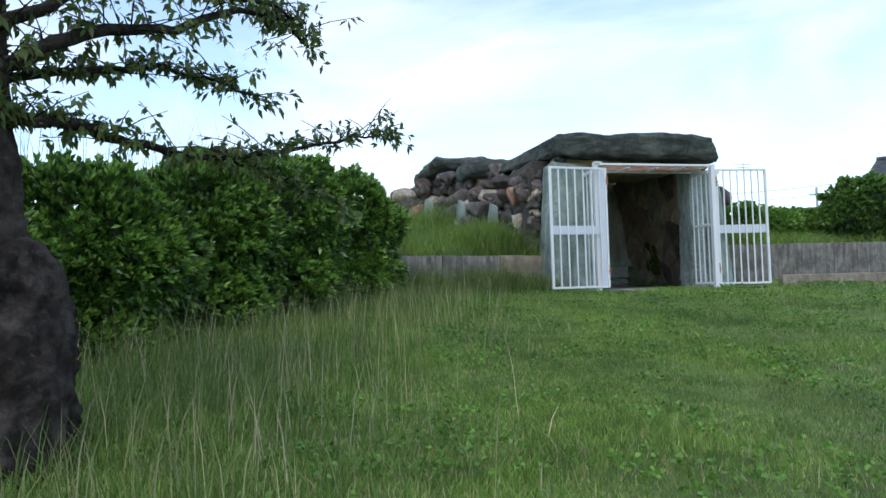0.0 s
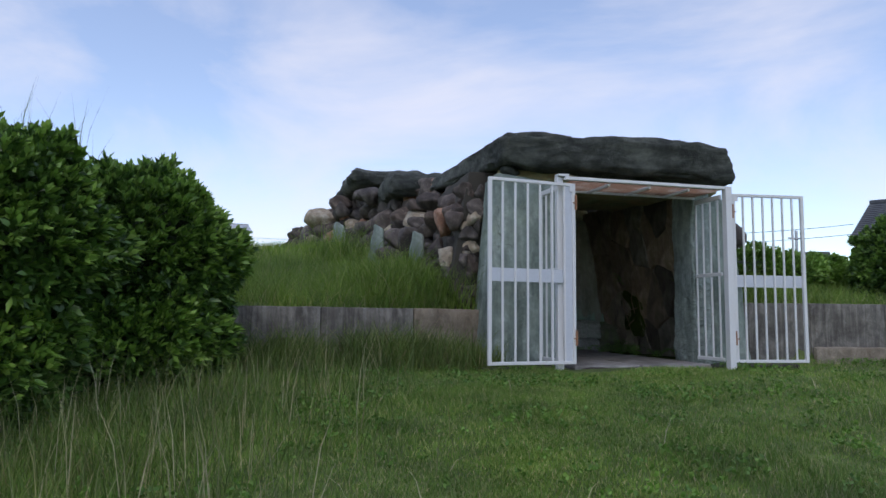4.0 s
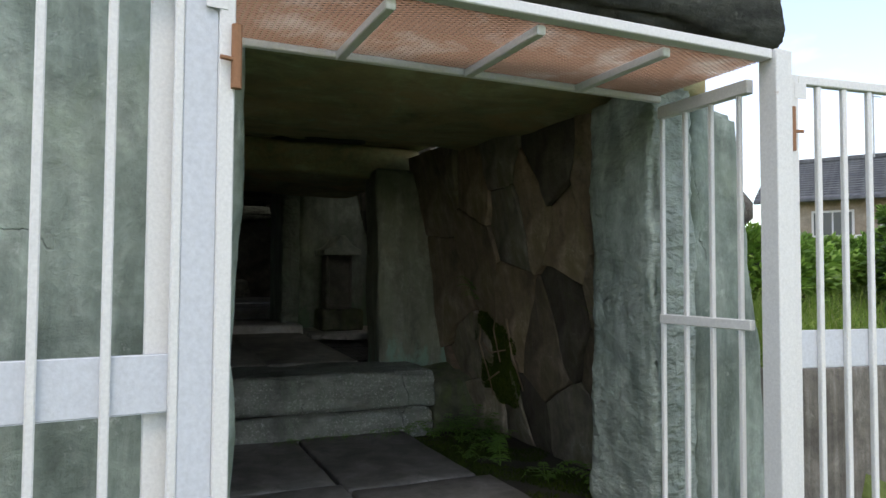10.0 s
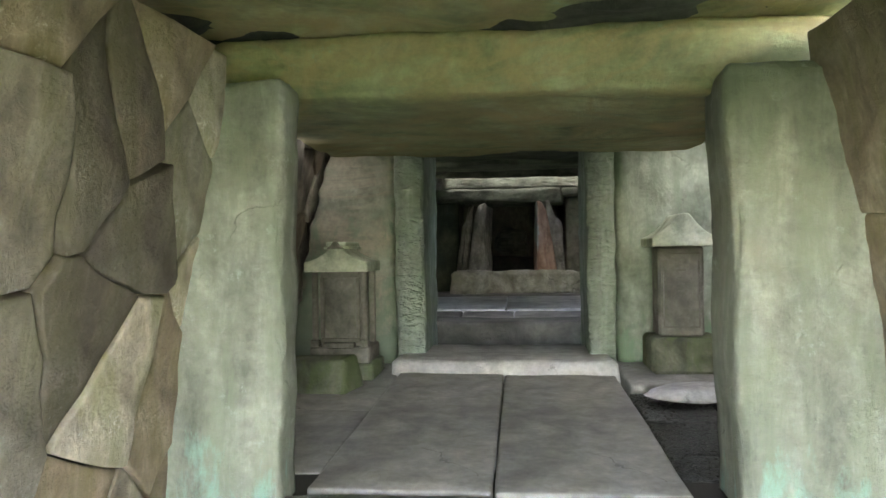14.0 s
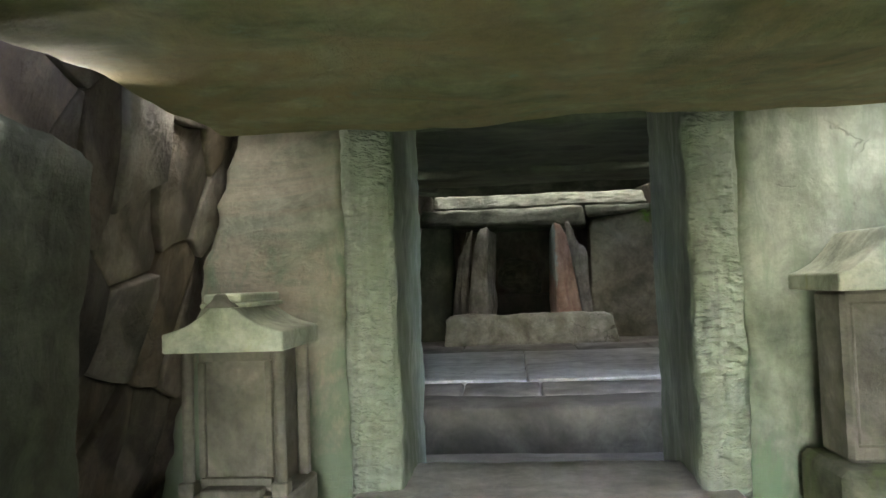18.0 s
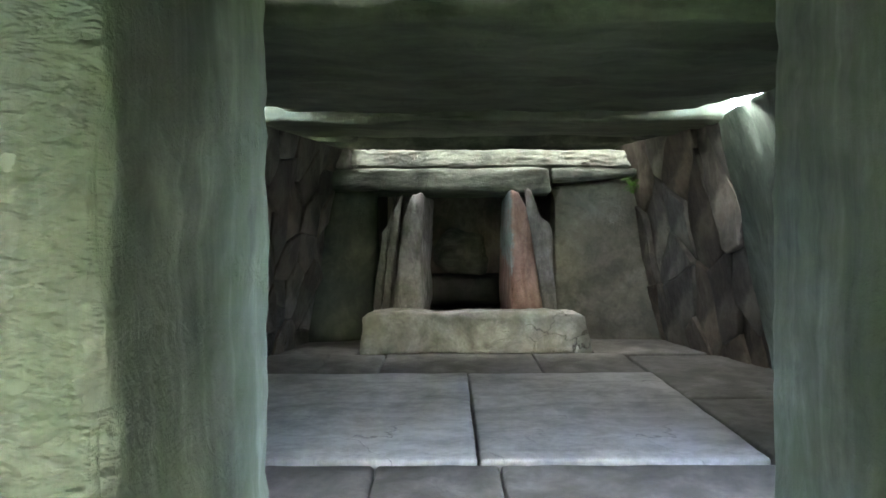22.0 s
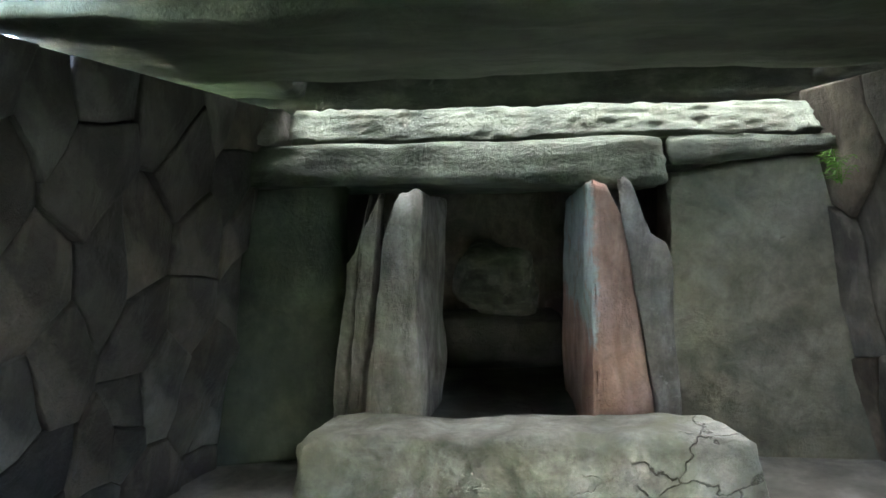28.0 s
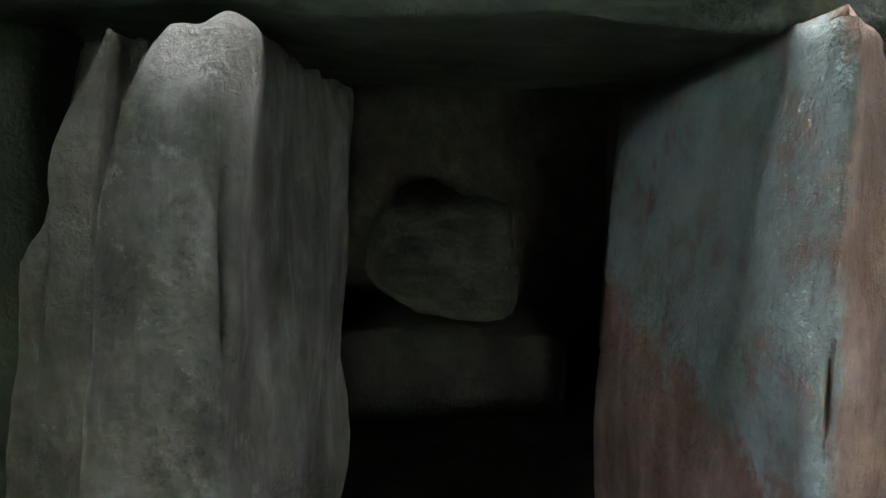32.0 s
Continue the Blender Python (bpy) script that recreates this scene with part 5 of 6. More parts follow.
# ---- low retaining walls ----
def retaining(x0, x1, n, side, mats):
    top = 0.735 if side < 0 else 0.88
    wall = tagged(new("wall_retaining_left" if side < 0 else "wall_retaining_right"), "low streaked concrete retaining wall of panels", kind="structure")
    for k in range(n):
        a, b = x0 + (x1 - x0) * k / n, x0 + (x1 - x0) * (k + 1) / n
        a, b = min(a, b) + 0.006, max(a, b) - 0.006
        ya, yb = wall_line(a), wall_line(b)
        c = [(a, ya - 0.02, -1.4), (b, yb - 0.02, -1.4), (b, yb + 0.15, -1.4), (a, ya + 0.15, -1.4), (a, ya, top), (b, yb, top), (b, yb + 0.15, top), (a, ya + 0.15, top)]
        v, f = rock_verts(c, step=0.16, r=0.012, amp=0.006, freq=3, seed=k + 50, chip=0.01)
        place("wall_panel", v, f, mats[min(k, len(mats) - 1)], wall)
    footing = []
    for k in range(n):
        a, b = x0 + (x1 - x0) * k / n, x0 + (x1 - x0) * (k + 1) / n
        a, b = min(a, b), max(a, b)
        ya, yb = wall_line(a), wall_line(b)
        c = [(a, ya - 0.12, -1.4), (b, yb - 0.12, -1.4), (b, yb - 0.03, -1.4), (a, ya - 0.03, -1.4), (a, ya - 0.11, 0.24), (b, yb - 0.11, 0.24), (b, yb - 0.03, 0.26), (a, ya - 0.03, 0.26)]
        v, f = rock_verts(c, step=0.2, r=0.02, amp=0.01, seed=k + 80)
        if k:
            place("wall_footing", v, f, M_CONCRETE_TAN, wall)


retaining(-0.86, -10.2, 8, -1, [M_CONCRETE_TAN, M_CONCRETE])
retaining(2.7, 12.3, 8, 1, [M_CONCRETE])


# ---- rubble mound over the tomb ----
def rubble():
    rng = random.Random(5)
    wall = tagged(new("wall_rubble"), "mound of stacked rounded brown and grey boulders", kind="structure")

    def add(x, y, z, rx, ry, rz, mat=None, sub=2):
        v, f = boulder_verts((x, y, z), (rx, ry, rz), rng.randrange(10000), sub, 0.2, rng.random() * 0.6, rng.uniform(0, 3.1))
        place("boulder", v, f, mat or (M_TAN if rng.random() < 0.05 else M_RED if rng.random() < 0.06 else M_BOULDER), wall)
    y = 1.55
    while y < 11.2:
        top = 2.33 + 0.66 * min(1.0, max(0.0, y - 1.6) / 3.2) - 0.25 * max(0.0, y - 8.5) / 2.5
        xb = -1.20 - 0.235 * (y - 1.3)
        z = 0.85 + 0.10 * (y - 1.5)
        row = 0
        while z < top:
            r = rng.uniform(0.17, 0.33)
            near = y < 5
            add(xb + 0.16 * row + rng.uniform(-0.07, 0.07), y + rng.uniform(-0.12, 0.12), z + r * 0.6, r * rng.uniform(0.9, 1.35), r * rng.uniform(0.9, 1.35), r * rng.uniform(0.72, 1.0), None, 3 if near else 2)
            z += r * 1.22
            row += 1
        y += rng.uniform(0.34, 0.46)
    for k in range(30):
        yy = rng.uniform(4.6, 10.8)
        xx = rng.uniform(-1.20 - 0.2 * (yy - 1.3), -0.9)
        if 10.6 < yy or (6.3 < yy < 9.4 and xx > -1.2):
            continue
        add(xx, yy, 2.92 + rng.uniform(-0.1, 0.1), rng.uniform(0.2, 0.34), rng.uniform(0.2, 0.34), rng.uniform(0.15, 0.22))
    for k in range(16):
        yy = rng.uniform(1.5, 4.2)
        add(rng.uniform(3.0, 3.25), yy, rng.uniform(0.9, 2.3), rng.uniform(0.22, 0.34), rng.uniform(0.22, 0.34), rng.uniform(0.18, 0.26))
    for k in range(14):
        add(rng.uniform(3.55, 3.9), rng.uniform(4.2, 9), rng.uniform(1.2, 2.4), rng.uniform(0.3, 0.4), rng.uniform(0.3, 0.4), rng.uniform(0.25, 0.3))
    for k in range(26):
        yy = rng.uniform(1.5, 4.6)
        add(-1.12 - 0.10 * (yy - 1.3) + rng.uniform(-0.12, 0.1), yy, rng.uniform(1.0, 2.62), rng.uniform(0.18, 0.27), rng.uniform(0.18, 0.27), rng.uniform(0.15, 0.22), None, 3)
    for k in range(16):
        add(-1.40 + 0.018 * k + rng.uniform(-0.12, 0.16), rng.uniform(1.3, 1.6), 0.9 + 0.105 * k, rng.uniform(0.15, 0.22), rng.uniform(0.15, 0.2), rng.uniform(0.12, 0.18), None, 3)
    for k in range(13):
        add(-1.20 + 0.016 * k + rng.uniform(-0.05, 0.05), rng.uniform(1.3, 1.45), 0.85 + 0.125 * k, rng.uniform(0.14, 0.2), rng.uniform(0.12, 0.16), rng.uniform(0.11, 0.16), None, 3)
    add(-1.30, 1.92, 1.98, 0.24, 0.26, 0.21, M_RED, 3)
    add(-1.36, 1.62, 1.42, 0.20, 0.2, 0.2, M_TAN, 3)
    add(-2.55, 8.4, 2.82, 0.45, 0.42, 0.26, M_TAN, 3)
    add(-0.72, 0.92, 2.56, 0.17, 0.14, 0.09, M_CAP, 2)


rubble()
standing("capstone", box8(-2.2, 2.3, 6.0, 9.2, 3.24, 3.57), M_CAP, "dark flat roof stone lying on the mound", "capstone", "roof stones", step=0.12, r=0.16, amp=0.08, bed=(0.4, 1, 4), bed_amp=0.03, chip=0.08, seed=61)
standing("capstone", box8(-1.75, 2.2, 4.2, 5.9, 2.74, 3.2), M_CAP, "rough dark roof stone behind the entrance capstone", "capstone", "roof stones", step=0.12, r=0.16, amp=0.09, bed=(0.4, 1, 4), bed_amp=0.03, chip=0.08, seed=62)
for fx, fy, fz, fs in ((-2.55, 5.2, 1.95, 0.42), (-2.05, 3.9, 1.75, 0.45), (-1.62, 2.75, 1.6, 0.36)):
    standing("facing_stone", [(fx - 0.16, fy - 0.1, fz - 0.5), (fx + 0.16, fy - 0.12, fz - 0.5), (fx + 0.2, fy + 0.1, fz - 0.5), (fx - 0.14, fy + 0.12, fz - 0.5),
                              (fx - 0.02, fy - 0.04, fz + fs), (fx + 0.14, fy - 0.06, fz + fs * 0.8), (fx + 0.16, fy + 0.1, fz + fs * 0.8), (fx, fy + 0.1, fz + fs)], M_GREEN,
             "upright pointed green stone at the foot of the rubble", "upright stone", "foot stones", step=0.07, r=0.05, amp=0.03, seed=int(fy * 7))


# ---- plants ----
def blades(name, pos, height, width, mat, label, seed, bend=0.5, kind="stuff"):
    rng = np.random.RandomState(seed)
    n = len(pos)
    h = height * rng.uniform(0.55, 1.15, n)
    a, d = rng.uniform(0, 2 * np.pi, n), rng.uniform(0, 2 * np.pi, n)
    lean = bend * rng.uniform(0.15, 1.0, n) * h
    side = np.stack([np.cos(a), np.sin(a), 0 * a], 1) * (width * rng.uniform(0.6, 1.2, n) / 2)[:, None]
    go = np.stack([np.cos(d), np.sin(d), 0 * d], 1)
    up = np.array([0, 0, 1.0])
    mid = pos + up * (h * 0.55)[:, None] + go * (lean * 0.35)[:, None]
    tip = pos + up * (h * 0.95)[:, None] + go * lean[:, None]
    v = np.stack([pos - side, pos + side, mid + side * 0.75, mid - side * 0.75, tip], 1).reshape(-1, 3)
    i = np.arange(n)[:, None] * 5
    f = np.concatenate([i + [[0, 1, 2]], i + [[0, 2, 3]], i + [[3, 2, 4]]], 0)
    return scatter_mesh(name, v, f, mat, label, kind)


def on_ground(xy):
    return np.array([(x, y, ground_z(x, y)) for x, y in xy])


def free_ground(x, y):
    if AXIS - 2.0 < x < AXIS + 2.3 and y > 0.95:
        return False
    if -0.35 < x < 1.95 and y > -0.25:
        return False
    return not (-0.16 < y - wall_line(x) < 0.18)


def lawn():
    rng = np.random.RandomState(3)
    pts = []
    while len(pts) < 380000:
        t = rng.rand(20000) ** 0.8
        cx, cy = -5.8 + t * 6.0, -11.9 + t * 11.5
        r = np.abs(rng.normal(0, 4.2, 20000))
        a = rng.uniform(0, 2 * np.pi, 20000)
        for x, y in zip(cx + r * np.cos(a), cy + 1.5 + r * np.sin(a)):
            if -13 < x < 12 and -13 < y < 1.2 and y < wall_line(x) - 0.1 and free_ground(x, y):
                pts.append((x, y))
    p = on_ground(np.array(pts))
    tall = np.array([noise.noise(Vector((x * 0.9, y * 0.9, 5))) for x, y, z in p])
    wall_y = np.array([wall_line(x) if x < -0.6 or x > 2.4 else 5.0 for x, y, z in p])
    left = np.clip((-5.25 + 0.39 * (p[:, 1] + 7.7) - p[:, 0]) / 1.6, 0, 1)
    h = 0.035 + 0.05 * np.clip(tall * 1.8 + 0.2, 0, 1) + 0.11 * left + 0.10 * np.clip(1 - (wall_y - 0.12 - p[:, 1]) / 0.9, 0, 1)
    blades("grass", p, h, 0.0055, M_GRASS, "short rough lawn of mixed grass", 4, 0.95)
    pts = []
    while len(pts) < 15000:
        x, y = rng.uniform(-10, -2.2), rng.uniform(-9.8, 0.2)
        edge = -5.9 + 0.42 * (y + 7.7)
        if x < edge + rng.normal(0, 0.5) and free_ground(x, y) and y < wall_line(x) - 0.1:
            pts.append((x, y))
    for k in range(9500):
        x = rng.uniform(-9, -0.95)
        if noise.noise(Vector((x * 1.1, 3, 1))) > -0.25:
            pts.append((x, wall_line(x) - rng.uniform(0.13, 0.8) ** 1.3))
    p = on_ground(np.array(pts))
    blades("tall_grass", p, 0.26 + 0.22 * rng.rand(len(p)), 0.007, M_TALL, "long meadow grass along the hedge and the wall", 5, 0.7)
    pts = []
    while len(pts) < 4200:
        x = rng.normal(-2.9, 0.95)
        if -4.8 < x < -1.25 and noise.noise(Vector((x * 2.1, 7, 1))) > -0.2:
            pts.append((x, wall_line(x) - 0.14 - abs(rng.normal(0, 0.28))))
    p = on_ground(np.array(pts))
    blades("wall_weeds", p, 0.34 + 0.28 * rng.rand(len(p)), 0.011, M_TALL, "coarse weeds standing against the retaining wall", 15, 0.95)
    # seed heads on thin stalks
    pts = []
    while len(pts) < 900:
        x, y = rng.uniform(-9.0, -3.0), rng.uniform(-9.5, -1.5)
        if x < -5.4 + 0.42 * (y + 7.7) + rng.normal(0, 0.5):
            pts.append((x, y))
    p = on_ground(np.array(pts))
    blades("seed_heads", p, 0.6, 0.006, M_SEED, "thin pale seed stalks in the long grass", 6, 0.35)
    # clover and small broad-leaved weeds in clumps
    pts = []
    while len(pts) < 9000:
        x, y = rng.uniform(-9, 8), rng.uniform(-10.5, 0.6)
        if noise.noise(Vector((x * 1.3, y * 1.3, 11))) + 0.5 * noise.noise(Vector((x * 5, y * 5, 2))) > 0.1 and free_ground(x, y) and y < wall_line(x) - 0.12:
            pts.append((x, y))
    p = on_ground(np.array(pts))
    p[:, 2] += rng.uniform(0.03, 0.09, len(p))
    out = np.stack([rng.normal(0, 0.6, len(p)), rng.normal(0, 0.6, len(p)), np.full(len(p), 0.55)], 1)
    v, f = leaf_cloud(p, out, 4, 0.042, 0.026, rng, 0.3)
    scatter_mesh("clover", v, f, M_CLOVER, "clumps of clover and broad-leaved weeds in the lawn")
    pts = []
    while len(pts) < 260:
        x, y = rng.uniform(-7, 5), rng.uniform(-9.5, -1)
        if noise.noise(Vector((x * 0.6, y * 0.6, 21))) > 0.0 and free_ground(x, y):
            pts.append((x, y))
    blades("dry_stalks", on_ground(np.array(pts)), 0.2, 0.007, M_SEED, "dry straw stalks in the lawn", 46, 1.3)


def mound_grass():
    rng = np.random.RandomState(8)
    pts = []
    while len(pts) < 70000:
        x, y = rng.uniform(-11, 11), rng.uniform(-1.5, 12)
        if y > wall_line(x) + 0.14 and not (AXIS - 2.05 - 0.235 * max(0, y - 1.3) < x < AXIS + 2.45) and rng.rand() < (1.0 if abs(x) < 5 and y < 6 else 0.45):
            pts.append((x, y))
    p = on_ground(np.array(pts))
    near = np.clip(1 - (p[:, 1] - 1.0) / 2.5, 0, 1)
    blades("mound_grass", p, 0.13 + 0.20 * near + 0.08 * rng.rand(len(p)), 0.009, M_MOUND, "bright long grass on the mound", 9, 0.95)
    pts = []
    for cx, cy, n, r in ((-1.5, 1.55, 1500, 0.4), (-1.75, 2.2, 900, 0.4), (-2.3, 1.35, 700, 0.45), (3.2, 1.5, 700, 0.4), (-2.6, 4.0, 500, 0.5)):
        for k in range(n):
            pts.append((cx + rng.normal(0, r * 0.6), max(cy + rng.normal(0, r * 0.6), wall_line(cx) + 0.2)))
    p = on_ground(np.array(pts))
    p[:, 2] = np.maximum(p[:, 2], 0.72)
    blades("grass_tuft", p, 0.62, 0.011, M_MOUND, "tall bright grass tufts at the foot of the rubble", 10, 1.1)


def wall_weeds():
    """Grass hanging over the top of the low walls."""
    rng = np.random.RandomState(18)
    pts = []
    for k in range(3600):
        x = rng.uniform(-9.5, -1.0) if k % 3 else rng.uniform(2.9, 10)
        if noise.noise(Vector((x * 1.3, 0, 7))) > -0.1:
            pts.append((x, wall_line(x) + rng.uniform(0.10, 0.32), 0.70 if x < 0 else 0.84))
    blades("wall_grass", np.array(pts), 0.22 + 0.12 * rng.rand(len(pts)), 0.008, M_GRASS, "long grass hanging over the retaining wall", 19, 1.6)


def leaf_cloud(centres, dirs, per, length, width, rng, droop=0.35):
    """Leaf rosettes: per leaves round each shoot, as folded blades of two triangles."""
    n = len(centres)
    c = np.repeat(centres, per, 0)
    d = np.repeat(dirs, per, 0) + rng.normal(0, 0.62, (n * per, 3))
    d /= np.linalg.norm(d, axis=1, keepdims=True)
    s = np.cross(d, rng.normal(0, 1, (n * per, 3)))
    s /= np.maximum(np.linalg.norm(s, axis=1, keepdims=True), 1e-6)
    ln = (length * rng.uniform(0.6, 1.15, n * per))[:, None]
    a = c + d * ln * 0.05
    tip = c + d * ln - np.array([0, 0, 1.0]) * ln * droop * 0.4
    mid = c + d * ln * 0.55
    w = s * width / 2
    v = np.stack([a, mid + w, tip, mid - w], 1).reshape(-1, 3)
    i = np.arange(n * per)[:, None] * 4
    return v, np.concatenate([i + [[0, 1, 2]], i + [[0, 2, 3]]], 0)


def bush(name, blobs, shoots, leaf, seed, label, category="bush", group="", mat=None):
    rng = np.random.RandomState(seed)
    cx, cy = np.mean([b[0] for b in blobs]), np.mean([b[1] for b in blobs])
    r0 = root(name, cx, cy, ground_z(cx, cy), label, category, group)
    cs, ds = [], []
    for bx, by, bz, rx, ry, rz in blobs:
        n = int(shoots * rx * rz / sum(b[3] * b[5] for b in blobs))
        q = rng.normal(0, 1, (n, 3))
        q /= np.linalg.norm(q, axis=1, keepdims=True)
        lump = np.array([1 + 0.22 * noise.fractal(Vector(p) * 1.7 + Vector((bx, by, seed)), 0.8, 2, 3) for p in q])
        rad = lump * rng.uniform(0.84, 1.03, n)
        cs.append(np.array([bx, by, bz]) + q * rad[:, None] * np.array([rx, ry, rz]))
        ds.append(q + np.array([0, 0, 0.45]))
        # added dark blob that stands for the shade deep in the foliage
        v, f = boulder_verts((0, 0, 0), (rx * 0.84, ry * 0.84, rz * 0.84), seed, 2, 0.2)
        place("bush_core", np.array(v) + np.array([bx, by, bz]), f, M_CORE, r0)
    c, d = np.concatenate(cs), np.concatenate(ds)
    v, f = leaf_cloud(c, d, 7, leaf, leaf * 0.36, rng)
    ob = scatter_mesh("foliage", v - np.array(world_of(r0)), f, mat or M_LEAF, "", "stuff")
    ob.parent = r0
    # upward shoots get the brighter leaf, painting light from above
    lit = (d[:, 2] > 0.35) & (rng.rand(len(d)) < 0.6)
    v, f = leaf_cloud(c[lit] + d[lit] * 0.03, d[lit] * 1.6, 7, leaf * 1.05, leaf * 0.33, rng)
    ob = scatter_mesh("new_growth", v - np.array(world_of(r0)), f, M_LEAF_LIT, "", "stuff")
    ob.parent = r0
    # woody stems down to the ground
    for bx, by, bz, rx, ry, rz in blobs[:3]:
        part("stem", rod_bm((bx, by, ground_z(bx, by) - 0.1), (bx + 0.1, by, bz), 0.05, 7), M_BARK, r0)


lawn()
mound_grass()
wall_weeds()
HEDGE = "hedge along the lawn"
for k, (bx, by, bz, br) in enumerate(((-5.14, -0.45, 1.05, 1.0), (-6.1, -1.7, 1.06, 1.08), (-7.0, -2.9, 0.72, 1.08), (-7.9, -4.1, 0.40, 1.12), (-8.9, -5.3, 0.25, 1.15))):
    bush("hedge_bush", [(bx, by, bz, br, br * 0.95, br * 0.92), (bx - 0.12, by - 0.2, bz - 0.8, br * 1.02, br, br * 0.8)], 8500, 0.12, 11 + k, "dense glossy green rounded hedge bush", "bush", HEDGE)
bush("round_bush", [(7.15, 1.9, 1.45, 1.05, 1.0, 0.95)], 3500, 0.12, 16, "dark round garden bush behind the retaining wall")
bush("shrub", [(5.0, 3.4, 1.35, 1.3, 0.9, 0.55), (6.6, 4.2, 1.45, 1.2, 1.0, 0.5)], 4000, 0.12, 17, "low shrubs on the mound behind the retaining wall", mat=M_CLOVER)
bush("shrub", [(9.6, 5.0, 1.4, 1.6, 1.0, 0.6)], 2500, 0.12, 18, "low shrub beside the mound", mat=M_CLOVER)
rng_h = np.random.RandomState(44)
tops = np.array([(rng_h.uniform(-8.6, -5.4), 0, 0) for k in range(240)])
tops[:, 1] = -0.6 + (tops[:, 0] + 5.1) * 1.28 + rng_h.uniform(-0.5, 0.5, 240)
tops[:, 2] = np.interp(tops[:, 0], [-8.6, -5.4], [1.25, 1.75])
blades("weed_stalks", tops, 0.8, 0.006, M_TALL, "thin wild stalks standing out of the hedge", 45, 0.5)


# ---- innermost cell ----
bv, bf = boulder_verts((0.74, 15.75, 1.84), (0.33, 0.32, 0.33), 5, 4, 0.26, facets=0)
tagged(place("boulder", bv, bf, M_CAP), "rounded dim boulder at the back of the cell", "boulder")
# unseen block added to carry the boulder, blackened to sink into shade
standing("stone_block", box8(0.2, 1.25, 15.35, 16.2, 1.15, 1.58), M_CELL_BLOCK, "added block under the boulder, black as the cell's shade", "stone block", step=0.1, r=0.05, amp=0.03, chip=0.03, seed=78)


# ---- stone shrine and stele ----
def profile_bm(points, y0, y1, z):
    """A closed outline in x and z, drawn from y0 to y1."""
    bm = bmesh.new()
    a = [bm.verts.new((x, y0, z + h)) for x, h in points]
    b = [bm.verts.new((x, y1, z + h)) for x, h in points]
    n = len(points)
    bm.faces.new(a)
    bm.faces.new(b[::-1])
    for i in range(n):
        bm.faces.new((a[i], b[i], b[(i + 1) % n], a[(i + 1) % n]))
    bmesh.ops.recalc_face_normals(bm, faces=bm.faces)
    bmesh.ops.bevel(bm, geom=[e for e in bm.edges], offset=0.006, segments=1, affect="EDGES")
    return bm


def gable(cx, half, height, lip):
    side = [(half, 0.0), (half, lip), (half * 0.80, lip + height * 0.10), (half * 0.58, lip + height * 0.28), (half * 0.36, lip + height * 0.58), (half * 0.18, lip + height * 0.90), (half * 0.10, lip + height)]
    return [(cx + x, z) for x, z in side] + [(cx - x, z) for x, z in side[::-1]]


def small_shrine():
    s = root("stone_shrine", -0.63, 7.15, 0.68, "small weathered stone shrine with a curved mossy roof", "shrine")
    part("plinth", box_bm(-0.92, 6.98, 0.66, -0.34, 7.46, 0.80, 0.015), M_PEDESTAL, s)
    part("base", box_bm(-0.88, 7.02, 0.80, -0.38, 7.44, 0.93, 0.012), M_SHRINE, s)
    part("step", box_bm(-0.76, 6.98, 0.93, -0.50, 7.06, 0.97, 0.006), M_SHRINE, s)
    part("body", box_bm(-0.80, 7.08, 0.93, -0.46, 7.40, 1.56, 0.01), M_SHRINE, s)
    for x in (-0.835, -0.425):
        part("column", rod_bm((x, 7.045, 0.93), (x, 7.045, 1.555), 0.026, 14), M_SHRINE, s, smooth=True)
        part("column_foot", box_bm(x - 0.035, 7.008, 0.932, x + 0.035, 7.08, 0.99, 0.006), M_SHRINE, s)
        part("rear_post", box_bm(x - 0.024, 7.36, 0.932, x + 0.024, 7.41, 1.555, 0.006), M_SHRINE, s)
    part("panel_frame", box_bm(-0.79, 7.055, 1.50, -0.47, 7.08, 1.55, 0.004), M_SHRINE, s)
    part("panel_frame", box_bm(-0.79, 7.055, 0.96, -0.47, 7.08, 1.0, 0.004), M_SHRINE, s)
    for x in (-0.78, -0.48):
        part("panel_frame", box_bm(x - 0.015, 7.055, 1.003, x + 0.015, 7.08, 1.497, 0.004), M_SHRINE, s)
    roof = part("roof", profile_bm(gable(-0.63, 0.262, 0.115, 0.082), 6.93, 7.46, 1.55), M_SHRINE_ROOF, s, "pale green mossy curved roof")
    part("ridge_ledge", box_bm(-0.735, 6.96, 1.735, -0.525, 7.42, 1.755, 0.005), M_SHRINE_ROOF, roof)
    part("ridge_bar", box_bm(-0.715, 6.95, 1.757, -0.545, 7.43, 1.795, 0.008), M_SHRINE_ROOF, roof)
    part("small_gable", profile_bm([(-0.70, 0.0), (-0.56, 0.0), (-0.60, 0.03), (-0.615, 0.058), (-0.645, 0.058), (-0.66, 0.03)], 6.905, 7.0, 1.737), M_SHRINE, roof)


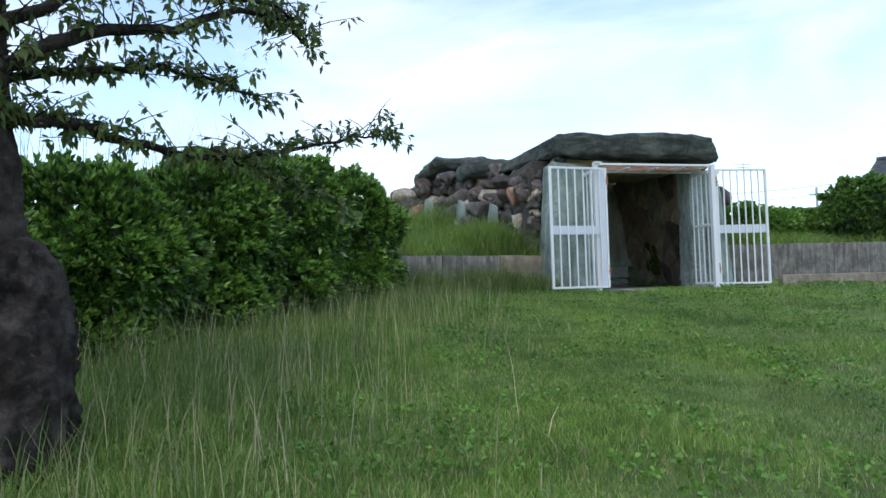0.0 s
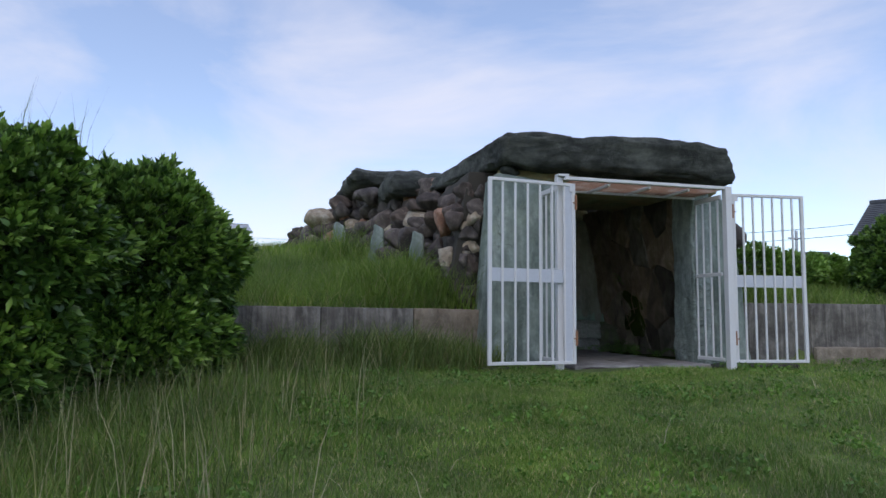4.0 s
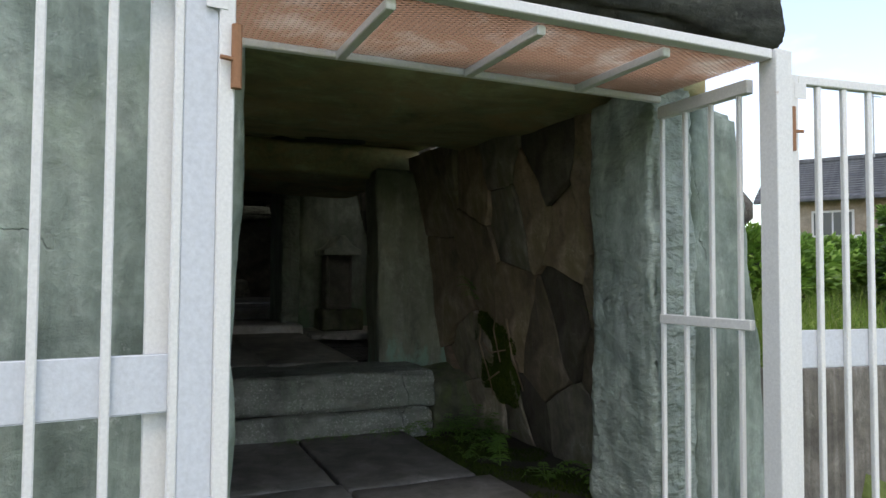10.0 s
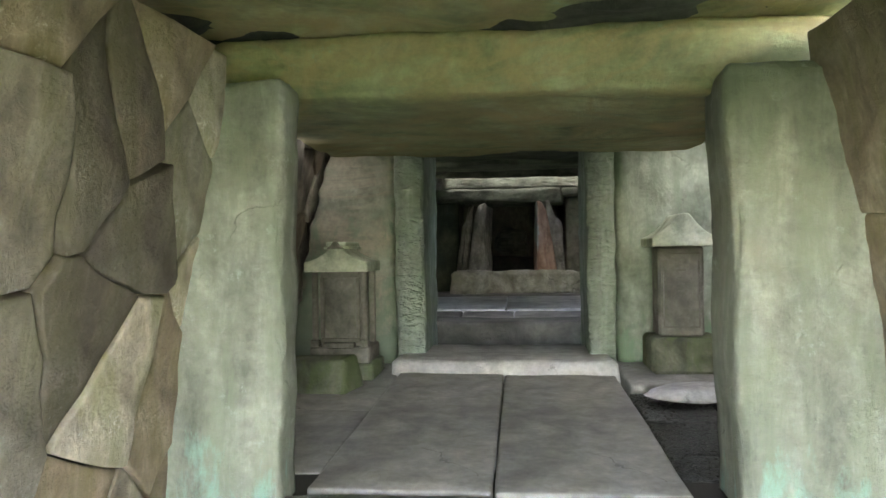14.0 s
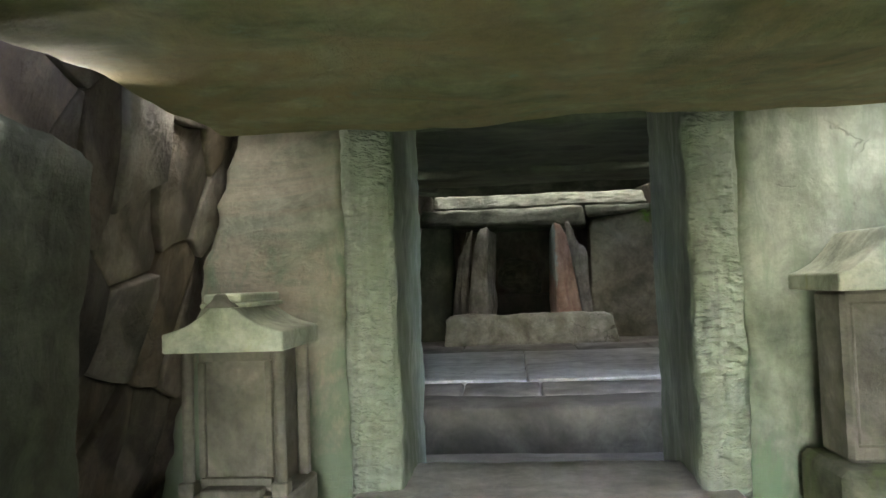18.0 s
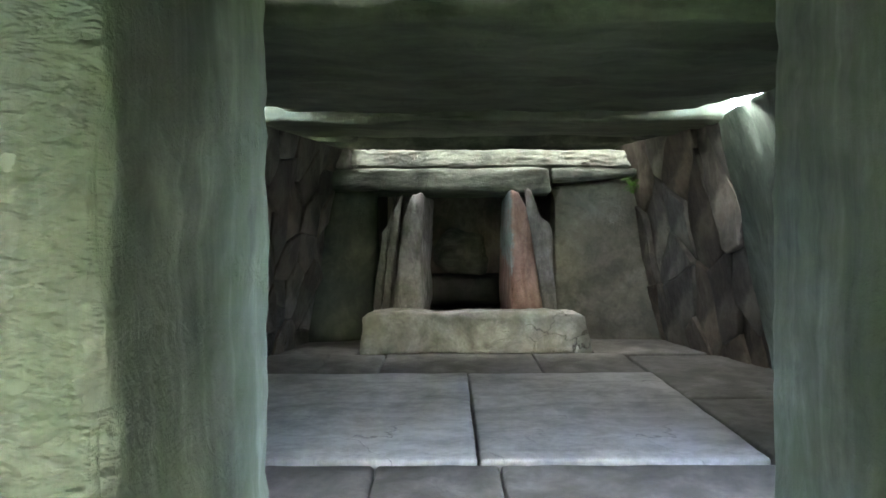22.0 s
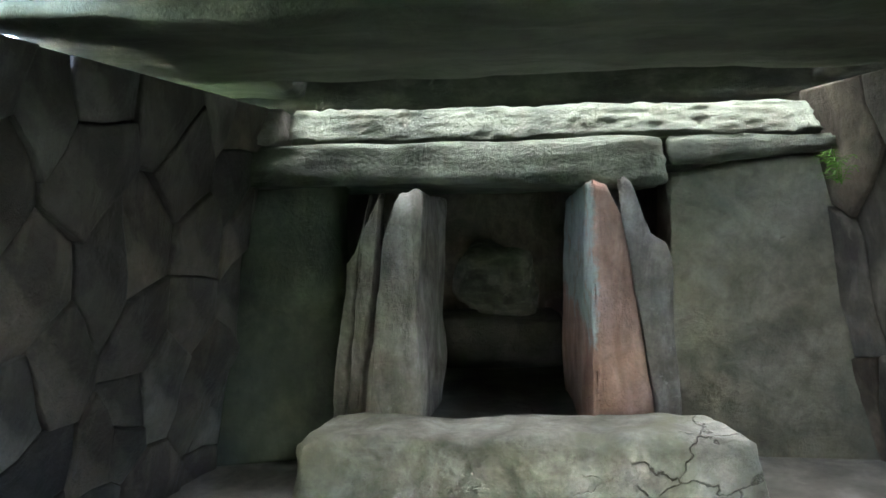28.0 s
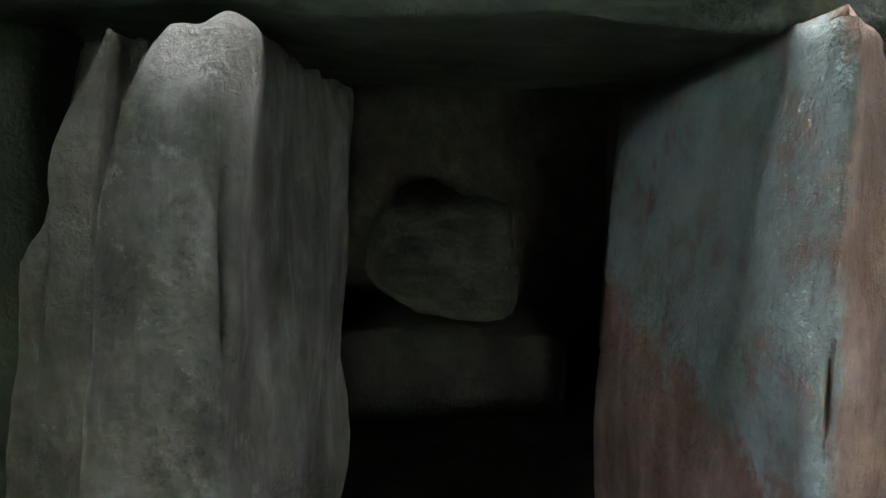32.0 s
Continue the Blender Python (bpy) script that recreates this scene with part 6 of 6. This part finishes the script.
def stele():
    s = root("stone_stele", 2.16, 7.33, 0.72, "tall stone stele with a gabled lichen-spotted roof on a mossy pedestal", "stele")
    part("pedestal", box_bm(1.885, 7.10, 0.70, 2.455, 7.56, 0.99, 0.03), M_PEDESTAL, s, "mossy squared pedestal")
    part("shaft", box_bm(1.965, 7.22, 0.99, 2.325, 7.50, 1.72, 0.02), M_SHRINE, s)
    for b in ((2.0, 1.06, 2.29, 1.072), (2.0, 1.655, 2.29, 1.667), (2.0, 1.075, 2.012, 1.652), (2.278, 1.075, 2.29, 1.652)):
        part("border", box_bm(b[0], 7.212, b[1], b[2], 7.222, b[3], 0.003), M_SHRINE, s)
    for z, w in ((1.52, 0.07), (1.46, 0.06), (1.41, 0.05), (1.35, 0.06)):
        part("carved_mark", box_bm(2.145 - w / 2, 7.214, z, 2.145 + w / 2, 7.221, z + 0.014, 0.002), M_SHRINE, s)
    part("roof", profile_bm(gable(2.145, 0.255, 0.19, 0.07), 7.06, 7.58, 1.72), M_SHRINE_ROOF, s, "curved gabled roof with yellow lichen")


small_shrine()
stele()
standing("stone_block", [(-1.12, 6.62, 0.62), (-0.46, 6.50, 0.62), (-0.38, 6.86, 0.62), (-1.05, 6.95, 0.62), (-1.06, 6.68, 0.86), (-0.46, 6.58, 0.90), (-0.42, 6.82, 0.92), (-0.98, 6.92, 0.88)], M_PEDESTAL,
         "rough mossy stone block lying before the shrine", "stone block", step=0.05, r=0.03, amp=0.015, chip=0.03, seed=71)
wv, wf = boulder_verts((2.05, 6.45, 0.70), (0.42, 0.26, 0.06), 9, 3, 0.15)
tagged(place("flat_stone", wv, wf, M_PALE), "pale flat stone lying before the stele", "stone")


# ---- ferns, weeds, roots and moss in the chambers ----
def fern(x, y, z, r, n, seed, label="small green fern growing from the wall foot", facing=None):
    rng = np.random.RandomState(seed)
    plant = root("fern", x, y, z, label, "fern", "ferns in the chambers")
    for k in range(n):
        a = rng.uniform(0, 2 * math.pi) if facing is None else facing + rng.normal(0, 0.7)
        ln = r * rng.uniform(0.7, 1.2)
        rise = rng.uniform(0.7, 1.5)
        d = Vector((math.cos(a), math.sin(a), 0))
        s = Vector((-math.sin(a), math.cos(a), 0))
        vs, fs = [], []
        for j in range(10):
            t = j / 9
            c = Vector((x, y, z)) + d * ln * t + Vector((0, 0, ln * (rise * t * 1.6 - t * t * rise * 1.3)))
            here = len(vs)
            vs += [c - s * 0.002, c + s * 0.002]
            if j:
                fs.append((last, last + 1, here + 1, here))
                w = ln * 0.30 * (1 - t) ** 0.7 + 0.004
                for sg, at in ((1, here + 1), (-1, here)):
                    i = len(vs)
                    vs += [c + s * sg * w + d * ln * 0.05 - Vector((0, 0, w * 0.2)), c + s * sg * w * 0.5 + d * ln * 0.09]
                    fs.append((at, i, i + 1))
            last = here
        place("frond", vs, fs, M_FERN, plant, "", False)
    return plant


rng_f = random.Random(12)
for k, (fx, fy, fr) in enumerate(((2.15, 2.1, 0.26), (2.05, 2.55, 0.24), (2.2, 2.9, 0.25), (2.1, 3.3, 0.22), (2.3, 1.7, 0.24), (1.95, 3.55, 0.2), (-0.72, 3.55, 0.2), (-0.78, 3.2, 0.2), (1.4, 3.66, 0.12), (0.95, 3.68, 0.12), (1.15, 3.66, 0.13), (1.7, 3.64, 0.15), (1.9, 2.8, 0.14), (-0.6, 3.62, 0.2), (-0.55, 3.5, 0.26), (-0.75, 3.4, 0.26), (-0.45, 3.58, 0.2), (2.25, 3.6, 0.28), (2.1, 3.68, 0.22), (2.35, 3.45, 0.28), (1.55, 3.6, 0.16), (0.7, 3.64, 0.12))):
    fern(fx, fy, 0.04, fr, 9, 100 + k)
fern(2.29, 3.42, 1.30, 0.17, 5, 130, "small fern rooted in a wall joint", math.pi)
fern(2.29, 3.36, 1.22, 0.15, 4, 131, "small fern rooted in a wall joint", math.pi)
fern(2.40, 13.55, 2.58, 0.12, 9, 132, "small leafy weed hanging in a wall joint", -2.2)
fern(2.40, 13.5, 2.50, 0.12, 9, 133, "small leafy weed hanging in a wall joint", -2.2)


def tube(points, radii, sides=8):
    vs, fs = [], []
    pts = [Vector(p) for p in points]
    for i, (p, r) in enumerate(zip(pts, radii)):
        d = (pts[min(i + 1, len(pts) - 1)] - pts[max(i - 1, 0)]).normalized()
        a = d.cross(Vector((0.3, 0.2, 1) if abs(d.z) < 0.9 else (1, 0, 0))).normalized()
        b = d.cross(a)
        for k in range(sides):
            t = 2 * math.pi * k / sides
            vs.append(p + (a * math.cos(t) + b * math.sin(t)) * r)
    for i in range(len(pts) - 1):
        for k in range(sides):
            j = (k + 1) % sides
            fs.append((i * sides + k, i * sides + j, (i + 1) * sides + j, (i + 1) * sides + k))
    fs.append(tuple(range(sides))[::-1])
    fs.append(tuple((len(pts) - 1) * sides + k for k in range(sides)))
    return vs, fs


M_ROOT = plain("dry_root", (0.36, 0.26, 0.18), 0.85)
M_MOSS = leafy("wall_moss", [(0.0, (0.03, 0.05, 0.01)), (1.0, (0.085, 0.12, 0.025))], 0.95, 0.05, 0.1)
for k, pts in enumerate((((2.42, 3.30, 1.16), (2.34, 3.20, 0.98), (2.36, 3.12, 0.72)), ((2.40, 3.52, 1.10), (2.36, 3.5, 0.85), (2.42, 3.45, 0.6), (2.45, 3.4, 0.4)),
                         ((2.38, 3.05, 1.08), (2.40, 3.0, 0.8), (2.48, 2.95, 0.5)), ((2.37, 3.45, 0.85), (2.36, 3.3, 0.78), (2.40, 3.1, 0.82)), ((2.42, 3.25, 0.62), (2.45, 3.5, 0.52)))):
    v, f = tube(pts, [0.008 - 0.0012 * i for i in range(len(pts))], 7)
    tagged(place("dry_root", v, f, M_ROOT), "dry brown creeper root hanging on the wall", "root", "dry roots")
rng_m = np.random.RandomState(27)
mp = []
while len(mp) < 26000:
    yy, zz = rng_m.normal(3.32, 0.2), rng_m.normal(0.68, 0.22)
    if ((yy - 3.32) / 0.36) ** 2 + ((zz - 0.7) / 0.42) ** 2 + 0.8 * noise.noise(Vector((yy * 5, zz * 5, 2))) < 0.9:
        mp.append((2.575 - 0.19 * zz + rng_m.uniform(-0.012, 0.01), yy, zz))
blades("moss_patch", np.array(mp), 0.022, 0.009, M_MOSS, "dark green moss spread on the wall", 28, 1.6)


def moss_floor():
    rng = np.random.RandomState(21)
    p = []
    while len(p) < 18000:
        x, y = rng.uniform(1.78, 2.6), rng.uniform(1.2, 3.75)
        if rng.rand() < 0.5:
            x = rng.uniform(-1.0, -0.14)
        if noise.noise(Vector((x * 2.2, y * 2.2, 4))) > -0.15:
            p.append((x, y, 0.025))
    blades("moss_floor", np.array(p), 0.03, 0.012, M_MOSS, "green moss on the earth beside the paving", 22, 1.2)


moss_floor()


# ---- the tree beside the path ----
def tree():
    rng = np.random.RandomState(31)
    base = Vector((-7.24, -7.78, ground_z(-7.24, -7.78)))
    r0 = root("tree", base.x, base.y, base.z, "broad-leaved tree with rough grey bark and a low spreading branch", "tree")
    zs = np.linspace(-0.1, 4.6, 170)
    rel = [-0.1, 0, 0.25, 0.5, 0.75, 0.93, 1.0, 1.07, 1.3, 1.6, 1.9, 2.5, 3.6, 4.6]
    prof = np.interp(zs, rel, [0.40, 0.36, 0.33, 0.31, 0.29, 0.27, 0.25, 0.20, 0.185, 0.17, 0.155, 0.13, 0.09, 0.03])
    lean = np.interp(zs, rel, [0, 0, 0, 0, 0, -0.01, -0.03, -0.09, -0.11, -0.14, -0.15, -0.16, -0.1, 0.1])
    pts = [base + Vector((q, 0, z)) for q, z in zip(lean, zs)]
    v, f = tube(pts, list(prof), 96)
    v = [p + (p - Vector((base.x, base.y, p.z))).normalized() * (0.035 * noise.fractal(p * 4, 0.8, 2.1, 4) + 0.034 * noise.fractal(Vector((p.x * 14, p.y * 14, p.z * 6)), 0.6, 2.1, 4)) for p in v]
    place("trunk", v, f, M_BARK, r0)

    def limb(name, pts, r_a, r_b):
        q = []
        for i in range(len(pts) - 1):
            for k in range(4):
                q.append(Vector(pts[i]).lerp(Vector(pts[i + 1]), k / 4) + Vector(rng.normal(0, 0.012, 3)))
        q.append(Vector(pts[-1]))
        v, f = tube(q, list(np.linspace(r_a, r_b, len(q))), 8)
        place(name, v, f, M_BARK, r0)
        return q
    lower = limb("branch", LOWER_LIMB, 0.045, 0.006)
    upper = limb("branch", UPPER_LIMB, 0.05, 0.006)
    third = limb("branch", THIRD_LIMB, 0.04, 0.006)
    middle = limb("branch", MIDDLE_LIMB, 0.03, 0.004)
    side = limb("branch", HANGING_LIMB, 0.014, 0.003)
    # unseen upper limbs, added to throw shade on the grass below
    shade_crown = []
    for k in range(7):
        a = 0.5 + k * 0.9
        top = 2.75 + 0.22 * (k % 4)
        shade_crown.append((limb("branch", [(base.x - 0.14, base.y, base.z + 3.1 + 0.12 * k), (base.x + 0.9 * math.cos(a), base.y + 0.9 * math.sin(a), top + 0.35), (base.x + 2.1 * math.cos(a), base.y + 2.1 * math.sin(a), top + 0.75)], 0.05, 0.008), 90, 0.7, 0.15))
    cs, ds = [], []
    twigs_v, twigs_f = [], []
    for path, n, spread, lo in (*shade_crown, (lower, 105, 0.32, 0.10), (upper, 80, 0.42, 0.05), (third, 50, 0.42, 0.1), (middle, 70, 0.34, 0.05), (side, 26, 0.1, 0.2)):
        for k in range(n):
            i = int(rng.uniform(lo, 0.999) * (len(path) - 1))
            a = path[i].lerp(path[i + 1], rng.rand())
            d = Vector((rng.normal(0, 0.8), rng.normal(0, 0.8), rng.uniform(-0.25, 0.85)))
            tip = a + d * spread * rng.uniform(0.3, 1.0)
            v, f = tube([a, a.lerp(tip, 0.55) + Vector((0, 0, 0.02)), tip], [0.005, 0.0035, 0.002], 4)
            o = len(twigs_v)
            twigs_v += v
            twigs_f += [tuple(i2 + o for i2 in q) for q in f]
            for m in range(5):
                cs.append(a.lerp(tip, rng.uniform(0.25, 1.0)) + Vector(rng.normal(0, 0.012, 3)))
                ds.append(Vector((d.x * 0.35, d.y * 0.35, -0.55)))
        for m in range(22):
            cs.append(path[-1] + Vector(rng.normal(0, 0.05, 3)))
            ds.append(Vector((0.3, 0.1, -0.6)))
    tagged(place("twig_growth", twigs_v, twigs_f, M_BARK, r0), kind="stuff")
    rr = np.random.RandomState(32)
    v, f = leaf_cloud(np.array(cs), np.array(ds), 2, 0.085, 0.028, rr, 0.3)
    ob = scatter_mesh("foliage", v - np.array(world_of(r0)), f, M_TREELEAF, "", "stuff")
    ob.parent = r0


LOWER_LIMB = [(-7.37, -7.80, 1.06), (-7.19, -7.79, 1.10), (-7.06, -7.67, 1.14), (-6.83, -7.51, 1.09), (-6.60, -7.25, 1.06), (-6.33, -7.00, 1.06), (-5.98, -6.67, 1.15), (-5.44, -6.28, 1.33), (-4.99, -5.98, 1.48)]
UPPER_LIMB = [(-7.39, -7.80, 1.28), (-7.12, -7.77, 1.48), (-6.79, -7.65, 1.65), (-6.47, -7.41, 1.77), (-6.14, -7.09, 2.02), (-5.85, -6.75, 2.11), (-5.66, -6.37, 2.04)]
THIRD_LIMB = [(-7.38, -7.82, 1.54), (-7.06, -7.80, 1.71), (-6.76, -7.67, 1.94), (-6.35, -7.35, 2.04), (-5.96, -7.03, 2.09), (-5.73, -6.77, 2.12)]
MIDDLE_LIMB = [(-7.42, -7.75, 1.32), (-7.05, -7.25, 1.52), (-6.60, -7.10, 1.62), (-6.25, -7.10, 1.52), (-5.97, -6.90, 1.50)]
HANGING_LIMB = [(-6.33, -7.00, 1.13), (-6.06, -6.74, 1.03), (-5.71, -6.51, 0.91), (-5.40, -6.26, 0.81)]
tree()


# ---- houses, poles and wires beyond the mound ----
M_TILE = stone("dark_roof_tile", (0.05, 0.055, 0.065), (0.085, 0.09, 0.10), (0.13, 0.135, 0.145), None, scale=1.0, rough=0.55, bump=0.3)
M_PLASTER = stone("brown_house_wall", (0.26, 0.20, 0.15), (0.33, 0.26, 0.20), (0.38, 0.31, 0.25), None, scale=0.6, rough=0.9, bump=0.15)
M_GREYWALL = stone("grey_shed_wall", (0.34, 0.36, 0.38), (0.42, 0.44, 0.46), (0.50, 0.52, 0.54), None, scale=0.5, rough=0.7, bump=0.15)
M_PANE = plain("window_pane", (0.05, 0.06, 0.07), 0.08)
M_SHEET = plain("pale_sheet", (0.72, 0.70, 0.70), 0.7)


def house(name, cx, cy, length, depth, turn, eave, ridge, wall_mat, roof_mat, label, windows=(), corrugated=0):
    h = root(name, cx, cy, 0.0, label, "house")
    rot = Matrix.Translation((cx, cy, 0)) @ Matrix.Rotation(radians(turn), 4, "Z")

    def put(nm, bm, mat, parent=h, label=""):
        bm.transform(rot)
        return part(nm, bm, mat, parent, label)
    L, D = length / 2, depth / 2
    put("wall", box_bm(-L, -D, -0.5, L, D, eave, 0.01), wall_mat)
    for s in (-1, 1):
        bm = bmesh.new()
        q = [(-L - 0.5, s * (D + 0.6), eave - 0.15), (L + 0.5, s * (D + 0.6), eave - 0.15), (L + 0.5, 0, ridge), (-L - 0.5, 0, ridge)]
        lo = [bm.verts.new(p) for p in q]
        hi = [bm.verts.new((x, y, z + 0.16)) for x, y, z in q]
        bm.faces.new(lo)
        bm.faces.new(hi[::-1])
        for i in range(4):
            bm.faces.new((lo[i], hi[i], hi[(i + 1) % 4], lo[(i + 1) % 4]))
        bmesh.ops.recalc_face_normals(bm, faces=bm.faces)
        roof = put("roof", bm, roof_mat)
        if s < 0:
            for k in range(1, 16 if not corrugated else 2):
                t = k / 16
                y, z = s * (D + 0.6) * (1 - t), eave - 0.15 + (ridge - eave + 0.15) * t + 0.16
                put("tile_course", box_bm(-L - 0.5, y - 0.03, z - 0.03, L + 0.5, y + 0.05, z + 0.035, 0.0), roof_mat, roof)
    put("ridge_cap", box_bm(-L - 0.5, -0.14, ridge + 0.10, L + 0.5, 0.14, ridge + 0.28, 0.03), roof_mat)
    put("gutter", box_bm(-L - 0.5, -D - 0.72, eave - 0.14, L + 0.5, -D - 0.60, eave - 0.02, 0.02), roof_mat)
    for s in (-1, 1):
        bm = bmesh.new()
        tri = [(s * L, -D, eave), (s * L, D, eave), (s * L, 0, ridge - 0.02)]
        lo = [bm.verts.new(p) for p in tri]
        hi = [bm.verts.new((x - 0.12 * s, y, z)) for x, y, z in tri]
        bm.faces.new(lo)
        bm.faces.new(hi[::-1])
        for i in range(3):
            bm.faces.new((lo[i], hi[i], hi[(i + 1) % 3], lo[(i + 1) % 3]))
        bmesh.ops.recalc_face_normals(bm, faces=bm.faces)
        put("gable_wall", bm, wall_mat)
    for x0, x1, z0, z1 in windows:
        w = put("window_frame", box_bm(x0, -D - 0.05, z0, x1, -D - 0.003, z1, 0.01), M_SHEET)
        put("pane", box_bm(x0 + 0.08, -D - 0.06, z0 + 0.08, (x0 + x1) / 2 - 0.03, -D - 0.052, z1 - 0.08, 0.0), M_PANE, w)
        put("pane", box_bm((x0 + x1) / 2 + 0.03, -D - 0.06, z0 + 0.08, x1 - 0.08, -D - 0.052, z1 - 0.08, 0.0), M_PANE, w)
    return h


house("house", 27.55, 13.67, 12.0, 5.2, -60.0, 4.45, 6.1, M_PLASTER, M_TILE, "brown-walled house with a dark tiled roof beyond the mound",
      [(-4.6, -3.2, 3.0, 4.0), (-2.4, -0.6, 3.0, 4.0), (1.4, 3.2, 3.0, 4.0)])
house("shed", -13.0, 60.0, 15.0, 12.0, 4.0, 7.7, 8.9, M_GREYWALL, M_GREYWALL, "pale grey metal shed far behind the mound", (), 1)
house("house", 27.5, 29.5, 5.0, 5.0, -30.0, 3.4, 4.6, M_GREYWALL, M_TILE, "small grey house with a dark gabled roof")
fence_ob = root("sheet_fence", 23.4, 11.3, 0.0, "pale sheet hung along a fence before the house", "fence")
for k in range(6):
    part("fence_board", box_bm(19.8 + k * 1.3, 11.26, 0.0, 21.04 + k * 1.3, 11.34, 2.95, 0.01, turn=-60.0, pivot=(23.4, 11.3)), M_SHEET, fence_ob)


def pole(x, y, z, h, label, arms=True):
    p = root("utility_pole", x, y, z, label, "utility pole")
    part("mast", rod_bm((x, y, z), (x, y, z + h), 0.10 if arms else 0.03, 8), M_GREYWALL, p)
    if arms:
        part("crossarm", box_bm(x - 0.7, y - 0.04, z + h - 0.6, x + 0.7, y + 0.04, z + h - 0.5, 0.005), M_GREYWALL, p)
    else:
        for k, dz in enumerate((0.1, 0.3)):
            part("antenna_rod", rod_bm((x - 0.7 + 0.2 * k, y, z + h - dz), (x + 0.5, y, z + h - dz), 0.02, 6), M_GREYWALL, p)


pole(25.9, 15.85, 6.2, 2.7, "thin television aerial on the house roof", False)
pole(33.0, 34.0, 0.0, 7.0, "grey utility pole far beyond the mound")
pole(24.0, 30.0, 4.5, 3.5, "thin television aerial on a mast", False)
M_WIRE = plain("black_wire", (0.03, 0.03, 0.03), 0.6)
for k, (a, b) in enumerate((((-45, 62, 9.6), (8, 58, 7.6)), ((-45, 62, 9.0), (8, 58, 7.1)), ((15, 36, 6.6), (31, 27, 6.5)), ((15, 36, 6.0), (31, 27, 5.9)))):
    q = [Vector(a).lerp(Vector(b), i / 12) - Vector((0, 0, 0.5 * (1 - (i / 6 - 1) ** 2))) for i in range(13)]
    v, f = tube(q, [0.018] * 13, 5)
    tagged(place("power_line", v, f, M_WIRE), "thin sagging power line in the distance", "cable", "power lines")
bush("far_shrubs", [(-9, 30, 1.6, 5.0, 1.6, 1.2), (-3.5, 30, 1.6, 3.0, 1.5, 1.4)], 3000, 0.28, 19, "row of grey-green shrubs behind the mound", "bush")
